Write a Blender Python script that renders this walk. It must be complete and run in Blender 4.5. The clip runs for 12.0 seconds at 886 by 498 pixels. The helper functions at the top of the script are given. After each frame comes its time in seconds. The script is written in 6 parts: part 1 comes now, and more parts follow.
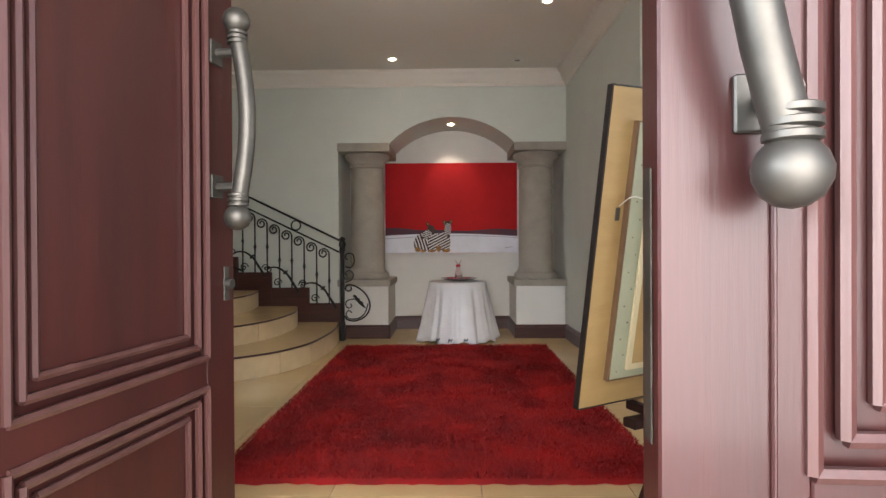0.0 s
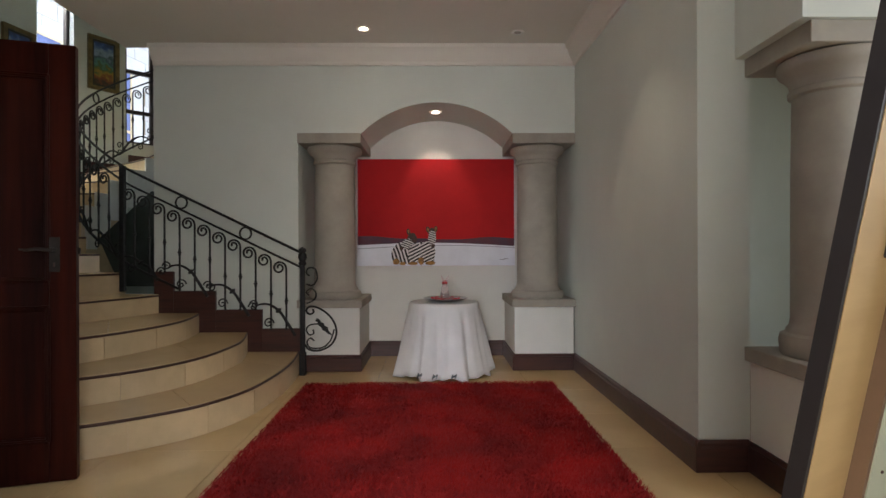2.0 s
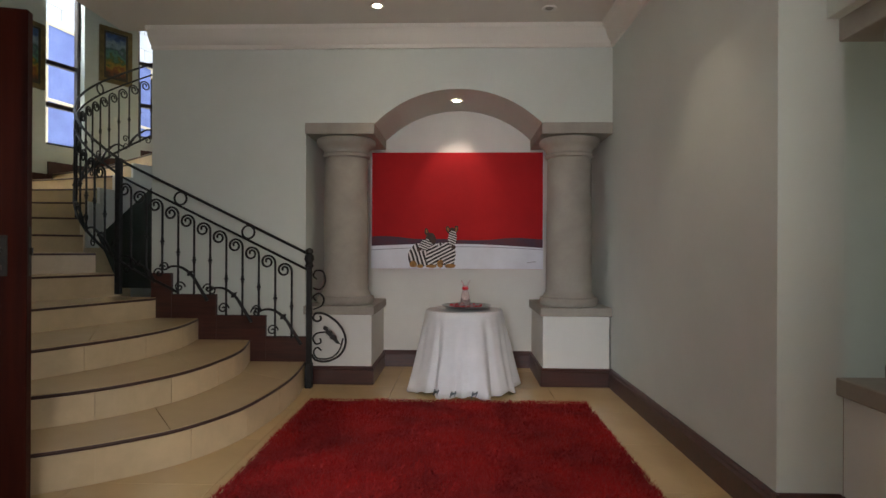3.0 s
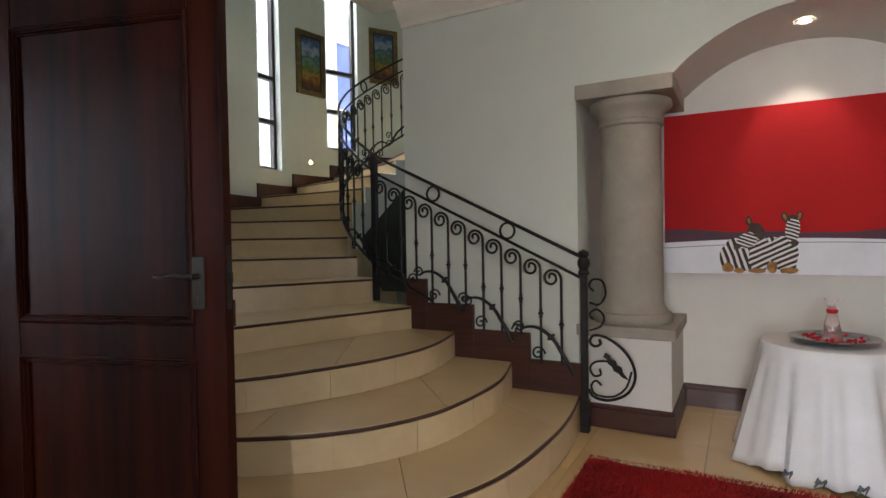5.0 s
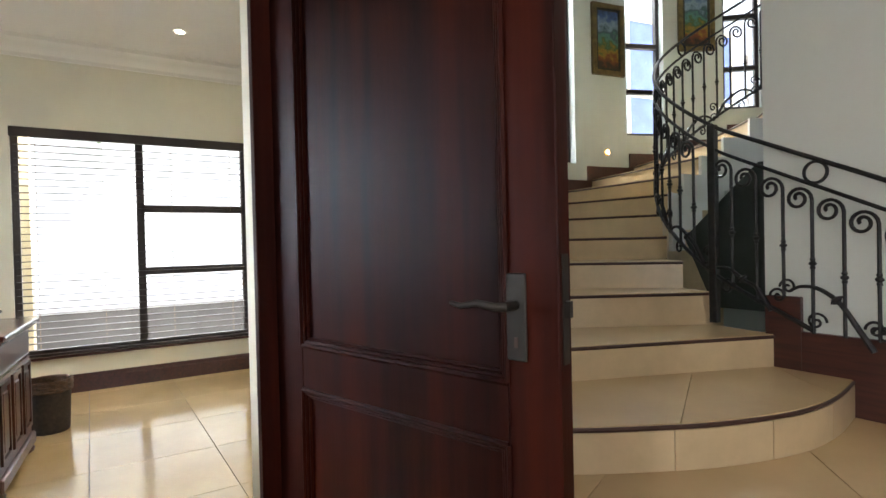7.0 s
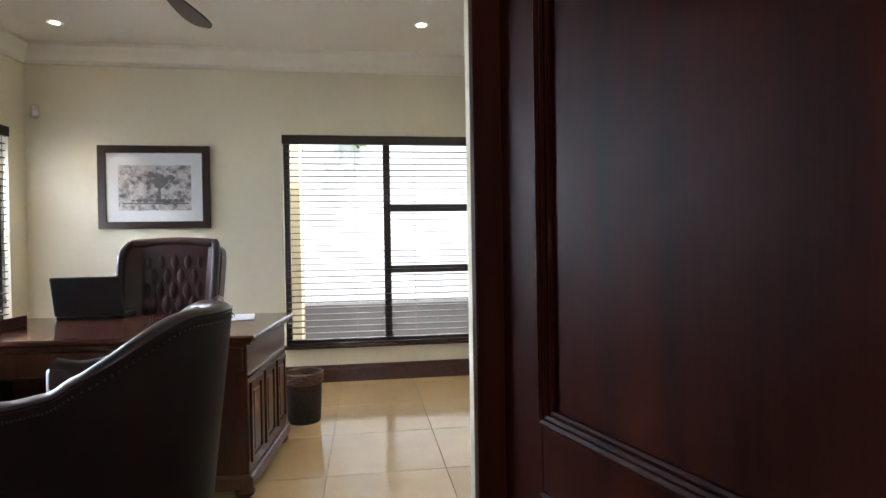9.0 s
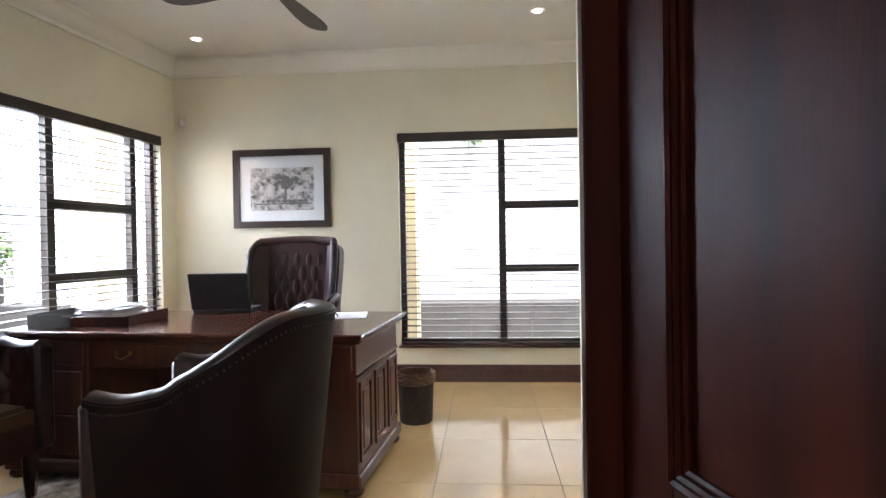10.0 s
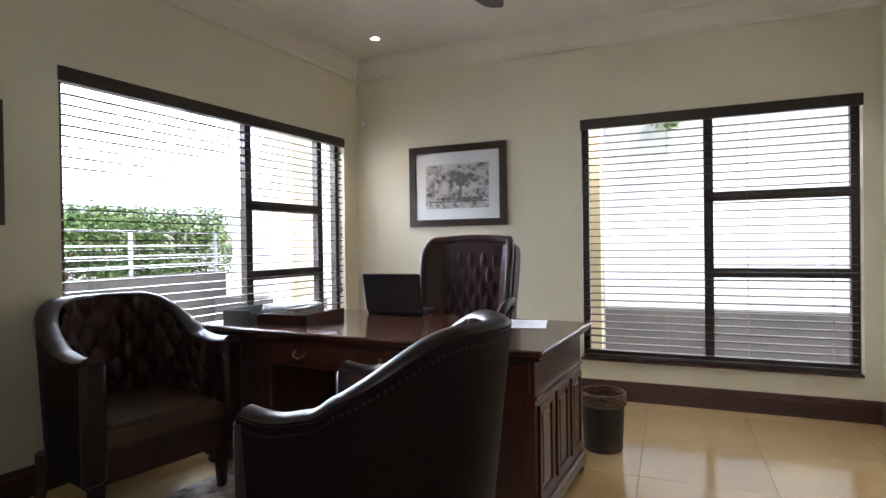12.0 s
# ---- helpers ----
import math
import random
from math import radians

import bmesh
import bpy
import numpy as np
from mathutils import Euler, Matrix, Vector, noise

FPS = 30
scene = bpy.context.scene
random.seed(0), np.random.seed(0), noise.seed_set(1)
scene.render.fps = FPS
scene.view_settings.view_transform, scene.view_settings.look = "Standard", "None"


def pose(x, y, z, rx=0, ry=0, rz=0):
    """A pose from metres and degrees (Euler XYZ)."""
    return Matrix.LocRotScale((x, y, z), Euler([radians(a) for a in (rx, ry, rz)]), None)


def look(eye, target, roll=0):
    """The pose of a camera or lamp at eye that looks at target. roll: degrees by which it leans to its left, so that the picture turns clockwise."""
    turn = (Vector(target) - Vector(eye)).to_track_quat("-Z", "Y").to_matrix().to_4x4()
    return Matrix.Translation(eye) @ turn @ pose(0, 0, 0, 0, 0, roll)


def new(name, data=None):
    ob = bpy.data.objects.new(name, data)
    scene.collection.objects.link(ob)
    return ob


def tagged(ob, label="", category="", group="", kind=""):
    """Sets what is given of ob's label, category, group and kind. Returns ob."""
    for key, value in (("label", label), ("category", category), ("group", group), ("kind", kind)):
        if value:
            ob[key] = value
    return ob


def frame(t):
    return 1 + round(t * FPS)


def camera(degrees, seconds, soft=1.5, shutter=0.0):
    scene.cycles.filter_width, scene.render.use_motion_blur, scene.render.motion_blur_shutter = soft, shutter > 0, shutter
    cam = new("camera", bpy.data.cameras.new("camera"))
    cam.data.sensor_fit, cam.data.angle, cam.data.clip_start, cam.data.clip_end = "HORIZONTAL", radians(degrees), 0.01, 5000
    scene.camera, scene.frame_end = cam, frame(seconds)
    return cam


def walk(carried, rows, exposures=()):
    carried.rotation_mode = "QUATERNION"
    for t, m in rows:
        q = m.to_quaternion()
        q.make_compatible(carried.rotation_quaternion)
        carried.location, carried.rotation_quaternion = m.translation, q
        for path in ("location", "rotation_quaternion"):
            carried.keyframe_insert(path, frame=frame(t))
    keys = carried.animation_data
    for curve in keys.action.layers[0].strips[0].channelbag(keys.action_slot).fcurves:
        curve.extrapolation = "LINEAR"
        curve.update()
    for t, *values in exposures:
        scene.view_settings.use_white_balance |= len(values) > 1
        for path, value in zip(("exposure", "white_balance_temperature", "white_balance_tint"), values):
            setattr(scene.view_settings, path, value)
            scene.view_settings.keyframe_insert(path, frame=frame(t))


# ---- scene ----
# ---- camera and walk ----
cam = camera(78.0, 12.0)
PATH = [
    (0, (0.024, 0.015, 1.016), (-0.007, 2.015, 1.005), -0.3),
    (0.5, (-0.009, 0.312, 1.04), (-0.026, 2.312, 1.026), -0.0),
    (1, (-0.023, 0.531, 1.055), (-0.02, 2.531, 1.041), 0.1),
    (1.5, (-0.019, 0.812, 1.099), (0.01, 2.812, 1.082), 0.1),
    (2, (0.014, 1.072, 1.101), (0.042, 3.072, 1.102), -0.2),
    (2.5, (0.053, 1.307, 1.096), (0.066, 3.307, 1.102), -0.0),
    (4.5, (-0.144, 2.313, 1.22), (-0.799, 4.202, 1.17), -0.5),
    (5, (-0.307, 2.558, 1.212), (-1.265, 4.313, 1.169), -1.0),
    (5.5, (-0.421, 2.714, 1.215), (-1.715, 4.239, 1.177), -1.1),
    (6, (-0.617, 2.828, 1.219), (-2.073, 4.198, 1.182), -1.3),
    (6.5, (-0.803, 2.901, 1.223), (-2.369, 4.143, 1.194), -1.3),
    (7, (-0.999, 3.012, 1.226), (-2.678, 4.097, 1.201), -1.3),
    (7.2, (-1.06, 3.045, 1.23), (-2.793, 4.045, 1.208), -1.3),
    (8.8, (-1.532, 3.195, 1.255), (-3.499, 3.56, 1.238), -0.9),
    (9, (-1.578, 3.203, 1.253), (-3.558, 3.487, 1.234), -0.9),
    (9.5, (-1.66, 3.221, 1.253), (-3.659, 3.269, 1.235), -0.8),
    (10, (-1.748, 3.259, 1.26), (-3.742, 3.106, 1.238), -0.9),
    (10.5, (-1.846, 3.261, 1.264), (-3.82, 2.941, 1.237), -0.8),
    (11, (-1.998, 3.24, 1.262), (-3.943, 2.774, 1.24), -0.8),
    (11.5, (-2.075, 3.192, 1.266), (-3.981, 2.584, 1.242), -0.8),
    (12, (-2.133, 3.151, 1.265), (-3.979, 2.382, 1.248), -0.8),
]
EXPOSURES = [(0.0, 2.3, 6500, 14), (0.5, 2.15, 6500, 16), (1.5, 2.12, 6450, 14), (2.5, 2.02, 6350, 14), (4.5, 2.36, 6350, 14), (5.5, 2.64, 6300, 13), (6.5, 3.2, 6250, 12), (7.0, 3.12, 6300, 14), (9.0, 2.62, 6200, 16), (9.5, 3.0, 6200, 17), (10.5, 2.95, 6150, 18), (12.0, 2.4, 6150, 18)]
walk(cam, [(t, look(eye, target, roll)) for t, eye, target, roll in PATH], EXPOSURES)

# ---- world, sun, lamps ----
world = bpy.data.worlds.new("world")
scene.world = world
world.use_nodes = True
wn = world.node_tree
sky = wn.nodes.new("ShaderNodeTexSky")
sky.sky_type = "NISHITA"
sky.sun_disc = False
sky.sun_elevation = radians(64)
sky.sun_rotation = radians(35.5)
wn.links.new(sky.outputs[0], wn.nodes["Background"].inputs[0])
wn.nodes["Background"].inputs[1].default_value = 0.06


def lamp(name, kind, m, energy, color=(1, 1, 1), **settings):
    data = bpy.data.lights.new(name, kind)
    data.energy, data.color = energy, color
    for key, value in settings.items():
        if key == "size":
            data.size = value
        elif key == "size_y":
            data.shape, data.size_y = "RECTANGLE", value
        elif key == "angle":
            data.angle = value
        elif key == "spot":
            data.spot_size, data.spot_blend = value, 0.6
        elif key == "soft":
            data.shadow_soft_size = value
    ob = new(name, data)
    ob.matrix_world = m
    return ob


lamp("sun", "SUN", look((0, 0, 10), (-2.8, -3.9, 0)), 2.2, (1, 0.95, 0.87), angle=radians(0.5))

# skylight that falls through the openings, from above the sight lines
lamp("sky_light_office_end", "AREA", look((-7.7, 3.4, 3.3), (-5.2, 3.4, 0.6)), 58, (0.93, 0.96, 1), size=2.2, size_y=1.2)
lamp("sky_light_office_side", "AREA", look((-5.4, -1.0, 3.3), (-5.0, 1.8, 0.6)), 132, (0.85, 0.93, 1), size=2.6, size_y=1.2)
lamp("sky_light_garden", "AREA", look((-7.2, -3.6, 2.9), (-5.0, 1.0, 0.9)), 215, (0.82, 0.91, 1), size=6.0, size_y=2.2)
lamp("sky_light_entrance", "AREA", look((0.25, -1.5, 1.55), (0.25, 3, 1.1)), 76, (1.0, 0.97, 0.94), size=2.6, size_y=3.0)
lamp("sky_light_east", "AREA", look((3.95, 1.8, 1.6), (0, 3.6, 1.2)), 11, (0.95, 0.98, 1.0), size=1.5, size_y=1.4)
for phi, energy in ((86.8, 46), (110.8, 46), (134.3, 37)):
    a = radians(phi)
    lamp("sky_light_stair", "AREA", look((-2.5 - 3.5 * math.sin(a), 7.6 - 3.5 * math.cos(a), 5.3), (-2.5, 7.0, 2.2)), energy, (0.90, 0.97, 1.0), size=0.6, size_y=0.8)

# ---- materials ----
def material(name, color, rough=0.5, metal=0.0, var=0.06, scale=3.0, bump=0.0, bump_scale=60.0, stretch=(1, 1, 1), dark=None, coat=0.0, random_value=0.0, emit=None):
    """A procedural surface: base colour, broad stains, fine grain and relief in object space."""
    mat = bpy.data.materials.new(name)
    mat.use_nodes = True
    nt = mat.node_tree
    n, l = nt.nodes, nt.links
    b = n["Principled BSDF"]
    b.inputs["Roughness"].default_value = rough
    b.inputs["Metallic"].default_value = metal
    if coat:
        b.inputs["Coat Weight"].default_value = coat
        b.inputs["Coat Roughness"].default_value = 0.12
    tc = n.new("ShaderNodeTexCoord")
    mp = n.new("ShaderNodeMapping")
    mp.inputs["Scale"].default_value = stretch
    l.new(tc.outputs["Object"], mp.inputs[0])
    n1 = n.new("ShaderNodeTexNoise")
    n1.inputs["Scale"].default_value = scale
    n1.inputs["Detail"].default_value = 8
    n1.inputs["Roughness"].default_value = 0.62
    l.new(mp.outputs[0], n1.inputs["Vector"])
    ramp = n.new("ShaderNodeMapRange")
    ramp.inputs["From Min"].default_value = 0.3
    ramp.inputs["From Max"].default_value = 0.7
    l.new(n1.outputs["Fac"], ramp.inputs["Value"])
    mix = n.new("ShaderNodeMix")
    mix.data_type = "RGBA"
    d = dark if dark else tuple(c * (1 - 2 * var) for c in color)
    u = color if dark else tuple(min(1, c * (1 + var)) for c in color)
    mix.inputs[6].default_value = (*d, 1)
    mix.inputs[7].default_value = (*u, 1)
    l.new(ramp.outputs[0], mix.inputs[0])
    out = mix.outputs[2]
    if random_value:
        oi = n.new("ShaderNodeObjectInfo")
        mr = n.new("ShaderNodeMapRange")
        mr.inputs["To Min"].default_value = 1 - random_value
        mr.inputs["To Max"].default_value = 1 + random_value
        l.new(oi.outputs["Random"], mr.inputs["Value"])
        hs = n.new("ShaderNodeHueSaturation")
        l.new(mr.outputs[0], hs.inputs["Value"])
        l.new(out, hs.inputs["Color"])
        out = hs.outputs[0]
    l.new(out, b.inputs["Base Color"])
    if emit:
        b.inputs["Emission Color"].default_value = (*emit[0], 1)
        b.inputs["Emission Strength"].default_value = emit[1]
    rr = n.new("ShaderNodeMapRange")
    rr.inputs["To Min"].default_value = max(0.02, rough - 0.03)
    rr.inputs["To Max"].default_value = min(1, rough + 0.03)
    l.new(n1.outputs["Fac"], rr.inputs["Value"])
    l.new(rr.outputs[0], b.inputs["Roughness"])
    if bump:
        n2 = n.new("ShaderNodeTexNoise")
        n2.inputs["Scale"].default_value = bump_scale
        n2.inputs["Detail"].default_value = 4
        l.new(mp.outputs[0], n2.inputs["Vector"])
        bp = n.new("ShaderNodeBump")
        bp.inputs["Strength"].default_value = bump
        bp.inputs["Distance"].default_value = 0.01
        l.new(n2.outputs["Fac"], bp.inputs["Height"])
        l.new(bp.outputs[0], b.inputs["Normal"])
    return mat


def wood(name, light, dark, rough=0.35, axis=2, scale=5.0, coat=0.3):
    """Varnished wood with grain along one axis (0, 1, 2)."""
    st = [9.0, 9.0, 9.0]
    st[axis] = 0.55
    mat = material(name, light, rough, dark=dark, scale=scale, stretch=st, bump=0.05, bump_scale=24, coat=coat)
    return mat


WALL = material("cream_paint", (0.705, 0.668, 0.525), 0.72, var=0.03, scale=1.3, bump=0.04, bump_scale=90)
HALLWALL = material("pale_green_paint", (0.62, 0.66, 0.605), 0.7, var=0.03, scale=1.3, bump=0.04, bump_scale=90)
CEIL = material("ceiling_paint", (0.74, 0.71, 0.64), 0.8, var=0.02, scale=1.0, bump=0.02, bump_scale=70)
STONE = material("grey_cast_stone", (0.36, 0.33, 0.28), 0.75, var=0.10, scale=4, bump=0.08, bump_scale=80)
PLASTER = material("white_plaster", (0.72, 0.72, 0.68), 0.75, var=0.03, scale=2)
TILE = material("cream_floor_tile", (0.62, 0.44, 0.215), 0.13, var=0.05, scale=2.2, random_value=0.05)
TILE.node_tree.nodes["Principled BSDF"].inputs["Specular IOR Level"].default_value = 0.8
GROUT = material("grout", (0.30, 0.25, 0.18), 0.8, var=0.1, scale=20)
RISER = material("beige_riser_tile", (0.57, 0.435, 0.255), 0.32, var=0.06, scale=6, random_value=0.06)
NOSING = material("dark_wood_nosing", (0.06, 0.025, 0.018), 0.4, var=0.2, scale=8)
SKIRT = wood("dark_mahogany_skirting", (0.075, 0.02, 0.014), (0.03, 0.010, 0.008), 0.4, axis=0)
DOORW = wood("mahogany_door", (0.043, 0.0070, 0.0030), (0.0052, 0.0018, 0.0015), 0.42, axis=2, scale=1.1, coat=0.0)
DOORW.node_tree.nodes["Principled BSDF"].inputs["Specular IOR Level"].default_value = 0.075
DOORO = wood("weathered_mahogany", (0.050, 0.0096, 0.0076), (0.024, 0.0055, 0.0048), 0.40, axis=2, scale=0.9, coat=0.1)
DOORM = wood("worn_mahogany_moulding", (0.085, 0.036, 0.032), (0.040, 0.014, 0.012), 0.38, axis=2, scale=2.0, coat=0.1)
DOORO.node_tree.nodes["Principled BSDF"].inputs["Specular IOR Level"].default_value = 0.4
IRON = material("black_wrought_iron", (0.018, 0.018, 0.018), 0.5, metal=0.4, var=0.3, scale=30, bump=0.1, bump_scale=120)
STEEL = material("brushed_steel", (0.10, 0.095, 0.083), 0.5, metal=0.85, var=0.15, scale=14)
ALU = material("bronze_aluminium", (0.045, 0.034, 0.028), 0.45, metal=0.2, var=0.15, scale=9)
GLASS = bpy.data.materials.new("window_glass")
GLASS.use_nodes = True
gp = GLASS.node_tree.nodes["Principled BSDF"]
gp.inputs["Base Color"].default_value = (0.96, 0.98, 0.98, 1)
gp.inputs["Roughness"].default_value = 0.0
gp.inputs["Transmission Weight"].default_value = 1.0
gp.inputs["IOR"].default_value = 1.02


# ---- mesh helpers ----
def mesh(name, bm, mat, smooth=False):
    me = bpy.data.meshes.new(name)
    bmesh.ops.recalc_face_normals(bm, faces=bm.faces)
    if smooth:
        for f in bm.faces:
            f.smooth = True
    bm.to_mesh(me)
    bm.free()
    me.materials.append(mat)
    if smooth:
        try:
            me.set_sharp_from_angle(angle=radians(38))
        except AttributeError:
            pass
    return me


def part(name, bm, mat, parent=None, label="", m=None, smooth=False):
    ob = new(name, mesh(name, bm, mat, smooth))
    if m is not None:
        ob.matrix_world = m
    if parent is not None:
        ob.parent = parent
    if label:
        ob["label"] = label
    return ob


def structure(name, bm, mat, label, category, smooth=False):
    return tagged(part(name, bm, mat, smooth=smooth), label, category, kind="structure")


def thing(name, label, category, m=None, group=""):
    ob = new(name)
    ob.empty_display_size = 0.1
    if m is not None:
        ob.matrix_world = m
    return tagged(ob, label, category, group)


def box(bm, x0, x1, y0, y1, z0, z1, bevel=0.0, m=None, seg=1):
    r = bmesh.ops.create_cube(bm, size=1)
    vs = r["verts"]
    for v in vs:
        v.co = Vector(((x0 + x1) / 2 + v.co.x * (x1 - x0), (y0 + y1) / 2 + v.co.y * (y1 - y0), (z0 + z1) / 2 + v.co.z * (z1 - z0)))
    if bevel:
        es = list({e for v in vs for e in v.link_edges})
        g = bmesh.ops.bevel(bm, geom=es, offset=bevel, segments=seg, affect="EDGES", profile=0.6)
        vs = list({v for f in g["faces"] for v in f.verts} | {v for v in vs if v.is_valid})
    if m is not None:
        bmesh.ops.transform(bm, matrix=m, verts=[v for v in vs if v.is_valid])
    return bm


def boxes(*rows, bevel=0.0):
    bm = bmesh.new()
    for r in rows:
        box(bm, *r, bevel=bevel)
    return bm


def prism(pts, z0, z1, bm=None, m=None):
    """A polygon in x, y raised from z0 to z1."""
    bm = bm or bmesh.new()
    lo = [bm.verts.new((x, y, z0)) for x, y in pts]
    hi = [bm.verts.new((x, y, z1)) for x, y in pts]
    bm.faces.new(lo[::-1])
    bm.faces.new(hi)
    n = len(pts)
    for i in range(n):
        bm.faces.new((lo[i], lo[(i + 1) % n], hi[(i + 1) % n], hi[i]))
    if m is not None:
        bmesh.ops.transform(bm, matrix=m, verts=lo + hi)
    return bm


def lathe(profile, bm=None, seg=32, m=None):
    """Turns (radius, height) points round z."""
    bm = bm or bmesh.new()
    rings = []
    for r, z in profile:
        if r < 1e-5:
            rings.append([bm.verts.new((0, 0, z))])
        else:
            rings.append([bm.verts.new((r * math.cos(2 * math.pi * i / seg), r * math.sin(2 * math.pi * i / seg), z)) for i in range(seg)])
    for a, b in zip(rings, rings[1:]):
        for i in range(seg):
            j = (i + 1) % seg
            if len(a) == 1 and len(b) == 1:
                continue
            if len(a) == 1:
                bm.faces.new((a[0], b[i], b[j]))
            elif len(b) == 1:
                bm.faces.new((a[i], a[j], b[0]))
            else:
                bm.faces.new((a[i], a[j], b[j], b[i]))
    for ring, flip in ((rings[0], True), (rings[-1], False)):
        if len(ring) > 1:
            bm.faces.new(ring[::-1] if flip else ring)
    if m is not None:
        bmesh.ops.transform(bm, matrix=m, verts=[v for r in rings for v in r])
    return bm


def tube(points, radius, bm=None, sides=6, closed=False):
    """A round bar along points; radius is a number or one for each point."""
    bm = bm or bmesh.new()
    pts = [Vector(p) for p in points]
    n = len(pts)
    rad = radius if isinstance(radius, (list, tuple)) else [radius] * n
    rings = []
    up = None
    for i, p in enumerate(pts):
        a = pts[(i - 1) % n] if (closed or i > 0) else p
        b = pts[(i + 1) % n] if (closed or i < n - 1) else p
        d = (b - a).normalized()
        if up is None:
            up = Vector((0, 0, 1)) if abs(d.z) < 0.9 else Vector((1, 0, 0))
        s = d.cross(up)
        if s.length < 1e-4:
            s = d.orthogonal()
        s.normalize()
        up = s.cross(d).normalized()
        rings.append([bm.verts.new(p + rad[i] * (math.cos(2 * math.pi * k / sides) * s + math.sin(2 * math.pi * k / sides) * up)) for k in range(sides)])
    pairs = list(zip(rings, rings[1:])) + ([(rings[-1], rings[0])] if closed else [])
    for a, b in pairs:
        for k in range(sides):
            j = (k + 1) % sides
            bm.faces.new((a[k], a[j], b[j], b[k]))
    if not closed:
        bm.faces.new(rings[0][::-1])
        bm.faces.new(rings[-1])
    return bm


def spline(pts, steps=8, closed=False):
    """A smooth line (Catmull-Rom) through points."""
    p = [Vector(q) for q in pts]
    n = len(p)
    out = []
    for i in range(n if closed else n - 1):
        g = lambda k: p[k % n] if closed else p[min(max(k, 0), n - 1)]
        a, b, c, d = g(i - 1), g(i), g(i + 1), g(i + 2)
        for s in range(steps):
            t = s / steps
            out.append(0.5 * (2 * b + (c - a) * t + (2 * a - 5 * b + 4 * c - d) * t * t + (3 * b - a - 3 * c + d) * t ** 3))
    if not closed:
        out.append(p[-1])
    return out


def cornice(path, z, name, mat, label, drop=0.16, reach=0.12):
    """A coved moulding along a line of (x, y) at the top of walls; the room lies on the left of the line."""
    prof = [(0, -drop), (0.02, -drop), (0.025, -drop + 0.03), (0.05, -drop + 0.05), (0.075, -drop + 0.09), (0.085, -0.045), (reach - 0.01, -0.03), (reach, 0)]
    bm = bmesh.new()
    rows = []
    n = len(path)
    for i, (x, y) in enumerate(path):
        p = Vector((x, y))
        d0 = (p - Vector(path[i - 1])).normalized() if i else None
        d1 = (Vector(path[i + 1]) - p).normalized() if i < n - 1 else None
        n0 = Vector((-d0.y, d0.x)) if d0 else None
        n1 = Vector((-d1.y, d1.x)) if d1 else None
        if n0 and n1:
            nn = (n0 + n1).normalized()
            nn = nn / max(0.2, nn.dot(n0))
        else:
            nn = n0 or n1
        rows.append([bm.verts.new((x + nn.x * o, y + nn.y * o, z + h)) for o, h in prof])
    for a, b in zip(rows, rows[1:]):
        for k in range(len(prof) - 1):
            bm.faces.new((a[k], b[k], b[k + 1], a[k + 1]))
    return structure(name, bm, mat, label, "cornice", smooth=True)

# ---- large structure ----
HC = 2.92          # hall ceiling
OC = 3.0          # office ceiling
FX = 1.285         # hall wall beside the niche
NY = 6.02          # niche wall
NB = 6.75          # niche back
OX = -6.7          # office end wall
OY0, OY1 = 0.36, 4.485
RX0, RX1, RZ, RB = -6.22, -4.95, 2.21, 5.05   # recess in the office's north wall
SC = Vector((-2.5, 7.6))   # centre of the winding stair
RO = 2.85
STEP = 0.172
STAIR_TOP = 6.3


def on_ring(r, phi):
    """Round the stair's centre: phi degrees clockwise from the side towards the hall."""
    a = radians(phi)
    return SC.x - r * math.sin(a), SC.y - r * math.cos(a)


RC, RIN = Vector((-2.5, 7.245)), 1.215   # railing side of the winding stair


def on_inner(phi, r=RIN):
    a = radians(phi)
    return RC.x - r * math.sin(a), RC.y - r * math.cos(a)


# niche front with its arch
A0, A1, AZ, AT = -0.65, 0.715, 2.15, 2.43
span = A1 - A0
rise = AT - AZ
rad = (span * span / 4 + rise * rise) / (2 * rise)
arch = []
for i in range(25):
    x = A0 + span * i / 24
    arch.append((x, AT - rad + math.sqrt(rad * rad - (x - (A0 + A1) / 2) ** 2)))
XZ = Matrix(((1, 0, 0, 0), (0, 0, -1, 0), (0, 1, 0, 0), (0, 0, 0, 1)))   # x, y of a polygon become x, z


def upright(pts, y0, y1, bm=None):
    """A polygon in x, z that reaches from y0 to y1."""
    return prism(pts, -y1, -y0, bm, XZ)


bm = upright([(-1.22, HC + 0.2), (-1.22, AZ)] + arch + [(FX, AZ), (FX, HC + 0.2)], NY, NB)
box(bm, -2.51, -1.22, NY, NY + 0.22, 0, HC + 0.2)
box(bm, -1.42, -1.22, NY + 0.22, NB, 0, HC + 0.2)
wall_niche = structure("wall_north", bm, HALLWALL, "pale painted wall with an arched niche", "wall")
structure("wall_niche_back", boxes((-1.42, FX + 0.3, NB, NB + 0.15, 0, HC + 0.2)), PLASTER, "white plastered back wall of the niche", "wall")
structure("wall_east", prism([(1.312, 3.76), (1.57, 3.76), (1.57, NB), (FX, NB), (FX, NY)], 0, HC + 0.2), HALLWALL, "pale painted wall ending in a square pier", "wall")

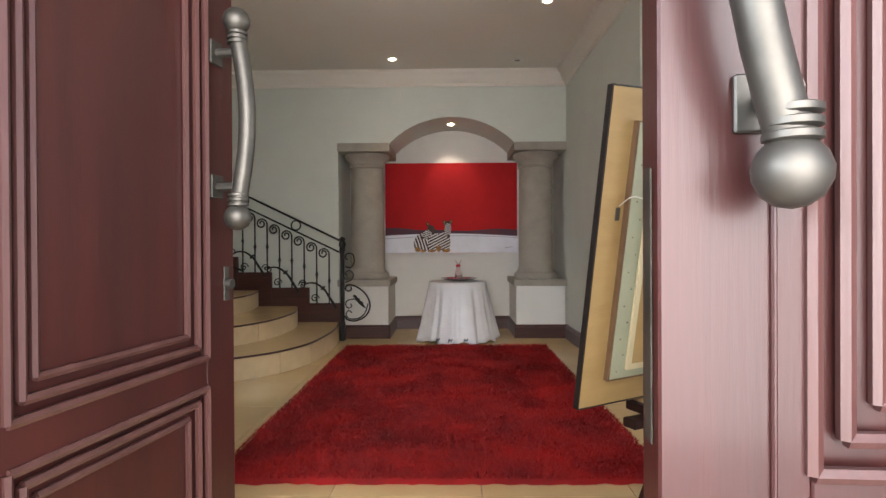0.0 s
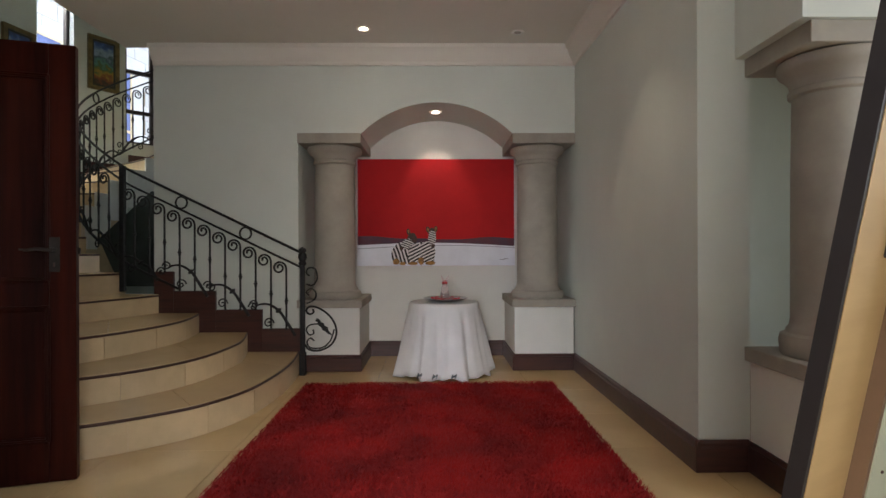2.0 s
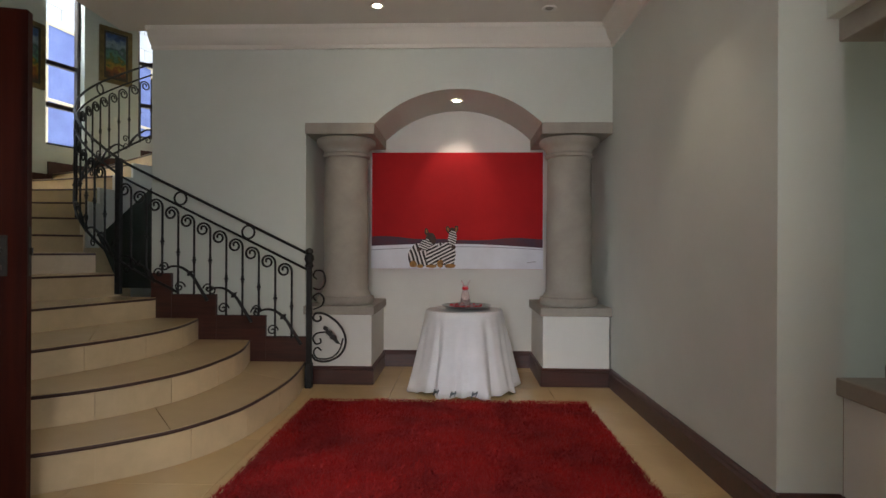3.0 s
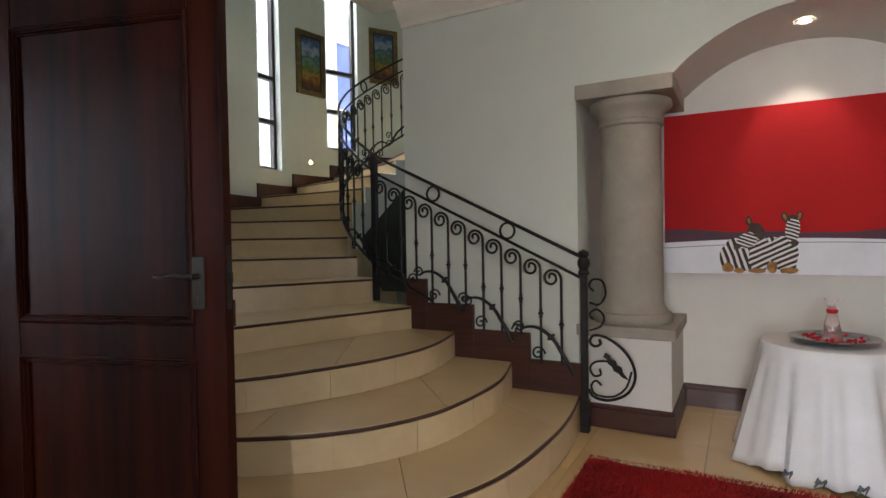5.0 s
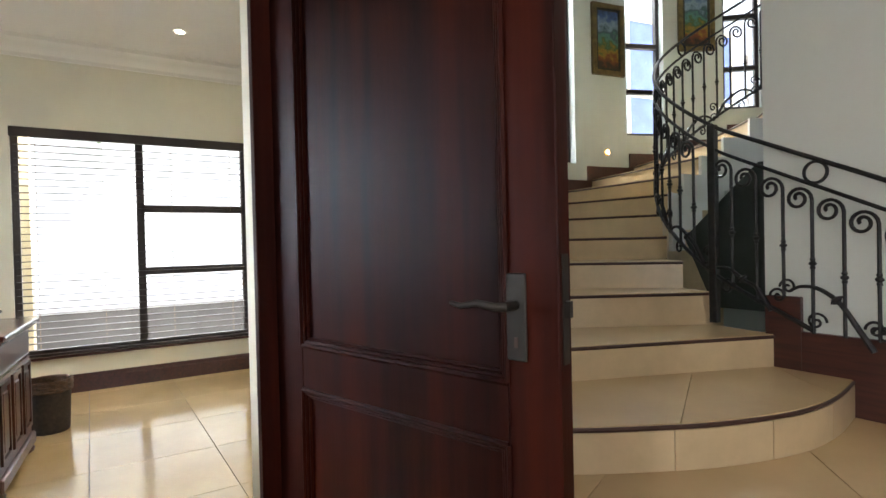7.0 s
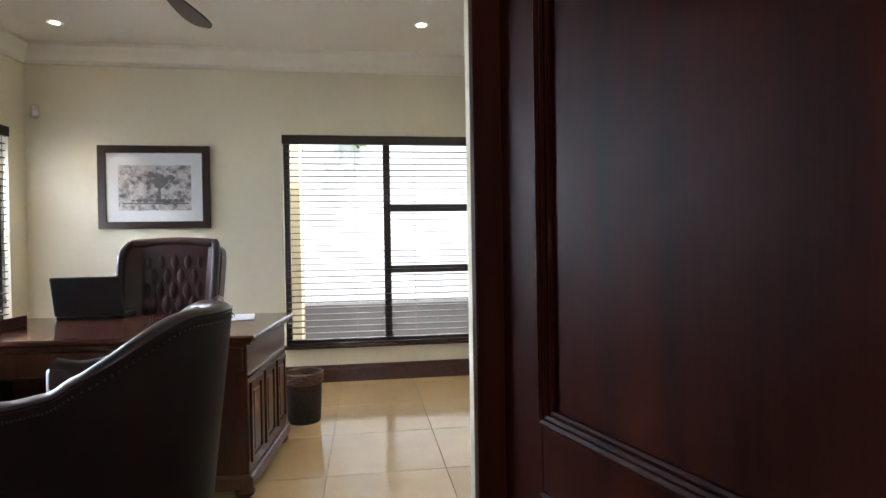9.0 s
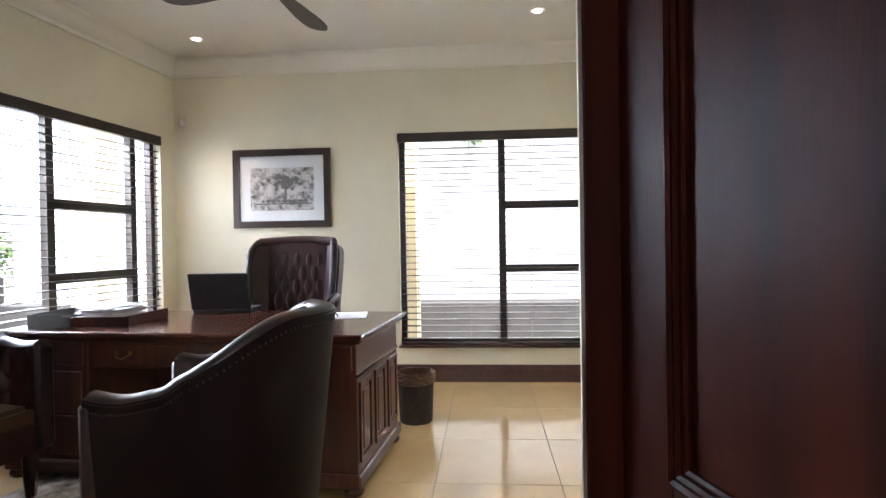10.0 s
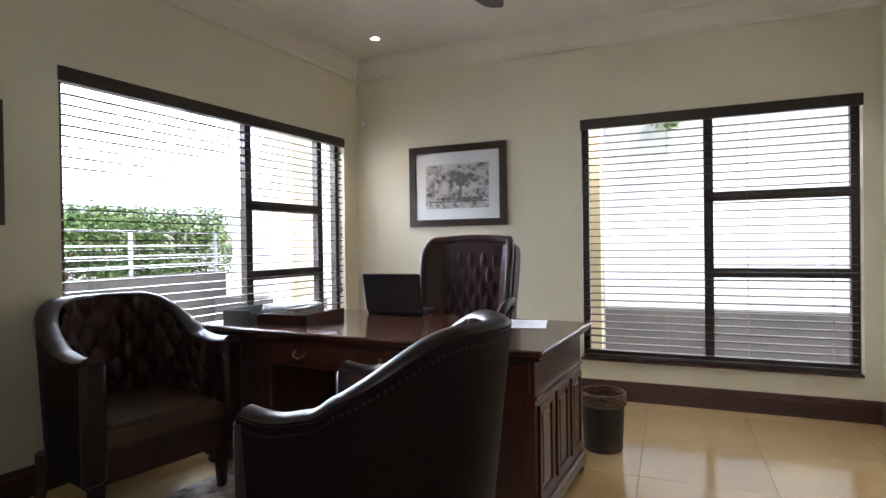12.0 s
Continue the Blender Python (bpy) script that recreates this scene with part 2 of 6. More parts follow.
# side arch beyond the pier
bm = bmesh.new()
S0, S1 = 2.06, 3.3
sarch = []
srad = ((S1 - S0) ** 2 / 4 + 0.3 ** 2) / 0.6
for i in range(17):
    x = S0 + (S1 - S0) * i / 16
    sarch.append((x, 2.335 - srad + math.sqrt(srad * srad - (x - (S0 + S1) / 2) ** 2)))
upright([(1.50, HC + 0.2), (1.50, AZ - 0.115)] + sarch + [(3.9, AZ - 0.115), (3.9, HC + 0.2)], 3.26, 3.76, bm)
for r in ((0.52, 1.0, 0, HC + 0.2), (2.6, 3.26, 0, HC + 0.2), (1.0, 2.6, 0, 0.8), (1.0, 2.6, 2.3, HC + 0.2)):
    box(bm, 3.75, 3.9, *r)
box(bm, 3.75, 3.9, 3.76, 6.0, 0, HC + 0.2)
box(bm, FX + 0.24, 3.9, 6.0, 6.15, 0, HC + 0.2)
structure("wall_east_arch", bm, HALLWALL, "pale painted wall with a wide arched opening", "wall")

# entrance wall
EX0, EX1, EZ = -0.78, 1.26, 2.55
bm = boxes((-2.58, EX0, 0.3, 0.52, 0, HC + 0.2), (EX1, 3.9, 0.3, 0.52, 0, HC + 0.2), (EX0, EX1, 0.3, 0.52, EZ, HC + 0.2))
structure("wall_south", bm, HALLWALL, "pale painted wall round the open entrance doors", "wall")

# wall between hall and office, with the doorway
DX0, DX1 = -2.80, -2.58
DY0, DY1, DZ = 1.75, 3.44, 2.12
bm = boxes((DX0, DX1, -0.2, DY0, 0, OC + 0.2), (DX0, DX1, DY1, 3.6, 0, OC + 0.2), (DX0, DX1, DY0, DY1, DZ, OC + 0.2))
prism([(DX0, 3.45), (DX0, 3.6), (-3.19, 4.84), (-3.31, 4.84), (-2.92, 3.6), (-2.88, 3.45)], 0, OC + 0.2, bm)
structure("wall_west", bm, WALL, "cream painted wall with the office doorway", "wall")

# office walls with window openings
WZ0, WZ1 = 0.33, 2.25
W1 = (2.48, 4.37)     # end wall window, along y
W2 = (0.20, 2.64)    # side wall window, along the wall
t = 0.22
bm = boxes((OX - t, OX, OY0 - t, W1[0], 0, OC + 0.2), (OX - t, OX, W1[1], OY1 + t, 0, OC + 0.2), (OX - t, OX, W1[0], W1[1], 0, WZ0), (OX - t, OX, W1[0], W1[1], WZ1, OC + 0.2))
structure("wall_office_end", bm, WALL, "cream painted office wall with a wide window", "wall")
SIDE = Matrix.Translation((OX, 0.36, 0)) @ Matrix.Rotation(radians(-5.5), 4, "Z")
bm = boxes((-0.02, W2[0], -t, 0, 0, OC + 0.2), (W2[1], 3.93, -t, 0, 0, OC + 0.2), (W2[0], W2[1], -t, 0, 0, WZ0), (W2[0], W2[1], -t, 0, WZ1, OC + 0.2))
bmesh.ops.transform(bm, matrix=SIDE, verts=bm.verts)
structure("wall_office_side", bm, WALL, "cream painted office wall with a large window", "wall")
bm = boxes((OX, RX0, OY1, RB, 0, OC + 0.2), (RX0, RX1, OY1, RB, RZ, OC + 0.2), (RX1, -3.13, OY1, OY1 + 0.12, 0, OC + 0.2), (RX1, RX1 + 0.12, OY1 + 0.12, RB, 0, OC + 0.2), (RX0 - 0.1, RX1 + 0.12, RB, RB + 0.12, 0, OC + 0.2))
structure("wall_office_north", bm, WALL, "cream painted office wall with a deep recess", "wall")

# stair drum: outer wall with three tall windows
PHI0, PHI1 = 13, 240
DRUM_WIN = ((83.0, 90.6), (105.8, 115.8), (130.2, 138.5))
DW1 = 4.75


def ring_wall(bm, p0, p1, z0, z1, r0, r1, step=3.0):
    n = max(1, int(math.ceil((p1 - p0) / step)))
    pts = [on_ring(r0, p0 + (p1 - p0) * i / n) for i in range(n + 1)] + [on_ring(r1, p1 - (p1 - p0) * i / n) for i in range(n + 1)]
    prism(pts, z0, z1, bm)


bm = bmesh.new()
edges = [PHI0] + [p for w in DRUM_WIN for p in w] + [PHI1]
for a, b in zip(edges[::2], edges[1::2]):
    ring_wall(bm, a, b, 0, STAIR_TOP, RO, RO + 0.2)
sills = (2.08, 2.44, 2.74)
for (a, b), s in zip(DRUM_WIN, sills):
    ring_wall(bm, a, b, 0, s, RO, RO + 0.2)
    ring_wall(bm, a, b, DW1, STAIR_TOP, RO, RO + 0.2)
structure("wall_stair", bm, HALLWALL, "curved pale stairwell wall with tall windows", "wall")
# wall behind the stair that closes the drum, and the return at the hall wall's end
bm = boxes((-2.51, -2.36, NY + 0.22, 7.1, 0, STAIR_TOP), (1.5, 1.65, NY, 10.6, 0, STAIR_TOP), (-0.2, 1.5, 10.45, 10.6, 0, STAIR_TOP))
structure("wall_stair_core", bm, HALLWALL, "pale wall under the upper stair flight", "wall")
structure("ceiling_stairwell", boxes((-5.6, 1.65, 4.6, 10.7, STAIR_TOP, STAIR_TOP + 0.15)), CEIL, "white ceiling high over the stairs", "ceiling")
bm = boxes((-2.76, -2.6, 4.76, 6.02, HC + 0.2, STAIR_TOP), (-2.76, 1.5, NY, NY + 0.25, HC + 0.2, STAIR_TOP))
structure("wall_upper", bm, HALLWALL, "pale upper wall over the hall ceiling edge", "wall")

# ceilings
structure("ceiling_hall", boxes((-2.76, FX + 0.24, 0.3, NY, HC, HC + 0.2), (FX + 0.24, 3.9, 0.3, 6.15, HC, HC + 0.2)), CEIL, "off-white painted hall ceiling", "ceiling")
structure("ceiling_office", boxes((OX - t, DX1, -0.3, OY1 + 0.12, OC, OC + 0.2)), CEIL, "off-white painted office ceiling", "ceiling")
cornice([(1.312, 3.76), (FX, NY), (-2.51, NY)], HC, "cornice_hall", CEIL, "off-white coved plaster cornice in the hall")
cornice([(DX0, -0.015), (OX, OY0), (OX, OY1), (DX0, OY1)][::-1], OC, "cornice_office", CEIL, "off-white coved plaster cornice in the office")

# floor base under the tiles, and the ground outside
structure("floor", boxes((-6.9, -2.6, -0.2, 10.6, -0.2, -0.006), (-2.6, 3.9, 0.3, 10.6, -0.2, -0.006)), GROUT, "dark grout bed under the cream floor tiles", "floor")
GROUND = material("grey_paving", (0.34, 0.32, 0.29), 0.85, var=0.12, scale=0.6, bump=0.1, bump_scale=30)
bm = bmesh.new()
bmesh.ops.create_grid(bm, x_segments=2, y_segments=2, size=1500)
bmesh.ops.translate(bm, verts=bm.verts, vec=(0, 0, -0.12))
structure("ground", bm, GROUND, "pale paved ground round the house", "ground")


# skirting boards
def skirting(name, rows, label="dark mahogany skirting board with a moulded top"):
    bm = bmesh.new()
    for x0, y0, x1, y1, side in rows:
        d = Vector((x1 - x0, y1 - y0))
        ln = d.length
        a = math.atan2(d.y, d.x)
        prof = [(0, 0), (0.022, 0), (0.022, 0.115), (0.016, 0.128), (0.016, 0.140), (0.008, 0.155), (0, 0.155)]
        pts = [(o * side, z) for o, z in prof]
        m = Matrix.Translation((x0, y0, 0)) @ Matrix.Rotation(a, 4, "Z")
        lo = [bm.verts.new(m @ Vector((0, o, z))) for o, z in pts]
        hi = [bm.verts.new(m @ Vector((ln, o, z))) for o, z in pts]
        bm.faces.new(lo)
        bm.faces.new(hi[::-1])
        for i in range(len(pts)):
            j = (i + 1) % len(pts)
            bm.faces.new((lo[i], lo[j], hi[j], hi[i]))
    return structure(name, bm, SKIRT, label, "skirting")


skirting("baseboard_hall", [(1.312, 3.738, FX, NY, 1), (1.29, 3.76, 1.56, 3.76, -1), (-1.2, NB, FX, NB, -1)])
skirting("baseboard_office", [(OX, OY0, OX, OY1, -1), (OX, OY0, DX0, -0.015, 1), (OX, OY1, RX0, OY1, -1), (RX0, OY1 - 0.022, RX0, RB, -1), (RX0, RB, RX1, RB, -1), (RX1, OY1 - 0.022, RX1, RB, 1), (RX1, OY1, -3.13, OY1, -1), (DX0, -0.015, DX0, DY0, 1)])

# ---- niche columns ----
def pedestal_column(x0, x1, y0, y1, cx, cy, r, label, parts_name="niche_column", low=0.0, drop=0.0):
    th = thing(parts_name, label, "column", pose((x0 + x1) / 2, (y0 + y1) / 2, 0), "stone columns on plastered pedestals")
    inv = Matrix.Translation((-(x0 + x1) / 2, -(y0 + y1) / 2, 0))

    def add(name, bm, mat, lab="", smooth=False):
        bmesh.ops.transform(bm, matrix=inv, verts=bm.verts)
        o = part(name, bm, mat, None, lab, smooth=smooth)
        o.parent = th
    add("pedestal", boxes((x0 + 0.012, x1 - 0.012, y0 + 0.012, y1, 0, 0.575 - low), bevel=0.004), PLASTER, "white plastered block")
    add("skirting", boxes((x0 - 0.008, x1 + 0.008, y0 - 0.008, y1, 0.001, 0.125), (x0, x1, y0, y1, 0.125, 0.15), bevel=0.003), SKIRT, "dark wooden skirting")
    add("pedestal_cap", boxes((x0 - 0.012, x1 + 0.012, y0 - 0.012, y1 + 0.01, 0.575 - low, 0.645 - low), bevel=0.004), STONE)
    prof = [(r * 1.2, 0.645 - low), (r * 1.26, 0.66 - low), (r * 1.28, 0.685), (r * 1.24, 0.71), (r * 1.12, 0.72), (r * 1.1, 0.735), (r * 1.03, 0.75), (r, 0.78), (r * 0.98, 1.4), (r * 0.95, 1.85),
            (r * 0.95, 1.89), (r * 1.04, 1.90), (r * 1.05, 1.92), (r * 1.0, 1.93), (r * 1.02, 1.96), (r * 1.14, 1.985), (r * 1.26, 2.00), (r * 1.32, 2.02), (r * 1.3, 2.05), (r * 1.2, 2.06)]
    prof = [(q, z - (drop if z > 1.8 else 0.0)) for q, z in prof]
    add("shaft", lathe(prof, m=Matrix.Translation((cx, cy, 0)), seg=48), STONE, smooth=True)
    add("lintel", boxes((x0 - 0.006, x1 + 0.006, y0 - 0.008, y1 + 0.01, 2.06 - drop, 2.152 - drop), bevel=0.004), STONE)
    return th


pedestal_column(-1.222, -0.66, NY, NB, -0.935, 6.27, 0.193, "grey stone column on a white plastered pedestal beside the niche")
pedestal_column(0.72, FX - 0.002, NY, NB, 0.985, 6.27, 0.193, "grey stone column on a white plastered pedestal beside the wall")
pedestal_column(1.555, 2.06, 3.29, 3.755, 1.79, 3.49, 0.165, "grey stone column on a pedestal at the side arch", low=0.03, drop=0.115)

# ---- stairs ----
TREAD = material("cream_tread_tile", (0.60, 0.45, 0.25), 0.24, var=0.03, scale=3, random_value=0.05)
RISE = [0, 0.19, 0.365, 0.54, 0.708, 0.90, 1.073, 1.235] + [1.235 + 0.166 * k for k in range(1, 16)]


def curve_line(pts, steps=10):
    return [(p.x, p.y) for p in spline([(x, y, 0) for x, y in pts], steps)]


N1 = curve_line([(-1.22, 6.01), (-1.17, 5.6), (-1.165, 5.2), (-1.22, 4.72), (-1.36, 4.38), (-1.54, 4.18), (-1.82, 3.98), (-2.2, 3.80), (-2.5, 3.70), (-2.81, 3.62)])
N2 = curve_line([(-1.68, 6.01), (-1.58, 5.6), (-1.57, 5.3), (-1.62, 4.9), (-1.77, 4.58), (-1.97, 4.36), (-2.24, 4.18), (-2.55, 4.03), (-2.93, 3.91)])
N3 = curve_line([(-2.11, 6.01), (-2.05, 5.7), (-2.035, 5.46), (-2.06, 5.26), (-2.13, 5.02), (-2.23, 4.80), (-2.43, 4.47), (-2.70, 4.18), (-2.96, 4.0)])
bm_body = bmesh.new()
flights = []
for k, line in ((1, N1), (2, N2), (3, N3)):
    back = [(-3.22, 4.83), (-3.0, 6.01)]
    poly = line + back
    prism(poly, RISE[k - 1], RISE[k] - 0.022, bm_body)
    flights.append((k, line, poly))
stairs = thing("staircase", "curved staircase with beige tiled risers and dark nosings", "staircase", pose(-1.7, 5.2, 0))
stairs_inv = Matrix.Translation((1.7, -5.2, 0))


def stair_part(name, bm, mat, label="", smooth=False):
    bmesh.ops.transform(bm, matrix=stairs_inv, verts=bm.verts)
    o = part(name, bm, mat, None, label, smooth=smooth)
    o.parent = stairs
    return o


stair_part("body", bm_body, RISER, "beige tiled risers")
bm_fill = bmesh.new()
prism([(-2.96, 4.1), (-2.9, 6.01), (-2.51, 6.03), on_inner(9.2), on_ring(RO - 0.01, 9.2), on_ring(RO - 0.01, 13)], 0.0, RISE[3] - 0.001, bm_fill)
stair_part("landing_body", bm_fill, TREAD, "cream tiled tread")


def nosing(line, z, w=0.012):
    bm = bmesh.new()
    tube([(x, y, z) for x, y in line], w, bm, 6)
    return bm


FAN = Vector((-3.3, 6.7, 0))


def fan_piece(poly, z0, z1, a0, a1, gap=0.0018):
    """The part of a raised polygon between two bearings from the fan's point."""
    bm = prism(poly, z0, z1)
    for ang, keep in ((a0, 1), (a1, -1)):
        d = Vector((-math.sin(radians(ang)), math.cos(radians(ang)), 0))
        nrm = Vector((-d.y, d.x, 0)) * keep
        r = bmesh.ops.bisect_plane(bm, geom=bm.verts[:] + bm.edges[:] + bm.faces[:], plane_co=FAN + nrm * gap, plane_no=nrm, clear_inner=True)
        cut = [e for e in r["geom_cut"] if isinstance(e, bmesh.types.BMEdge)]
        if cut:
            bmesh.ops.holes_fill(bm, edges=cut)
    if not bm.faces:
        bm.free()
        return None
    return bm


def riser_slab(line, z0, z1, out=0.007, gap=0.0018):
    """A curved tile that stands a little proud of the step's body."""
    bm = bmesh.new()
    pts = [Vector(p) for p in line]
    pts[0] = pts[0] + (pts[1] - pts[0]).normalized() * gap
    pts[-1] = pts[-1] + (pts[-2] - pts[-1]).normalized() * gap
    rows = []
    for i, p in enumerate(pts):
        d = (pts[min(i + 1, len(pts) - 1)] - pts[max(i - 1, 0)]).normalized()
        n = Vector((-d.y, d.x)) * out
        rows.append([bm.verts.new((p.x, p.y, z0)), bm.verts.new((p.x + n.x, p.y + n.y, z0)), bm.verts.new((p.x + n.x, p.y + n.y, z1)), bm.verts.new((p.x, p.y, z1))])
    for a, b in zip(rows, rows[1:]):
        for q in range(4):
            bm.faces.new((a[q], a[(q + 1) % 4], b[(q + 1) % 4], b[q]))
    bm.faces.new(rows[0][::-1])
    bm.faces.new(rows[-1])
    return bm


for k, line, poly in flights:
    for i in range(9):
        piece = fan_piece(poly, RISE[k] - 0.022, RISE[k], 172 + 6 * k + 20 * i, 192 + 6 * k + 20 * i)
        if piece:
            stair_part("tread_tile", piece, TREAD, "cream tread tile")
    stair_part("nosing", nosing(line, RISE[k] - 0.013, 0.010), NOSING, "dark nosing strip", True)
    dist, start = 0.0, 0
    for i in range(1, len(line)):
        dist += math.dist(line[i], line[i - 1])
        if dist > 0.40 or i == len(line) - 1:
            stair_part("riser_tile", riser_slab(line[start:i + 1], RISE[k - 1] + 0.002, RISE[k] - 0.024), RISER, "beige riser tile")
            dist, start = 0.0, i

# winders round the drum
PHI_STEP = 12.3
NSTEPS = 18
P4 = 9.0


def inner_bearing(k):
    """Bearing of a nosing's end at the railing; the first winders are swung back a little."""
    return P4 + (k - 4) * PHI_STEP - (max(0, 10 - k) if k > 4 else 0)


for k in range(4, NSTEPS + 1):
    p0 = P4 + (k - 4) * PHI_STEP
    p1 = P4 + (k - 3) * PHI_STEP
    z = RISE[k]
    n = 4
    q0, q1 = inner_bearing(k), inner_bearing(k + 1)
    inner = [on_inner(q0 + (q1 - q0) * i / n) for i in range(n + 1)]
    if k == 4:
        inner[0] = (-2.45, 6.008)
    outer = [on_ring(RO - 0.002, p1 - (p1 - p0) * i / n) for i in range(n + 1)]
    ring = inner + outer
    low = max(0.0, z - STEP - 0.16) if k > 11 else 0.0
    stair_part("riser", prism(ring, low, z - 0.022), RISER, "beige tiled riser")
    stair_part("tread", prism(ring, z - 0.022, z), TREAD, "cream tiled tread")
    stair_part("nosing", nosing([inner[0], on_ring(RO - 0.004, p0)], z - 0.013, 0.010), NOSING, "dark nosing strip")
    if k > 8:
        face = [on_inner(q0 + (q1 - q0) * i / n, RIN - 0.002) for i in range(n + 1)] + [on_inner(q1 - (q1 - q0) * i / n, RIN - 0.03) for i in range(n + 1)]
        stair_part("stringer", prism(face, max(0.0, z - STEP - 0.28), z + 0.006), PLASTER, "white plastered stringer")

# ---- doors ----
def panel_door(name, label, m, width, height, thick, mat, panels, mould=0.022, worn=None):
    """A framed door leaf, hinged at x = 0, whose panels are (x0, x1, z0, z1)."""
    th = thing(name, label, "door", m)
    xs = sorted({p[0] for p in panels} | {p[1] for p in panels})
    stile0, stile1 = xs[0], xs[-1]
    h = thick / 2

    def add(nm, bm, lab="", mt=mat, smooth=False):
        o = part(nm, bm, mt, None, lab, smooth=smooth)
        o.parent = th
        return o
    add("stile", boxes((0, stile0, -h, h, 0.008, height), bevel=0.003))
    add("stile", boxes((stile1, width, -h, h, 0.008, height), bevel=0.003))
    rows = sorted({(p[2], p[3]) for p in panels})
    cols = sorted({(p[0], p[1]) for p in panels})
    for (a0, a1), (b0, b1) in zip(cols, cols[1:]):
        for z0, z1 in rows:
            add("muntin", boxes((a1, b0, -h, h, z0, z1), bevel=0.002))
    z = 0.008
    for a, b in rows + [(height, height)]:
        add("rail", boxes((stile0, stile1, -h, h, z, a), bevel=0.002))
        z = b
    for x0, x1, z0, z1 in panels:
        bm = boxes((x0 - 0.004, x1 + 0.004, -h * 0.42, h * 0.42, z0 - 0.004, z1 + 0.004))
        add("panel", bm)
        bm = bmesh.new()
        for sgn in (-1, 1):
            for k, (off, lift, r) in enumerate(((0.0, 1.03, 0.007 if mould < 0.05 else 0.009), (mould * 0.5, 0.85, 0.006 if mould < 0.05 else 0.009), (mould, 0.62, 0.005 if mould < 0.05 else 0.008))):
                pts = [(x0 + off, sgn * h * lift, z0 + off), (x1 - off, sgn * h * lift, z0 + off), (x1 - off, sgn * h * lift, z1 - off), (x0 + off, sgn * h * lift, z1 - off)]
                for q in range(4):
                    tube([pts[q], pts[(q + 1) % 4]], r, bm, 6)
        add("moulding", bm, "worn moulding" if worn else "", worn or mat, True)
    return th


def pull_handle(parent, x, z0, z1, side, h, sway=0.0):
    """A bowed steel pull with ball ends on two studs."""
    g = part("pull_handle", tube([(x + sway * math.sin(math.pi * i / 10), side * (h + 0.062 + (0.028 if not sway else 0.01) * math.sin(math.pi * i / 10)), z0 + (z1 - z0) * i / 10) for i in range(11)], 0.021, None, 14), STEEL, None, "brushed steel pull handle with ball ends", smooth=True)
    g.parent = parent
    for z, s in ((z0, -1), (z1, 1)):
        b = part("ball", lathe([(0.0, -0.034), (0.014, -0.031), (0.026, -0.022), (0.033, -0.008), (0.034, 0.004), (0.029, 0.018), (0.02, 0.028), (0.0, 0.03)], seg=20, m=Matrix.Translation((x, side * (h + 0.062), z + s * 0.028))), STEEL, None, smooth=True)
        b.parent = g
        bm = bmesh.new()
        for k in range(3):
            lathe([(0.021, -0.005), (0.0255, -0.003), (0.0255, 0.003), (0.021, 0.005)], bm, 18, Matrix.Translation((x, side * (h + 0.064), z - s * (0.004 + 0.012 * k))))
        c = part("collar", bm, STEEL, None, smooth=True)
        c.parent = g
        bm = tube([(x, side * h, z - s * 0.05), (x, side * (h + 0.065), z - s * 0.05)], 0.011, None, 10)
        box(bm, x - 0.026, x + 0.026, min(side * h, side * (h + 0.008)), max(side * h, side * (h + 0.008)), z - s * 0.05 - 0.03, z - s * 0.05 + 0.03, 0.002)
        d = part("stud", bm, STEEL, None)
        d.parent = g


EW, EH, ET = 0.985, 2.5, 0.06
EPANELS = [(0.06, 0.24, 0.20, 0.665), (0.335, 0.86, 0.20, 0.665), (0.06, 0.24, 0.742, 2.32), (0.335, 0.86, 0.742, 2.32)]
ang = math.atan2(1.50 - 0.5, -0.592 + 0.745)
left = panel_door("entrance_door", "weathered mahogany entrance door leaf standing wide open", Matrix.Translation((-0.745, 0.52, 0)) @ Matrix.Rotation(ang, 4, "Z"), EW, EH, ET, DOORO, EPANELS, 0.06, DOORM)
pull_handle(left, 0.90, 1.12, 1.56, -1, ET / 2)
bm = lathe([(0.013, -0.002), (0.013, 0.02), (0.0, 0.02)], seg=14, m=Matrix.Translation((0.945, -ET / 2, 0.92)) @ Matrix.Rotation(radians(90), 4, "X"))
box(bm, 0.932, 0.958, -ET / 2 - 0.004, -ET / 2, 0.875, 0.965, 0.002)
o = part("lock", bm, STEEL, None, "small steel lock cylinder")
o.parent = left
ang = math.atan2(0.065, -1.0)
right = panel_door("entrance_door", "weathered mahogany entrance door leaf standing half open", Matrix.Translation((1.225, 0.556, 0)) @ Matrix.Rotation(ang, 4, "Z"), EW, EH, ET, DOORO, [(0.12, 0.832, 0.22, 0.665), (0.12, 0.832, 0.78, 2.32)], 0.07, DOORM)
o = part("astragal", boxes((0.868, 0.874, ET / 2 - 0.001, ET / 2 + 0.006, 0.008, EH), bevel=0.002), DOORO, None, "narrow vertical bead")
o.parent = right
pull_handle(right, 0.885, 1.11, 1.56, 1, ET / 2, 0.045)
o = part("lock_edge", boxes((EW + 0.0005, EW + 0.003, -0.012, 0.012, 0.8, 1.1), bevel=0.001), material("tarnished_brass", (0.07, 0.06, 0.045), 0.55, metal=0.7, var=0.3, scale=12), None, "dark tarnished lock strip on the edge")
o.parent = right
structure("door_frame_entrance", boxes((EX0, EX0 + 0.03, 0.29, 0.515, 0, EZ), (EX1 - 0.03, EX1, 0.29, 0.515, 0, EZ), (EX0 + 0.03, EX1 - 0.03, 0.29, 0.515, EZ - 0.04, EZ), bevel=0.003), DOORO, "weathered mahogany entrance door frame", "door frame")

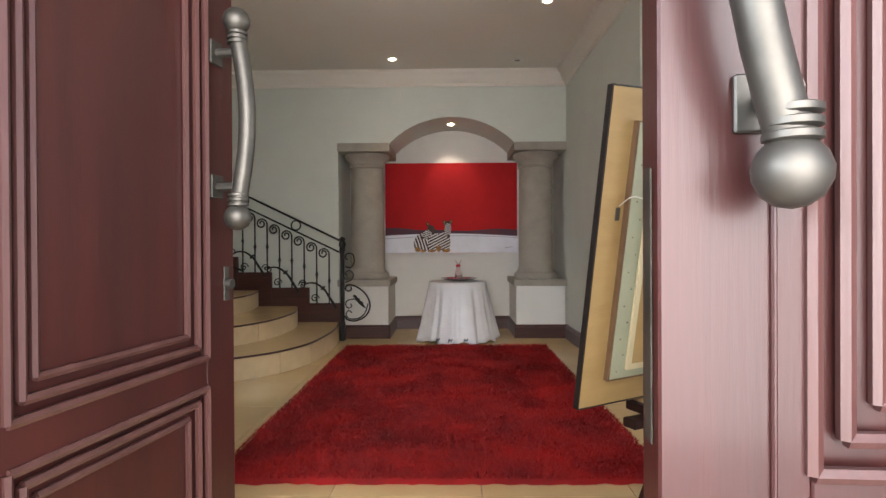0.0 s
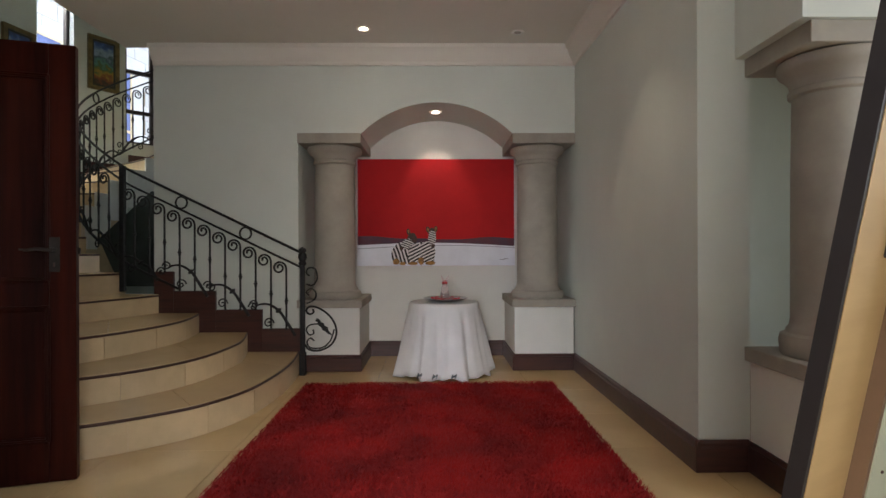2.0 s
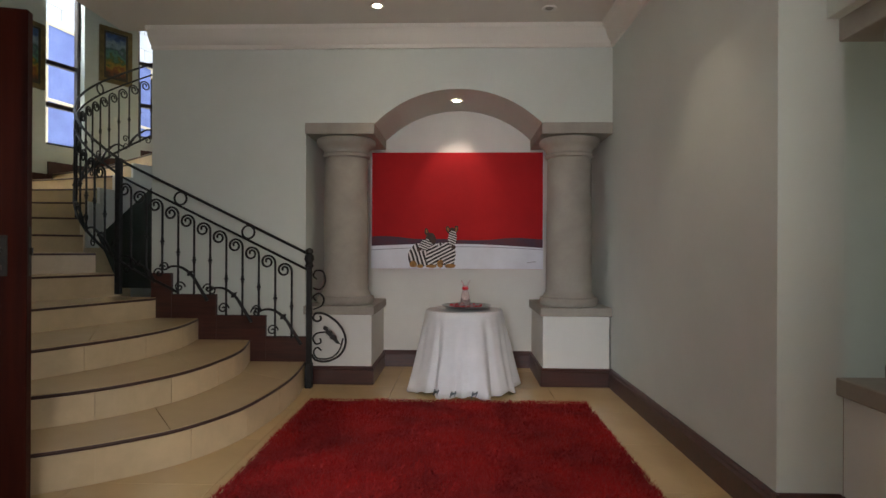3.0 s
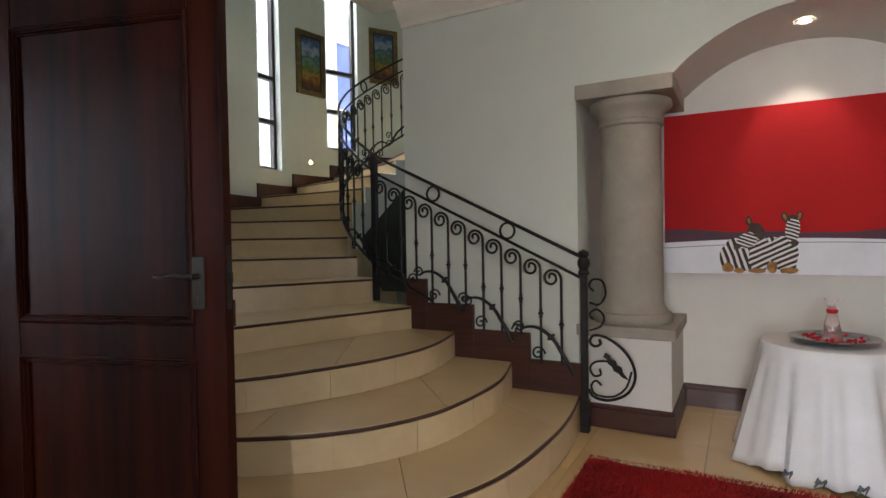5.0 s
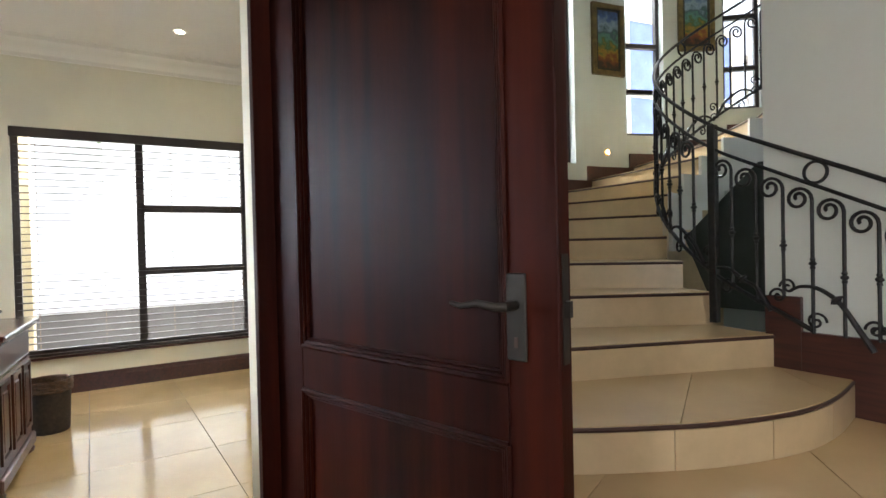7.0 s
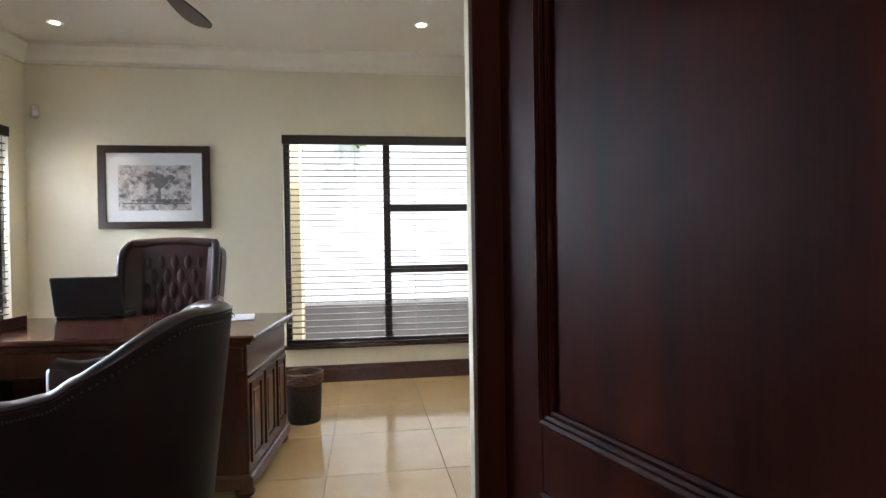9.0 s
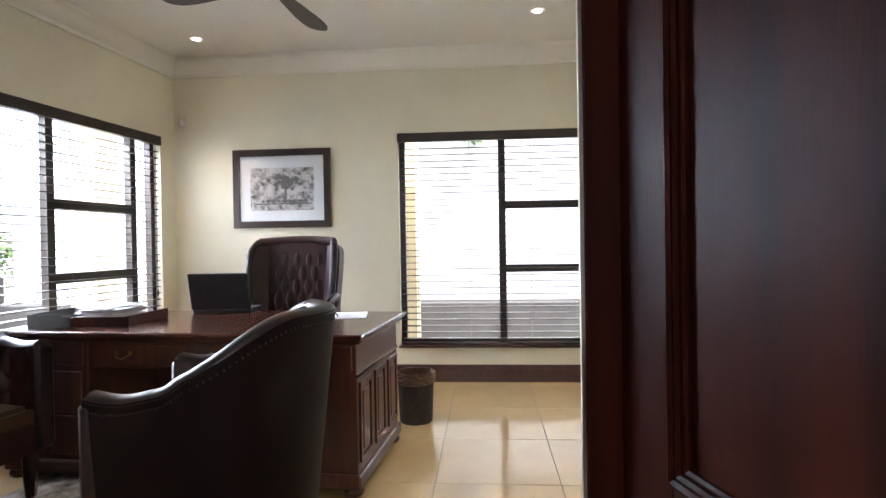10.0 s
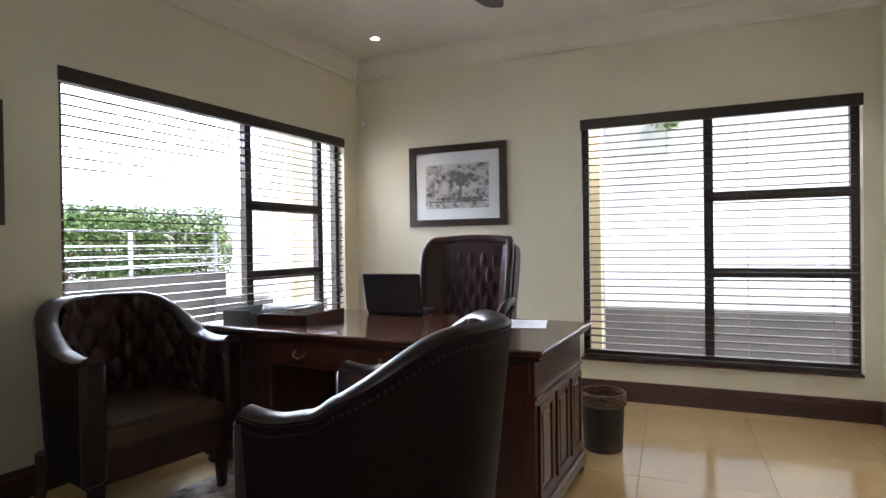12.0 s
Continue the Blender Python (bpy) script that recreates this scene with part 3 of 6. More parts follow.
# office door and its frame
hx, hy = -2.575, 3.478
ang = math.atan2(3.735 - hy, -1.69 - hx)
dw = 0.903
od = panel_door("office_door", "dark mahogany panelled door standing open into the hall", Matrix.Translation((hx, hy, 0)) @ Matrix.Rotation(ang, 4, "Z"), dw, 2.08, 0.045, DOORW, [(0.122, dw - 0.112, 0.2, 0.835), (0.122, dw - 0.112, 0.955, 1.93)], 0.018)
bx = dw - 0.088
OLDBRONZE = material("tarnished_bronze", (0.034, 0.029, 0.023), 0.5, metal=0.6, var=0.2, scale=16)
for sgn in (-1, 1):
    bm = boxes((bx - 0.022, bx + 0.022, sgn * 0.0255 - 0.003, sgn * 0.0255 + 0.003, 1.0, 1.165), bevel=0.002)
    pl = part("handle_plate", bm, OLDBRONZE, None, "tarnished metal lock plate")
    pl.parent = od
    bm = tube([(bx, sgn * 0.025, 1.105), (bx, sgn * 0.065, 1.105), (bx - 0.02, sgn * 0.072, 1.105), (bx - 0.06, sgn * 0.07, 1.11), (bx - 0.10, sgn * 0.07, 1.102), (bx - 0.125, sgn * 0.07, 1.108)], [0.009, 0.009, 0.008, 0.007, 0.006, 0.004], None, 10)
    lv = part("lever", bm, OLDBRONZE, None, "curved metal lever", smooth=True)
    lv.parent = pl
    bm = boxes((bx - 0.004, bx + 0.004, sgn * 0.029 - 0.001, sgn * 0.029 + 0.001, 1.025, 1.045))
    kh = part("keyhole", bm, NOSING, None)
    kh.parent = pl
bm = boxes((dw, dw + 0.002, -0.011, 0.011, 1.0, 1.2), (dw + 0.001, dw + 0.012, -0.006, 0.006, 1.085, 1.115))
o = part("latch", bm, OLDBRONZE, None, "steel latch on the door edge")
o.parent = od
bm = boxes((DX1 - 0.03, DX1 + 0.010, DY1 - 0.034, DY1 + 0.06, 0, DZ + 0.06), (DX1 - 0.03, DX1 + 0.010, DY0 - 0.06, DY0 + 0.034, 0, DZ + 0.06), (DX1 - 0.03, DX1 + 0.010, DY0 + 0.034, DY1 - 0.034, DZ - 0.034, DZ + 0.06), bevel=0.003)
structure("door_frame_office", bm, DOORW, "dark mahogany door frame round the office doorway", "door frame")

# ---- hall things ----
def rug_material():
    mat = material("red_shaggy_pile", (0.40, 0.004, 0.0035), 0.95, dark=(0.17, 0.0015, 0.003), scale=2.0, bump=0.35, bump_scale=70)
    mat.node_tree.nodes["Principled BSDF"].inputs["Sheen Weight"].default_value = 0.0
    mat.node_tree.nodes["Principled BSDF"].inputs["Sheen Tint"].default_value = (1, 0.25, 0.2, 1)
    return mat


RUG = rug_material()
rug = thing("rug", "deep red shaggy rug lying on the tiled floor", "rug", pose(-0.035, 3.92, 0))
RUGW, RUGL = 1.0, 1.585
bm = bmesh.new()
nx, ny = 60, 96
grid = []
for j in range(ny + 1):
    row = []
    for i in range(nx + 1):
        x, y = -RUGW + 2 * RUGW * i / nx, -RUGL + 2 * RUGL * j / ny
        e = min(i, nx - i, j, ny - j)
        zz = 0.020 + 0.006 * noise.noise(Vector((x * 7, y * 7, 1))) + 0.003 * noise.noise(Vector((x * 22, y * 22, 4)))
        if e == 0:
            x += 0.02 * noise.noise(Vector((x * 16, y * 16, 9)))
            y += 0.02 * noise.noise(Vector((x * 16, y * 16, 5)))
            zz = 0.002
        row.append(bm.verts.new((x, y, zz)))
    grid.append(row)
for j in range(ny):
    for i in range(nx):
        bm.faces.new((grid[j][i], grid[j][i + 1], grid[j + 1][i + 1], grid[j + 1][i]))
o = part("backing", bm, RUG, None, smooth=True)
o.parent = rug
rnd = random.Random(4)
verts, faces = [], []
for k in range(85000):
    x, y = rnd.uniform(-RUGW - 0.005, RUGW + 0.005), rnd.uniform(-RUGL - 0.005, RUGL + 0.005)
    a = 1.2 * noise.noise(Vector((x * 3.3, y * 3.3, 0))) * math.pi + rnd.uniform(-1.9, 1.9)
    ln, w = rnd.uniform(0.010, 0.022), rnd.uniform(0.0016, 0.0034)
    x, y = max(-RUGW + 0.012, min(RUGW - 0.012, x)), max(-RUGL + 0.012, min(RUGL - 0.012, y))
    dx, dy = math.cos(a), math.sin(a)
    z0 = 0.022
    b = len(verts)
    verts += [(x - dy * w, y + dx * w, z0), (x + dy * w, y - dx * w, z0), (x + dx * ln, y + dy * ln, z0 + rnd.uniform(0.010, 0.020))]
    faces.append((b, b + 1, b + 2))
me = bpy.data.meshes.new("shag")
me.from_pydata(verts, [], faces)
me.materials.append(RUG)
o = tagged(new("shag", me), "deep red shaggy pile", kind="stuff")
o.parent = rug

# niche table with a white cloth
tb = thing("side_table", "round side table hidden under a white cloth", "table", pose(0.088, 6.0, 0))
bm = lathe([(0.0, 0.60), (0.295, 0.60), (0.3, 0.605), (0.3, 0.622), (0.295, 0.626), (0.0, 0.626)], seg=40)
o = part("tabletop", bm, DOORW, None)
o.parent = tb
for k in range(3):
    a = 2 * math.pi * k / 3
    o = part("leg", tube([(0.16 * math.cos(a), 0.16 * math.sin(a), 0.6), (0.26 * math.cos(a), 0.26 * math.sin(a), 0.0)], 0.016, None, 8), DOORW, None)
    o.parent = tb
CLOTH = material("white_linen", (0.74, 0.74, 0.75), 0.85, var=0.04, scale=5, bump=0.12, bump_scale=240)
bm = bmesh.new()
seg = 144
rings = []
levels = [(0.0, 0.632), (0.16, 0.632), (0.27, 0.632), (0.302, 0.63), (0.312, 0.615), (0.318, 0.58)] + [(None, 0.58 - 0.0515 * k) for k in range(1, 12)]
for li, (r, z) in enumerate(levels):
    ring = []
    for i in range(seg):
        a = 2 * math.pi * i / seg
        if r is None:
            f = (0.58 - z) / 0.57
            base = 0.318 + 0.108 * f ** 1.1
            fold = (0.024 * math.sin(9 * a + 0.6) + 0.018 * math.sin(16 * a + 2) + 0.010 * math.sin(27 * a + 1) + 0.012 * math.sin(4 * a)) * f ** 0.7
            rr = base + fold + 0.006 * noise.noise(Vector((6 * math.cos(a), 6 * math.sin(a), z * 5)))
            zz = max(0.004, z + (0.018 * math.sin(8 * a + 1) + 0.008 * math.sin(17 * a)) * f * f)
        else:
            rr, zz = r, z
        ring.append(bm.verts.new((rr * math.cos(a), rr * math.sin(a), zz)) if rr > 0 else None)
    rings.append(ring)
top = bm.verts.new((0, 0, 0.632))
for i in range(seg):
    bm.faces.new((top, rings[1][i], rings[1][(i + 1) % seg]))
for a, b in zip(rings[1:], rings[2:]):
    for i in range(seg):
        j = (i + 1) % seg
        bm.faces.new((a[i], a[j], b[j], b[i]))
cloth = thing("tablecloth", "white linen cloth draped in folds to the floor", "tablecloth", pose(0.088, 6.0, 0))
o = part("drape", bm, CLOTH, None, smooth=True)
o.parent = cloth
sm = o.modifiers.new("thickness", "SOLIDIFY")
sm.thickness = 0.003
RIBBON = material("grey_ribbon", (0.12, 0.14, 0.15), 0.7)
for k, a0 in enumerate((-2.05, -1.4, -1.75)):
    bm = bmesh.new()
    rr = 0.45
    pts = []
    for i in range(9):
        a = a0 + 0.035 * math.sin(i * 1.5) + 0.014 * (i - 4)
        pts.append((rr * math.cos(a), rr * math.sin(a), 0.03 + 0.045 * abs(math.sin(i * 0.9))))
    tube(pts, 0.005, bm, 5)
    o = part("hem_bow", bm, RIBBON, None, "grey ribbon tie at the hem", smooth=True)
    o.parent = cloth
TZ = 0.6365
plate = thing("platter", "dark glass platter with red glass beads", "platter", pose(0.105, 5.95, TZ))
o = part("dish", lathe([(0.0, 0.0), (0.10, 0.0), (0.15, 0.012), (0.196, 0.03), (0.2, 0.034), (0.194, 0.035), (0.145, 0.018), (0.1, 0.007), (0.0, 0.007)], seg=48), material("smoked_glass", (0.10, 0.075, 0.07), 0.12, var=0.2, scale=10, coat=0.5), None, smooth=True)
o.parent = plate
BEAD = material("red_glass_bead", (0.5, 0.01, 0.02), 0.15, coat=0.5)
bm0 = lathe([(0.0, -0.009), (0.007, -0.006), (0.009, 0.0), (0.007, 0.006), (0.0, 0.009)], seg=8)
me = mesh("bead", bm0, BEAD, True)
for k in range(46):
    a, r = rnd.uniform(0, 6.28), 0.055 + 0.08 * rnd.random()
    o = new("bead", me)
    o.parent = plate
    o.location = (r * math.cos(a), r * math.sin(a), 0.018 + 0.012 * (r > 0.1))
vase = thing("glass_vase", "small clear glass vase with a red collar", "vase", pose(0.097, 5.95, TZ + 0.008))
CLEAR = bpy.data.materials.new("clear_glass")
CLEAR.use_nodes = True
cp = CLEAR.node_tree.nodes["Principled BSDF"]
cp.inputs["Base Color"].default_value = (1.0, 0.82, 0.82, 1)
cp.inputs["Roughness"].default_value = 0.03
cp.inputs["Transmission Weight"].default_value = 0.85
cp.inputs["IOR"].default_value = 1.3
o = part("body", lathe([(0.0, 0.0), (0.045, 0.0), (0.047, 0.01), (0.04, 0.06), (0.03, 0.11), (0.022, 0.145), (0.018, 0.16), (0.022, 0.175), (0.012, 0.18), (0.0, 0.18)], seg=24), CLEAR, None, smooth=True)
o.parent = vase
o = part("collar", lathe([(0.019, 0.145), (0.026, 0.15), (0.027, 0.165), (0.02, 0.17)], seg=20), BEAD, None, "red collar", smooth=True)
o.parent = vase
for s in (-1, 1):
    o = part("lip", tube([(s * 0.012, 0, 0.178), (s * 0.022, 0, 0.2), (s * 0.034, 0, 0.222)], [0.01, 0.007, 0.004], None, 8), CLEAR, None, smooth=True)
    o.parent = vase

# niche painting: red sky, dark horizon, white ground, two small striped shapes
PX0, PX1, PZ0, PZ1 = -0.79, 0.835, 0.93, 2.03
pic = thing("canvas_painting", "large red and white canvas with two striped animals", "painting", pose((PX0 + PX1) / 2, 6.745, PZ0))
w2, hh = (PX1 - PX0) / 2, PZ1 - PZ0
PRED = material("painted_red", (0.56, 0.009, 0.012), 0.85, dark=(0.42, 0.005, 0.009), scale=1.6, bump=0.08, bump_scale=120)
PWHITE = material("painted_white", (0.78, 0.80, 0.87), 0.6, var=0.05, scale=4, bump=0.05, bump_scale=90)
PNAVY = material("painted_navy", (0.035, 0.028, 0.06), 0.6, dark=(0.10, 0.01, 0.02), scale=5)
def pic_part(name, bm, mat, label=""):
    o = part(name, bm, mat, None, label)
    o.parent = pic
o = pic_part("canvas", boxes((-w2, w2, -0.035, 0, 0, hh)), PRED, "red painted canvas")


def band(lo, hi, y, n=40):
    bm = bmesh.new()
    a = [bm.verts.new((-w2 + 2 * w2 * i / n, y, lo(i / n))) for i in range(n + 1)]
    b = [bm.verts.new((-w2 + 2 * w2 * i / n, y, hi(i / n))) for i in range(n + 1)]
    for i in range(n):
        bm.faces.new((a[i], a[i + 1], b[i + 1], b[i]))
    return bm


ground_line = lambda u: 0.215 + 0.03 * math.sin(math.pi * u) - 0.014 * u
pic_part("horizon_band", band(lambda u: ground_line(u) - 0.01, lambda u: ground_line(u) + 0.03 + 0.06 * abs(u - 0.5) * 2 + 0.008 * math.sin(17 * u), -0.0362), PNAVY, "dark painted horizon")
for q in ((-w2, -w2 + 0.006), (w2 - 0.006, w2)):
    pic_part("canvas_edge", boxes((*q, -0.0366, -0.0345, 0, hh)), PWHITE, "bare white canvas edge")
pic_part("ground_band", band(lambda u: 0.001, ground_line, -0.0374), PWHITE, "white painted ground")
pic_part("track_line", band(lambda u: ground_line(u) - 0.03 - 0.01 * math.cos(3 * u), lambda u: ground_line(u) - 0.024 - 0.01 * math.cos(3 * u), -0.0380), material("painted_grey", (0.35, 0.35, 0.42), 0.7), "grey painted line")


def stripe_material(name, turn, period):
    """Dark and pale bands of painted hide, turned by an angle, wavering by hand."""
    mat = bpy.data.materials.new(name)
    mat.use_nodes = True
    n, l = mat.node_tree.nodes, mat.node_tree.links
    b = n["Principled BSDF"]
    b.inputs["Roughness"].default_value = 0.6
    tc = n.new("ShaderNodeTexCoord")
    mp = n.new("ShaderNodeMapping")
    mp.inputs["Rotation"].default_value = (0, radians(turn), 0)
    l.new(tc.outputs["Object"], mp.inputs[0])
    wv = n.new("ShaderNodeTexWave")
    wv.inputs["Scale"].default_value = 0.314 / period
    wv.inputs["Distortion"].default_value = 2.2
    wv.inputs["Detail"].default_value = 2
    wv.inputs["Detail Scale"].default_value = 0.7
    l.new(mp.outputs[0], wv.inputs["Vector"])
    cr = n.new("ShaderNodeValToRGB")
    cr.color_ramp.elements[0].color = (0.02, 0.014, 0.014, 1)
    cr.color_ramp.elements[0].position = 0.50
    cr.color_ramp.elements[1].color = (0.70, 0.66, 0.65, 1)
    cr.color_ramp.elements[1].position = 0.60
    l.new(wv.outputs["Fac"], cr.inputs[0])
    l.new(cr.outputs[0], b.inputs["Base Color"])
    return mat


FLANK = stripe_material("striped_flank", 18, 0.036)
CHEST = stripe_material("striped_chest", -62, 0.031)
FACE = stripe_material("striped_face", 70, 0.022)


def stroke(y, cx, cz, rx, rz, rot):
    """A flat, slightly uneven oval of paint: centre x, z, half-widths and turn."""
    bm = bmesh.new()
    c, s = math.cos(radians(rot)), math.sin(radians(rot))
    vs = []
    for i in range(28):
        a = 2 * math.pi * i / 28
        q = 1 + 0.05 * math.sin(3 * a + 7 * cx) + 0.03 * math.sin(7 * a + 11 * cz)
        vs.append(bm.verts.new((cx + q * (rx * math.cos(a) * c - rz * math.sin(a) * s), y, cz + q * (rx * math.cos(a) * s + rz * math.sin(a) * c))))
    bm.faces.new(vs)
    return bm


HIDE_DARK = material("painted_mane", (0.09, 0.045, 0.03), 0.7, dark=(0.02, 0.012, 0.012), scale=24)
OCHRE = material("painted_ochre", (0.50, 0.24, 0.05), 0.7, dark=(0.10, 0.05, 0.02), scale=26)
SHAPES = (
    ("animal_body", FLANK, "black and white striped flank", ((-0.355, 0.125, 0.105, 0.115, 8), (-0.153, 0.15, 0.075, 0.10, 0))),
    ("mane", HIDE_DARK, "dark brown painted mane", ((-0.245, 0.285, 0.05, 0.055, 20), (-0.045, 0.345, 0.028, 0.05, 0))),
    ("ear", HIDE_DARK, "dark brown painted ear", ((-0.285, 0.35, 0.02, 0.036, 12), (-0.083, 0.372, 0.019, 0.036, 14), (-0.006, 0.376, 0.019, 0.036, -12))),
    ("animal_chest", CHEST, "black and white striped chest", ((-0.224, 0.125, 0.062, 0.115, -8), (-0.09, 0.135, 0.082, 0.122, 6))),
    ("inner_ear", OCHRE, "warm painted inner ear", ((-0.084, 0.374, 0.009, 0.022, 14), (-0.005, 0.378, 0.009, 0.022, -12), (-0.285, 0.355, 0.008, 0.018, 12))),
    ("animal_head", FACE, "finely striped painted face", ((-0.30, 0.225, 0.066, 0.048, 32), (-0.042, 0.285, 0.040, 0.085, -4))),
    ("muzzle", HIDE_DARK, "dark painted muzzle", ((-0.356, 0.182, 0.022, 0.017, 30), (-0.032, 0.205, 0.022, 0.020, 0))),
    ("warm_patch", OCHRE, "ochre painted patch", ((-0.41, 0.045, 0.035, 0.032, 0), (-0.345, 0.026, 0.03, 0.018, 0), (-0.24, 0.026, 0.05, 0.016, 0), (-0.155, 0.05, 0.03, 0.038, 0), (-0.06, 0.03, 0.05, 0.020, 0))),
)
layer = 0
for nm, mt, lab, shapes in SHAPES:
    for e in shapes:
        pic_part(nm, stroke(-0.0386 - 0.0004 * layer, *e), mt, lab)
        layer += 1
pic_part("signature", boxes((0.66, 0.70, -0.0385, -0.0378, 0.062, 0.066), (0.70, 0.745, -0.0385, -0.0378, 0.07, 0.074)), PNAVY, "small dark signature strokes")


# recessed downlights
def downlight(x, y, z, lit, label, power=0):
    th = thing("downlight", label, "ceiling light", pose(x, y, z), "recessed ceiling downlights")
    o = part("trim_ring", lathe([(0.036, -0.004), (0.05, -0.008), (0.054, -0.002), (0.054, 0.0), (0.036, 0.0)], seg=28), material("white_trim", (0.75, 0.73, 0.68), 0.4), None, smooth=True)
    o.parent = th
    mt = material("lit_bulb", (1, 0.9, 0.75), 0.4, emit=((1, 0.86, 0.66), 11)) if lit else material("unlit_bulb", (0.4, 0.37, 0.33), 0.25)
    o = part("bulb", lathe([(0.0, -0.005), (0.02, -0.006), (0.036, -0.003), (0.036, 0.0), (0.0, 0.0)], seg=24), mt, None, smooth=True)
    o.parent = th
    if power:
        lamp("downlight_beam", "SPOT", look((x, y, z - 0.02), (x, y + 0.001, 0)), power, (1, 0.83, 0.62), spot=radians(75), soft=0.03)


downlight(-0.57, 5.58, HC, True, "lit recessed downlight in the hall ceiling", 4)
downlight(0.71, 5.65, HC, False, "unlit recessed downlight in the hall ceiling")
downlight(0.78, 4.29, HC, True, "lit recessed downlight in the hall ceiling", 4)
downlight(0.02, 6.36, AT - 0.006, True, "lit recessed downlight under the niche arch", 0)
lamp("niche_beam", "SPOT", look((0.02, 6.36, AT - 0.03), (0.02, 6.75, 1.62)), 2.3, (1, 0.87, 0.70), spot=radians(64), soft=0.02)

# easel with the back of a framed canvas
yaw = 0.4615
em = Matrix.Translation((0.430, 1.775, 0.491)) @ Matrix.Rotation(yaw, 4, "Z") @ Matrix.Rotation(0.2016, 4, "X") @ Matrix.Rotation(-0.0324, 4, "Y")
FW, FH = 1.335, 1.0
BROWNP = material("kraft_backing_wood", (0.46, 0.31, 0.13), 0.6, dark=(0.36, 0.23, 0.09), scale=3, stretch=(1, 1, 4))
SAGE = material("sage_painted_wood", (0.38, 0.40, 0.28), 0.6, var=0.08, scale=6)
CREAMW = material("pale_timber_edge", (0.66, 0.58, 0.36), 0.6, var=0.05, scale=8)
CANV = material("raw_canvas", (0.70, 0.69, 0.66), 0.85, var=0.06, scale=3, bump=0.1, bump_scale=300)
fr = thing("framed_canvas", "back of a large framed canvas propped on an easel", "painting", em)


def mitred(x0, x1, z0, z1, w, y0, y1):
    """Four mitred bars round an opening, as separate meshes."""
    out = []
    o_ = [(x0, z0), (x1, z0), (x1, z1), (x0, z1)]
    i_ = [(x0 + w, z0 + w), (x1 - w, z0 + w), (x1 - w, z1 - w), (x0 + w, z1 - w)]
    for k in range(4):
        j = (k + 1) % 4
        out.append(upright([o_[k], o_[j], i_[j], i_[k]], y0, y1))
    return out


for b in mitred(0, FW, 0, FH, 0.11, 0.0, 0.013):
    o = part("outer_frame_bar", b, BROWNP, None, "kraft-coloured frame back")
    o.parent = fr
EDGEB = material("black_frame_edge", (0.012, 0.008, 0.007), 0.6)
SIDEB = material("brown_frame_side", (0.16, 0.09, 0.045), 0.6, var=0.1, scale=8)
for b in mitred(0.088, FW - 0.088, 0.088, FH - 0.092, 0.007, -0.019, -0.0005):
    o = part("frame_side", b, SIDEB, None, "brown side of the inner frame")
    o.parent = fr
for b in mitred(0.095, FW - 0.095, 0.095, FH - 0.097, 0.062, -0.021, -0.0005):
    o = part("middle_frame_bar", b, SAGE, None, "sage-green inner frame back")
    o.parent = fr
for b in mitred(0.153, FW - 0.153, 0.124, FH - 0.136, 0.019, -0.03, -0.0215):
    o = part("edge_bar", b, CREAMW, None, "pale timber edging")
    o.parent = fr
for b in mitred(0.172, FW - 0.172, 0.134, FH - 0.15, 0.056, -0.027, -0.0215):
    o = part("inner_frame_bar", b, BROWNP, None, "tan timber stretcher frame")
    o.parent = fr
WHITEC = material("folded_canvas_edge", (0.72, 0.71, 0.68), 0.8, var=0.05)
for b in mitred(0.246, FW - 0.226, 0.150, FH - 0.184, 0.02, -0.034, -0.0275):
    o = part("canvas_edge", b, WHITEC, None, "folded white canvas edge")
    o.parent = fr
rnd = random.Random(8)
def painted_side(z0, z1, cols, name, label):
    """Short blots of paint along the canvas's folded side."""
    n = max(1, round((z1 - z0) / 0.045))
    for k in range(n):
        c = rnd.choice(cols)
        o = part("painted_edge", boxes((0.2265, 0.2455, -0.0335, -0.0275, z0 + (z1 - z0) * k / n, z0 + (z1 - z0) * (k + 1) / n)), PAINTS[c], None, label)
        o.parent = fr
PAINTS = {"sky": material("pale_blue_paint", (0.30, 0.52, 0.75), 0.5, dark=(0.55, 0.68, 0.80), scale=18), "blue": material("strong_blue_paint", (0.035, 0.17, 0.52), 0.5, dark=(0.12, 0.35, 0.7), scale=16), "light": material("light_blue_paint", (0.16, 0.45, 0.72), 0.5, dark=(0.08, 0.3, 0.62), scale=14), "ochre": material("ochre_paint", (0.52, 0.30, 0.03), 0.5, dark=(0.3, 0.15, 0.02), scale=20)}
painted_side(0.152, 0.31, ("ochre",), "ochre", "ochre painted canvas side")
painted_side(0.31, 0.44, ("light",), "light", "light blue painted canvas side")
painted_side(0.44, 0.66, ("blue", "blue", "light"), "blue", "strong blue painted canvas side")
painted_side(0.66, FH - 0.186, ("sky", "light", "sky"), "sky", "pale blue painted canvas side")
for b in mitred(0.266, FW - 0.246, 0.170, FH - 0.204, 0.034, -0.0335, -0.0225):
    o = part("stretcher_bar", b, BROWNP, None, "timber stretcher bar")
    o.parent = fr
o = part("canvas_back", boxes((0.29, FW - 0.27, -0.0215, -0.018, 0.19, FH - 0.225)), CANV, None, "raw white canvas back")
o.parent = fr
o = part("front_panel", boxes((0.11, FW - 0.11, 0.004, 0.012, 0.11, FH - 0.11)), PRED, None)
o.parent = fr
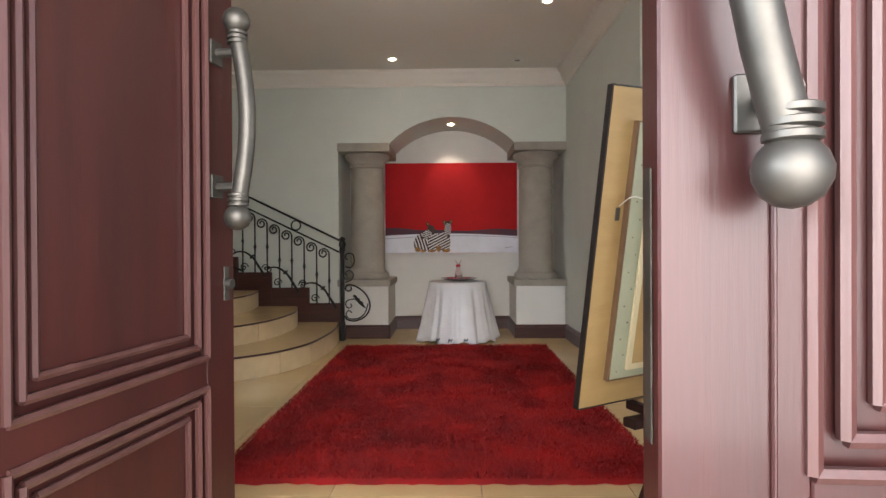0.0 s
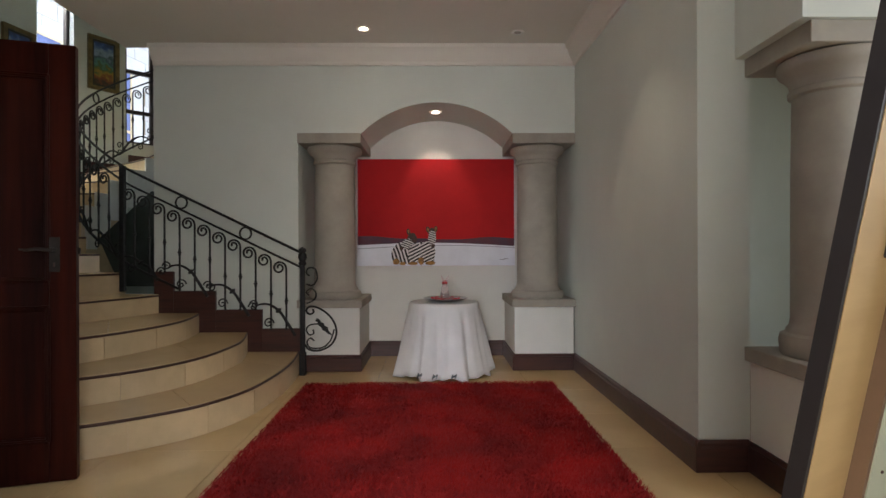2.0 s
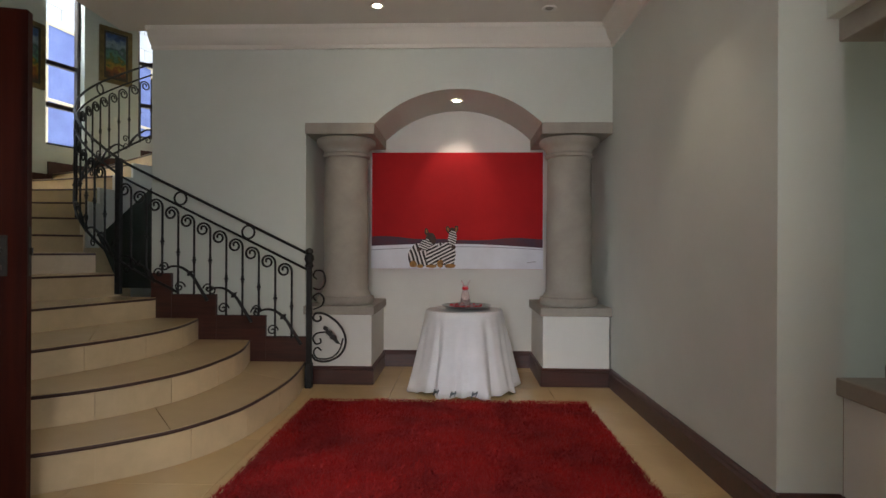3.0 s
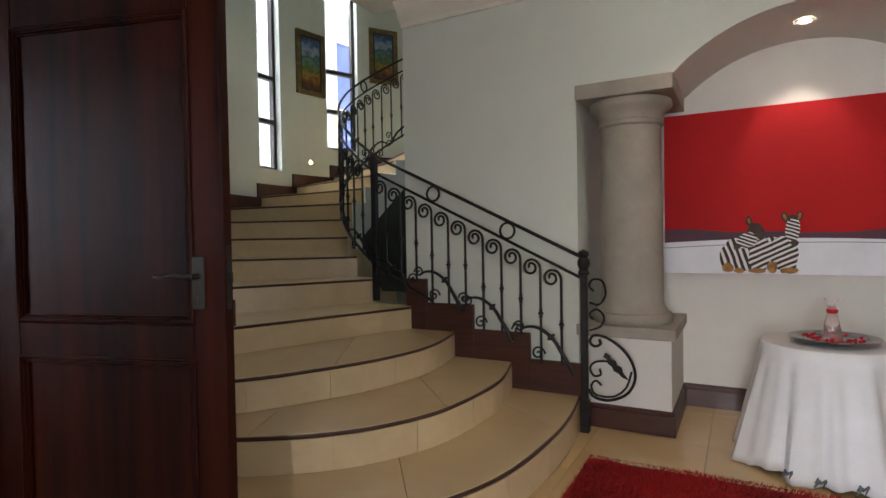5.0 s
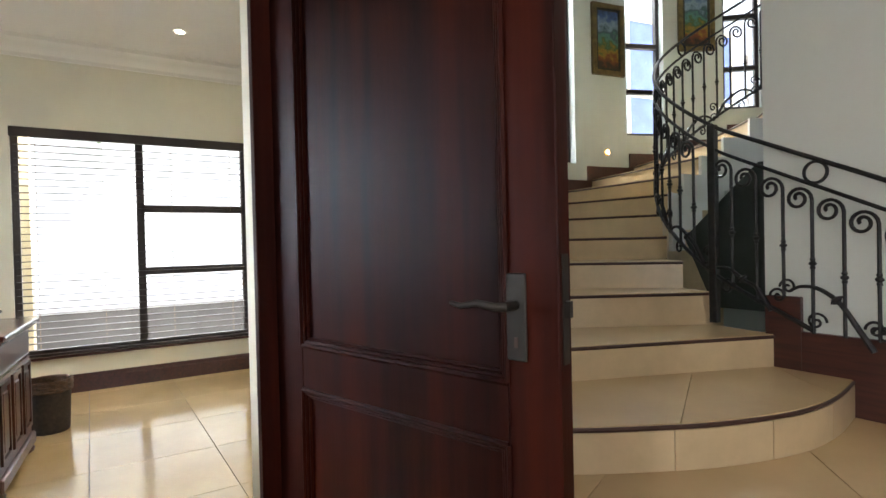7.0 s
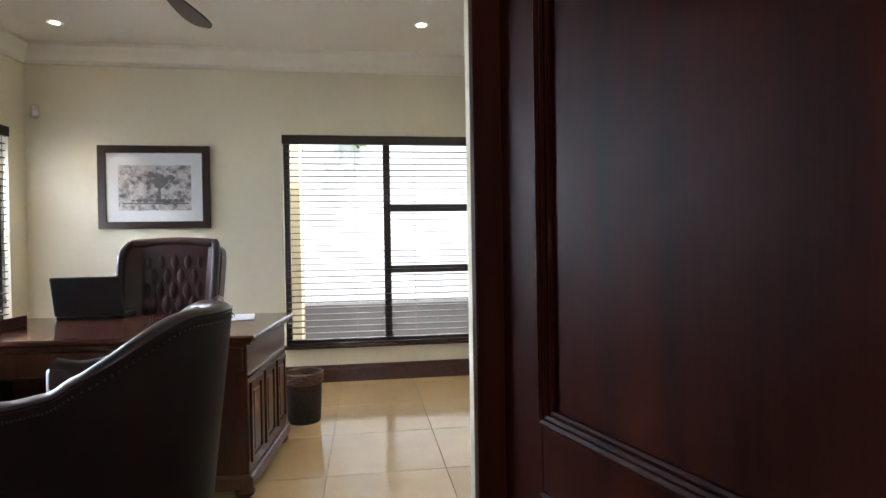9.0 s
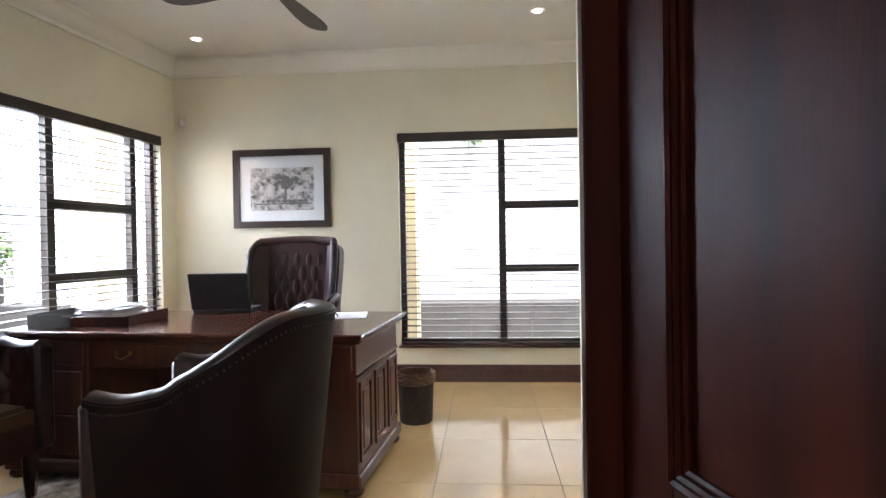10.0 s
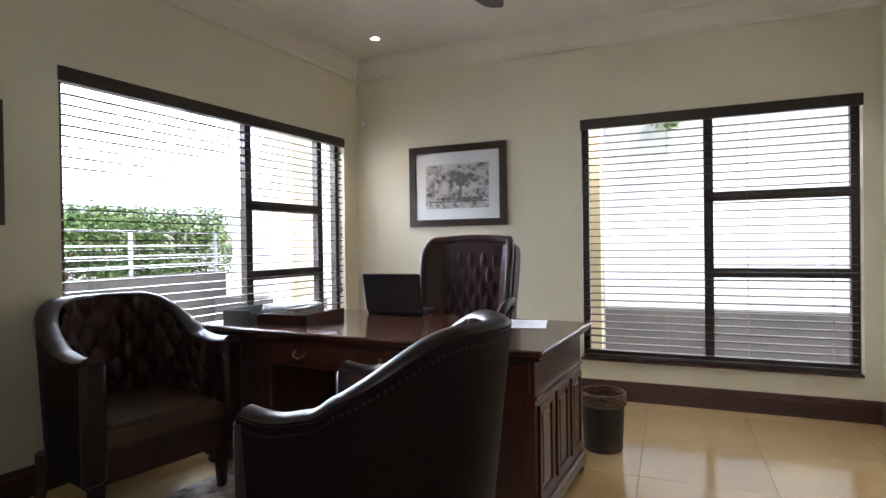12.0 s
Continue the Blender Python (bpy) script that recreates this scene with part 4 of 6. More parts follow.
for q in ((-0.006, 0.0, -0.004, FH + 0.004), (FW, FW + 0.006, -0.004, FH + 0.004), (0, FW, FH, FH + 0.006), (0, FW, -0.006, 0)):
    o = part("frame_edge", boxes((q[0], q[1], 0.001, 0.022, q[2], q[3])), EDGEB, None, "dark frame edge")
    o.parent = fr
bm = boxes((0.056, 0.074, -0.004, -0.0005, 0.61, 0.65), bevel=0.0015)
o = part("hanging_plate", bm, STEEL, None, "metal hanging plate")
o.parent = fr
o = part("hanging_cord", tube(spline([(0.065, -0.006, 0.655), (0.085, -0.03, 0.685), (0.13, -0.036, 0.68), (0.20, -0.04, 0.655), (0.30, -0.04, 0.645), (0.66, -0.038, 0.60), (1.0, -0.038, 0.64), (1.27, -0.006, 0.66)], 6), 0.0018, None, 6), WHITEC, None, "pale twisted hanging cord", smooth=True)
o.parent = fr
for k in range(14):
    side = k % 2
    z = 0.12 + 0.055 * k
    bm = lathe([(0.0, -0.0024), (0.0018, -0.002), (0.0022, 0.0), (0.0, 0.0)], seg=8, m=Matrix.Translation((0.118 + 0.02 * side, -0.0215, z)) @ Matrix.Rotation(radians(-90), 4, "X"))
    o = part("nail", bm, NOSING, None)
    o.parent = fr

# easel: local frame like the canvas but standing
easel = thing("easel", "dark carved wooden easel holding the framed canvas", "easel", Matrix.Translation((0.430, 1.775, 0)) @ Matrix.Rotation(yaw, 4, "Z"))
EWOOD = wood("dark_easel_wood", (0.036, 0.013, 0.010), (0.017, 0.007, 0.006), 0.62, axis=2, coat=0.0)
EWOOD.node_tree.nodes["Principled BSDF"].inputs["Specular IOR Level"].default_value = 0.2
def bar(p, q, w, d, name="leg"):
    p, q = Vector(p), Vector(q)
    ln = (q - p).length
    m = Matrix.Translation(p) @ (q - p).to_track_quat("Z", "Y").to_matrix().to_4x4()
    o = part(name, box(bmesh.new(), -w / 2, w / 2, -d / 2, d / 2, 0, ln, 0.004, m), EWOOD, None)
    o.parent = easel
def slope(z):
    """Distance of the easel's back from the canvas's foot line."""
    return -(0.06 + 0.108 * z)
def leaning(x0, z0, x1, z1, w, d, name="leg", off=0.0):
    bar((x0, slope(z0) + off, z0), (x1, slope(z1) + off, z1), w, d, name)
leaning(0.14, 0.0, 0.66, 1.36, 0.058, 0.03)
leaning(1.30, 0.0, 0.90, 1.36, 0.058, 0.03, off=0.002)
leaning(0.50, 0.40, 0.725, 1.30, 0.042, 0.026, "splat", -0.002)
leaning(0.62, 0.40, 0.88, 1.30, 0.052, 0.028, "splat", -0.002)
bar((0.80, -0.75, 0.0), (0.76, -0.23, 1.40), 0.05, 0.03, "back_leg")
leaning(0.16, 0.435, 1.24, 0.435, 0.055, 0.03, "ledge", 0.055)
for x in (0.3, 0.9):
    bar((x, -0.09, 0.445), (x, 0.09, 0.445), 0.035, 0.03, "ledge_bracket")


def carved(name, outline, off, label, n=4):
    """A fretted board cut to a curved outline in the easel's plane."""
    pts = [(q.x, q.y) for q in spline([(x, z, 0) for x, z in outline], n, True)]
    bm = bmesh.new()
    fv = [bm.verts.new((x, slope(z) + off - 0.013, z)) for x, z in pts]
    bv = [bm.verts.new((x, slope(z) + off + 0.013, z)) for x, z in pts]
    bm.faces.new(fv)
    bm.faces.new(bv[::-1])
    for i in range(len(pts)):
        j = (i + 1) % len(pts)
        bm.faces.new((fv[i], bv[i], bv[j], fv[j]))
    bmesh.ops.recalc_face_normals(bm, faces=bm.faces[:])
    o = part(name, bm, EWOOD, None, label)
    o.parent = easel


carved("carved_rail", [(0.44, 0.50), (0.52, 0.52), (0.58, 0.49), (0.66, 0.53), (0.76, 0.50), (0.86, 0.53), (0.94, 0.50), (0.90, 0.46), (0.80, 0.45), (0.74, 0.40), (0.60, 0.43), (0.50, 0.46)], -0.028, "scroll-carved wooden rail")
carved("carved_apron", [(0.40, 0.36), (0.47, 0.37), (0.54, 0.42), (0.64, 0.43), (0.74, 0.40), (0.76, 0.32), (0.72, 0.22), (0.69, 0.10), (0.66, 0.04), (0.44, 0.04), (0.36, 0.12), (0.33, 0.24), (0.36, 0.30)], -0.004, "scroll-carved lower board")
carved("carved_foot", [(0.27, 0.36), (0.33, 0.37), (0.37, 0.34), (0.36, 0.27), (0.30, 0.20), (0.24, 0.12), (0.16, 0.06), (0.13, 0.12), (0.19, 0.22), (0.24, 0.30)], -0.033, "carved bracket on the leg")
carved("head_board", [(0.60, 1.16), (0.66, 1.21), (0.70, 1.16), (0.75, 1.10), (0.80, 1.16), (0.86, 1.20), (0.93, 1.16), (0.96, 1.26), (0.93, 1.36), (0.95, 1.48), (0.88, 1.56), (0.80, 1.62), (0.70, 1.58), (0.63, 1.48), (0.66, 1.36), (0.60, 1.26)], -0.030, "fretted head board of the easel")
bm = lathe([(0.0, -0.022), (0.038, -0.019), (0.047, 0.0), (0.038, 0.015), (0.0, 0.018)], seg=16, m=Matrix.Translation((0.655, slope(0.98) - 0.014, 0.98)) @ Matrix.Rotation(radians(90), 4, "X"))
o = part("boss", bm, EWOOD, None, "round carved boss", smooth=True)
o.parent = easel

# ---- stair railing ----
RAIL_A, RAIL_B = Vector((-1.155, 5.90)), Vector((-2.50, 5.985))
STRAIGHT = (RAIL_B - RAIL_A).length
RR = 1.26
TOTAL = STRAIGHT + RR * radians(176)


def rail_xy(s):
    """The railing's place and direction, s metres from the bottom newel."""
    if s <= STRAIGHT:
        d = (RAIL_B - RAIL_A).normalized()
        p = RAIL_A + d * s
        return p.x, p.y, d
    phi = (s - STRAIGHT) / RR
    x, y = RC.x - RR * math.sin(phi), RC.y - RR * math.cos(phi)
    return x, y, Vector((-math.cos(phi), math.sin(phi)))


def rail_z(s):
    """Height of the line midway between the two rails."""
    return 1.005 + 0.476 * s + max(0.0, s - 1.6) * 0.13


def base_z(s):
    """Height at which the bars end, a little over the step noses."""
    return rail_z(s) - 0.80


def rail_point(s, z, off=0.0):
    x, y, d = rail_xy(s)
    return (x - d.y * off, y + d.x * off, z)


railing = thing("stair_railing", "black wrought iron stair railing with scrolls and rings", "railing", pose(-1.175, 5.90, 0))
rail_inv = Matrix.Translation((1.175, -5.90, 0))


def rail_part(name, bm, label="", smooth=True, mat=None):
    bmesh.ops.transform(bm, matrix=rail_inv, verts=bm.verts)
    o = part(name, bm, mat or IRON, None, label, smooth=smooth)
    o.parent = railing
    return o


ss = [TOTAL * i / 90 for i in range(91)]
rail_part("handrail", tube([rail_point(s, rail_z(s) + 0.065) for s in ss], 0.0115, None, 8), "slim iron handrail")
rail_part("lower_rail", tube([rail_point(s, rail_z(s) - 0.065) for s in ss], 0.010, None, 6))
rail_part("bottom_rail", tube([rail_point(s, base_z(s) + 0.02) for s in ss if s > 1.05], 0.012, None, 6), "iron bar along the steps")
for s in (0.51, 1.09, 2.35, 3.3, 4.2):
    rail_part("ring", tube([rail_point(s + 0.052 * math.cos(a), rail_z(s) + 0.052 * math.sin(a)) for a in [2 * math.pi * k / 20 for k in range(20)]], 0.008, None, 6, True))


def spiral(s0, z0, r0, turns, start, sgn, n=34, shrink=0.9):
    out = []
    for i in range(n + 1):
        f = i / n
        r = r0 * (1 - shrink * f)
        a = start + sgn * 2 * math.pi * turns * f
        out.append(rail_point(s0 + r * math.cos(a), z0 + r * math.sin(a)))
    return out


def foot_of(s):
    """Where a bar lands: on the stepped stringer beside the wall, else on the bottom rail."""
    for lo, hi, z in ((0.0, 0.365, 0.395), (0.365, 0.78, 0.567), (0.78, 1.155, 0.737), (1.155, 1.32, 0.91)):
        if lo <= s < hi:
            return z
    return base_z(s)


s = 0.145
k = 0
while s < TOTAL - 0.1:
    if abs(s - 1.64) < 0.05:
        s += 0.1375
        k += 1
        continue
    zt = rail_z(s) - 0.075
    r = 0.062
    zc = zt - r
    # the bar rises, turns over towards the upper side and curls in
    bar_pts = [rail_point(s, foot_of(s)), rail_point(s, zc - 0.1), rail_point(s, zc)]
    curl = []
    for i in range(30):
        f = i / 29
        a = 2 * math.pi * 1.6 * f
        rr = r * (1 - 0.80 * f)
        curl.append(rail_point(s + r + rr * -math.cos(a), zc + rr * math.sin(a) + 0.012 * f))
    rail_part("baluster", tube(bar_pts + curl[1:], 0.0085, None, 6), "iron bar curling into a scroll")
    zk = (foot_of(s) + zc) / 2 + 0.03 * ((k % 2) - 0.5)
    rail_part("knot", lathe([(0.006, -0.03), (0.012, -0.026), (0.013, -0.018), (0.009, -0.012), (0.018, -0.004), (0.018, 0.004), (0.009, 0.012), (0.013, 0.018), (0.012, 0.026), (0.006, 0.03)], seg=8, m=Matrix.Translation(rail_point(s, zk))))
    s += 0.1375
    k += 1
# low scrolls that spring from each step and curl down to the one below
for k, sb in enumerate([0.375, 0.79, 1.165] + [1.62 + 0.40 * q for q in range(9)]):
    if sb + 0.1 > TOTAL:
        break
    zu, zl = foot_of(sb + 0.02), foot_of(max(0.02, sb - 0.2))
    pts = spline([rail_point(sb + 0.05, zu + 0.03), rail_point(sb + 0.0, zu + 0.055), rail_point(sb - 0.08, zu + 0.05), rail_point(sb - 0.17, zu - 0.01), rail_point(sb - 0.24, zl + 0.06), rail_point(max(0.0, sb - 0.31), zl - 0.05)], 7)
    rail_part("scroll", tube(pts, [0.008 + 0.006 * i / len(pts) for i in range(len(pts))], None, 6), "curved iron scroll")
    rail_part("scroll", tube(spiral(sb + 0.06, zu + 0.05, 0.042, 1.4, 0.0, 1), 0.0065, None, 5))
    rail_part("scroll", tube(spiral(sb - 0.07, zl + 0.06, 0.048, 1.4, math.pi, -1), 0.0065, None, 5))
    if sb > 0.5:
        rail_part("scroll", tube(spiral(sb - 0.345, zl + 0.03, 0.042, 1.4, 0.0, 1), 0.0065, None, 5))
    rail_part("leaf", lathe([(0.0, -0.034), (0.014, -0.018), (0.019, 0.0), (0.011, 0.018), (0.0, 0.036)], seg=6, m=Matrix.Translation(rail_point(sb - 0.16, zu + 0.0)) @ Matrix.Rotation(radians(50), 4, "Y")))

# bottom newel with its finial and large scroll
nx_, ny_, nd = rail_xy(0.0)
bm = boxes((nx_ - 0.02, nx_ + 0.02, ny_ - 0.02, ny_ + 0.02, 0.0, 0.98), bevel=0.004)
box(bm, nx_ - 0.027, nx_ + 0.027, ny_ - 0.027, ny_ + 0.027, 0, 0.2, 0.004)
rail_part("newel_post", bm, "square iron newel post", False)
rail_part("finial", lathe([(0.0, 0.96), (0.03, 0.965), (0.036, 0.98), (0.026, 1.0), (0.04, 1.03), (0.036, 1.06), (0.024, 1.075), (0.034, 1.09), (0.03, 1.11), (0.0, 1.125)], seg=12, m=Matrix.Translation((nx_, ny_, 0))), "cast iron finial")


def face_curve(pts):
    """A curve in front of the bottom newel, given as (x away from the post, z)."""
    return spline([(nx_ + 1.13 * x, ny_ - 0.004, z) for x, z in pts], 7)


big = face_curve([(0.02, 0.27), (0.05, 0.225), (0.13, 0.215), (0.22, 0.265), (0.262, 0.36), (0.245, 0.46), (0.19, 0.54), (0.11, 0.595), (0.05, 0.60), (0.03, 0.56), (0.055, 0.535), (0.085, 0.55), (0.08, 0.58)])
rail_part("scroll", tube(big, 0.009, None, 6), "large round iron scroll")
rail_part("scroll", tube(face_curve([(0.245, 0.40), (0.215, 0.30), (0.15, 0.24), (0.06, 0.24), (0.035, 0.29), (0.06, 0.325), (0.09, 0.30)]), 0.007, None, 6))
rail_part("scroll", tube(face_curve([(0.13, 0.45), (0.06, 0.44), (0.03, 0.40), (0.05, 0.355), (0.085, 0.365), (0.08, 0.40)]), 0.007, None, 6))
rail_part("scroll", tube(face_curve([(0.03, 0.63), (0.09, 0.66), (0.105, 0.72), (0.07, 0.76), (0.03, 0.73), (0.05, 0.70)]), 0.007, None, 6))
rail_part("scroll", tube(face_curve([(0.03, 0.80), (0.08, 0.79), (0.115, 0.85), (0.10, 0.93), (0.05, 0.94), (0.03, 0.90), (0.055, 0.87)]), 0.007, None, 6))
bm = bmesh.new()
leaf = [(0.11, 0.50), (0.135, 0.485), (0.14, 0.465), (0.165, 0.455), (0.17, 0.43), (0.195, 0.42), (0.20, 0.39), (0.228, 0.35), (0.198, 0.36), (0.175, 0.385), (0.155, 0.395), (0.145, 0.42), (0.125, 0.435), (0.12, 0.46), (0.10, 0.475)]
prism([(1.13 * x, z) for x, z in leaf], -0.005, 0.005, bm, Matrix.Translation((nx_, ny_ - 0.004, 0)) @ XZ)
rail_part("leaf", bm, "cast iron leaf", False)
# upper newels
for s in (1.64,):
    x, y, d = rail_xy(s)
    rail_part("newel_post", boxes((x - 0.022, x + 0.022, y - 0.022, y + 0.022, max(0.4, rail_z(s) - 1.06), rail_z(s) + 0.07), bevel=0.003), "square iron newel post", False)

# stepped skirting along the wall beside the first steps
bm = bmesh.new()
for x0, x1, z0, z1 in ((-1.54, -1.19, 0.0, 0.395), (-1.953, -1.54, 0.172, 0.567), (-2.327, -1.953, 0.344, 0.737), (-2.5, -2.327, 0.52, 0.91)):
    box(bm, x0, x1, NY - 0.03, NY + 0.002, z0, z1, 0.003)
structure("baseboard_stair", bm, SKIRT, "dark mahogany stepped skirting beside the stairs", "skirting")
# stepped skirting round the drum
bm = bmesh.new()
for k in range(4, NSTEPS + 1):
    p0 = P4 + (k - 4) * PHI_STEP
    ring_wall(bm, p0, p0 + PHI_STEP, RISE[k], RISE[k] + 0.155, RO - 0.022, RO + 0.001, 4)
    ring_wall(bm, p0 + PHI_STEP - 1.2, p0 + PHI_STEP, RISE[k] + 0.155, RISE[k] + 0.155 + 0.166, RO - 0.022, RO + 0.001, 4)
structure("baseboard_drum", bm, SKIRT, "dark mahogany stepped skirting up the curved wall", "skirting")

# ---- stairwell windows, pictures, step light ----
for i, ((a, b), sill) in enumerate(zip(DRUM_WIN, sills)):
    mid = (a + b) / 2
    x, y = on_ring(RO + 0.11, mid)
    m = Matrix.Translation((x, y, 0)) @ Matrix.Rotation(radians(-mid), 4, "Z")
    w = RO * radians(b - a) / 2 + 0.005
    win = tagged(new("window_%d" % (i + 3)), "tall narrow stairwell window with dark metal frame", "window", kind="structure")
    win.matrix_world = m
    rows = [(-w, -w + 0.045, -0.03, 0.03, sill, DW1), (w - 0.045, w, -0.03, 0.03, sill, DW1), (-w + 0.045, w - 0.045, -0.03, 0.03, sill, sill + 0.04), (-w + 0.045, w - 0.045, -0.03, 0.03, DW1 - 0.05, DW1)]
    cross = ((2.68, 3.22), (2.98, 3.53), (3.24, 3.86))[i]
    o = part("window_frame", boxes(*rows), ALU, None)
    o.parent = win
    for z in cross:
        o = part("transom", boxes((-w + 0.045, w - 0.045, -0.03, 0.03, z - 0.028, z + 0.028)), ALU, None)
        o.parent = win
    zs = [sill + 0.04, cross[0], cross[1], DW1 - 0.05]
    for z0, z1 in zip(zs, zs[1:]):
        o = part("pane", boxes((-w + 0.04, w - 0.04, -0.003, 0.003, z0, z1)), GLASS, None)
        o.parent = win
        o.visible_shadow = False

GILT = material("dull_gilt_frame", (0.24, 0.17, 0.06), 0.45, metal=0.3, dark=(0.10, 0.07, 0.03), scale=14, bump=0.2, bump_scale=70)
SLIP = material("dark_oil_slip", (0.06, 0.05, 0.03), 0.6, dark=(0.02, 0.022, 0.02), scale=16)


def oil_material(h):
    """Loose dabs of sky, field and earth colours, stacked up the picture's height."""
    mat = bpy.data.materials.new("oil_landscape")
    mat.use_nodes = True
    n, l = mat.node_tree.nodes, mat.node_tree.links
    tc = n.new("ShaderNodeTexCoord")
    nz = n.new("ShaderNodeTexNoise")
    nz.inputs["Scale"].default_value = 11
    nz.inputs["Detail"].default_value = 5
    l.new(tc.outputs["Object"], nz.inputs["Vector"])
    sp = n.new("ShaderNodeSeparateXYZ")
    l.new(tc.outputs["Object"], sp.inputs[0])
    up = n.new("ShaderNodeMath")
    up.operation = "MULTIPLY_ADD"
    up.inputs[1].default_value = 1 / h
    l.new(sp.outputs["Z"], up.inputs[0])
    wob = n.new("ShaderNodeMapRange")
    wob.inputs["To Min"].default_value = -0.28
    wob.inputs["To Max"].default_value = 0.28
    l.new(nz.outputs["Fac"], wob.inputs["Value"])
    l.new(wob.outputs[0], up.inputs[2])
    cr = n.new("ShaderNodeValToRGB")
    stops = ((0.1, (0.05, 0.03, 0.02)), (0.22, (0.22, 0.07, 0.02)), (0.32, (0.34, 0.22, 0.03)), (0.42, (0.07, 0.13, 0.04)), (0.5, (0.10, 0.26, 0.22)), (0.6, (0.05, 0.10, 0.12)), (0.7, (0.28, 0.38, 0.50)), (0.82, (0.05, 0.11, 0.30)), (0.92, (0.03, 0.05, 0.10)))
    el = cr.color_ramp.elements
    el[0].position, el[1].position = stops[0][0], stops[-1][0]
    el[0].color, el[1].color = (*stops[0][1], 1), (*stops[-1][1], 1)
    for p, c in stops[1:-1]:
        e = el.new(p)
        e.color = (*c, 1)
    l.new(up.outputs[0], cr.inputs[0])
    l.new(cr.outputs[0], n["Principled BSDF"].inputs["Base Color"])
    n["Principled BSDF"].inputs["Roughness"].default_value = 0.55
    return mat


def stair_picture(phi, z0, z1, w):
    x, y = on_ring(RO - 0.012, phi)
    th = thing("oil_painting", "small oil landscape in a dull gilt frame", "painting", Matrix.Translation((x, y, z0)) @ Matrix.Rotation(radians(-phi), 4, "Z"), "gilt framed landscapes in the stairwell")
    h = z1 - z0
    for b in mitred(-w / 2, w / 2, 0, h, 0.055, 0.0, 0.04):
        o = part("frame_bar", b, GILT, None)
        o.parent = th
    for b in mitred(-w / 2 + 0.05, w / 2 - 0.05, 0.05, h - 0.05, 0.03, 0.006, 0.026):
        o = part("slip_bar", b, SLIP, None, "dark inner slip")
        o.parent = th
    i = 0.08
    o = part("painted_panel", boxes((-w / 2 + i, w / 2 - i, 0.012, 0.02, i, h - i)), oil_material(h), None, "loosely painted landscape")
    o.parent = th


stair_picture(100.4, 3.11, 3.93, 0.45)
stair_picture(123.8, 3.44, 4.22, 0.43)
x, y = on_ring(RO - 0.005, 100.1)
sl = thing("step_light", "small round brass step light on the wall", "wall light", Matrix.Translation((x, y, 2.23)) @ Matrix.Rotation(radians(-100.1), 4, "Z") @ Matrix.Rotation(radians(90), 4, "X"))
o = part("rim", lathe([(0.03, 0.0), (0.045, 0.0), (0.045, 0.012), (0.03, 0.016)], seg=20), material("brass", (0.5, 0.36, 0.12), 0.35, metal=0.8), None, smooth=True)
o.parent = sl
o = part("lens", lathe([(0.0, 0.0), (0.031, 0.0), (0.031, 0.012), (0.0, 0.014)], seg=20), material("warm_lens", (1, 0.8, 0.45), 0.4, emit=((1, 0.72, 0.35), 2.5)), None, smooth=True)
o.parent = sl

# dark sheet added in the stairwell as the shade under the upper flight
UNDERSHADE = material("dark_grey_green_shade", (0.035, 0.045, 0.04), 0.3, var=0.2, scale=5)
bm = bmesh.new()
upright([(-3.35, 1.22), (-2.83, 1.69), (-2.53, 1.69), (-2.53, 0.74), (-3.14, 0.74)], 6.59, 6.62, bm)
structure("shade_under_stair", bm, UNDERSHADE, "dark grey-green sheet standing in for shade under the upper flight", "panel")

# ---- office windows and blinds ----
BLIND = wood("dark_wooden_slat", (0.036, 0.021, 0.014), (0.018, 0.011, 0.008), 0.45, axis=0)


def office_window(name, m, width, z0, z1, uprights, cross, label):
    """A window in local x (0 to width), y towards the room; uprights at x; cross bars (x0, x1, z)."""
    win = tagged(new(name), label, "window", kind="structure")
    win.matrix_world = m
    f = 0.05

    def add(nm, bm, mt, lab=""):
        o = part(nm, bm, mt, None, lab)
        o.parent = win
        return o
    add("window_frame", boxes((0, f, -0.13, -0.07, z0, z1), (width - f, width, -0.13, -0.07, z0, z1), (f, width - f, -0.13, -0.07, z0, z0 + f), (f, width - f, -0.13, -0.07, z1 - f, z1)), ALU)
    for x in uprights:
        add("mullion", boxes((x - 0.032, x + 0.032, -0.13, -0.07, z0 + f, z1 - f)), ALU)
    for x0, x1, z in cross:
        add("transom", boxes((x0, x1, -0.13, -0.07, z - 0.035, z + 0.035)), ALU)
    xs = [f] + list(uprights) + [width - f]
    for x0, x1 in zip(xs, xs[1:]):
        zs = [z0 + f] + sorted(z for a, b, z in cross if a < (x0 + x1) / 2 < b) + [z1 - f]
        for za, zb in zip(zs, zs[1:]):
            p = add("pane", boxes((x0, x1, -0.102, -0.098, za, zb)), GLASS)
            p.visible_shadow = False
    return win


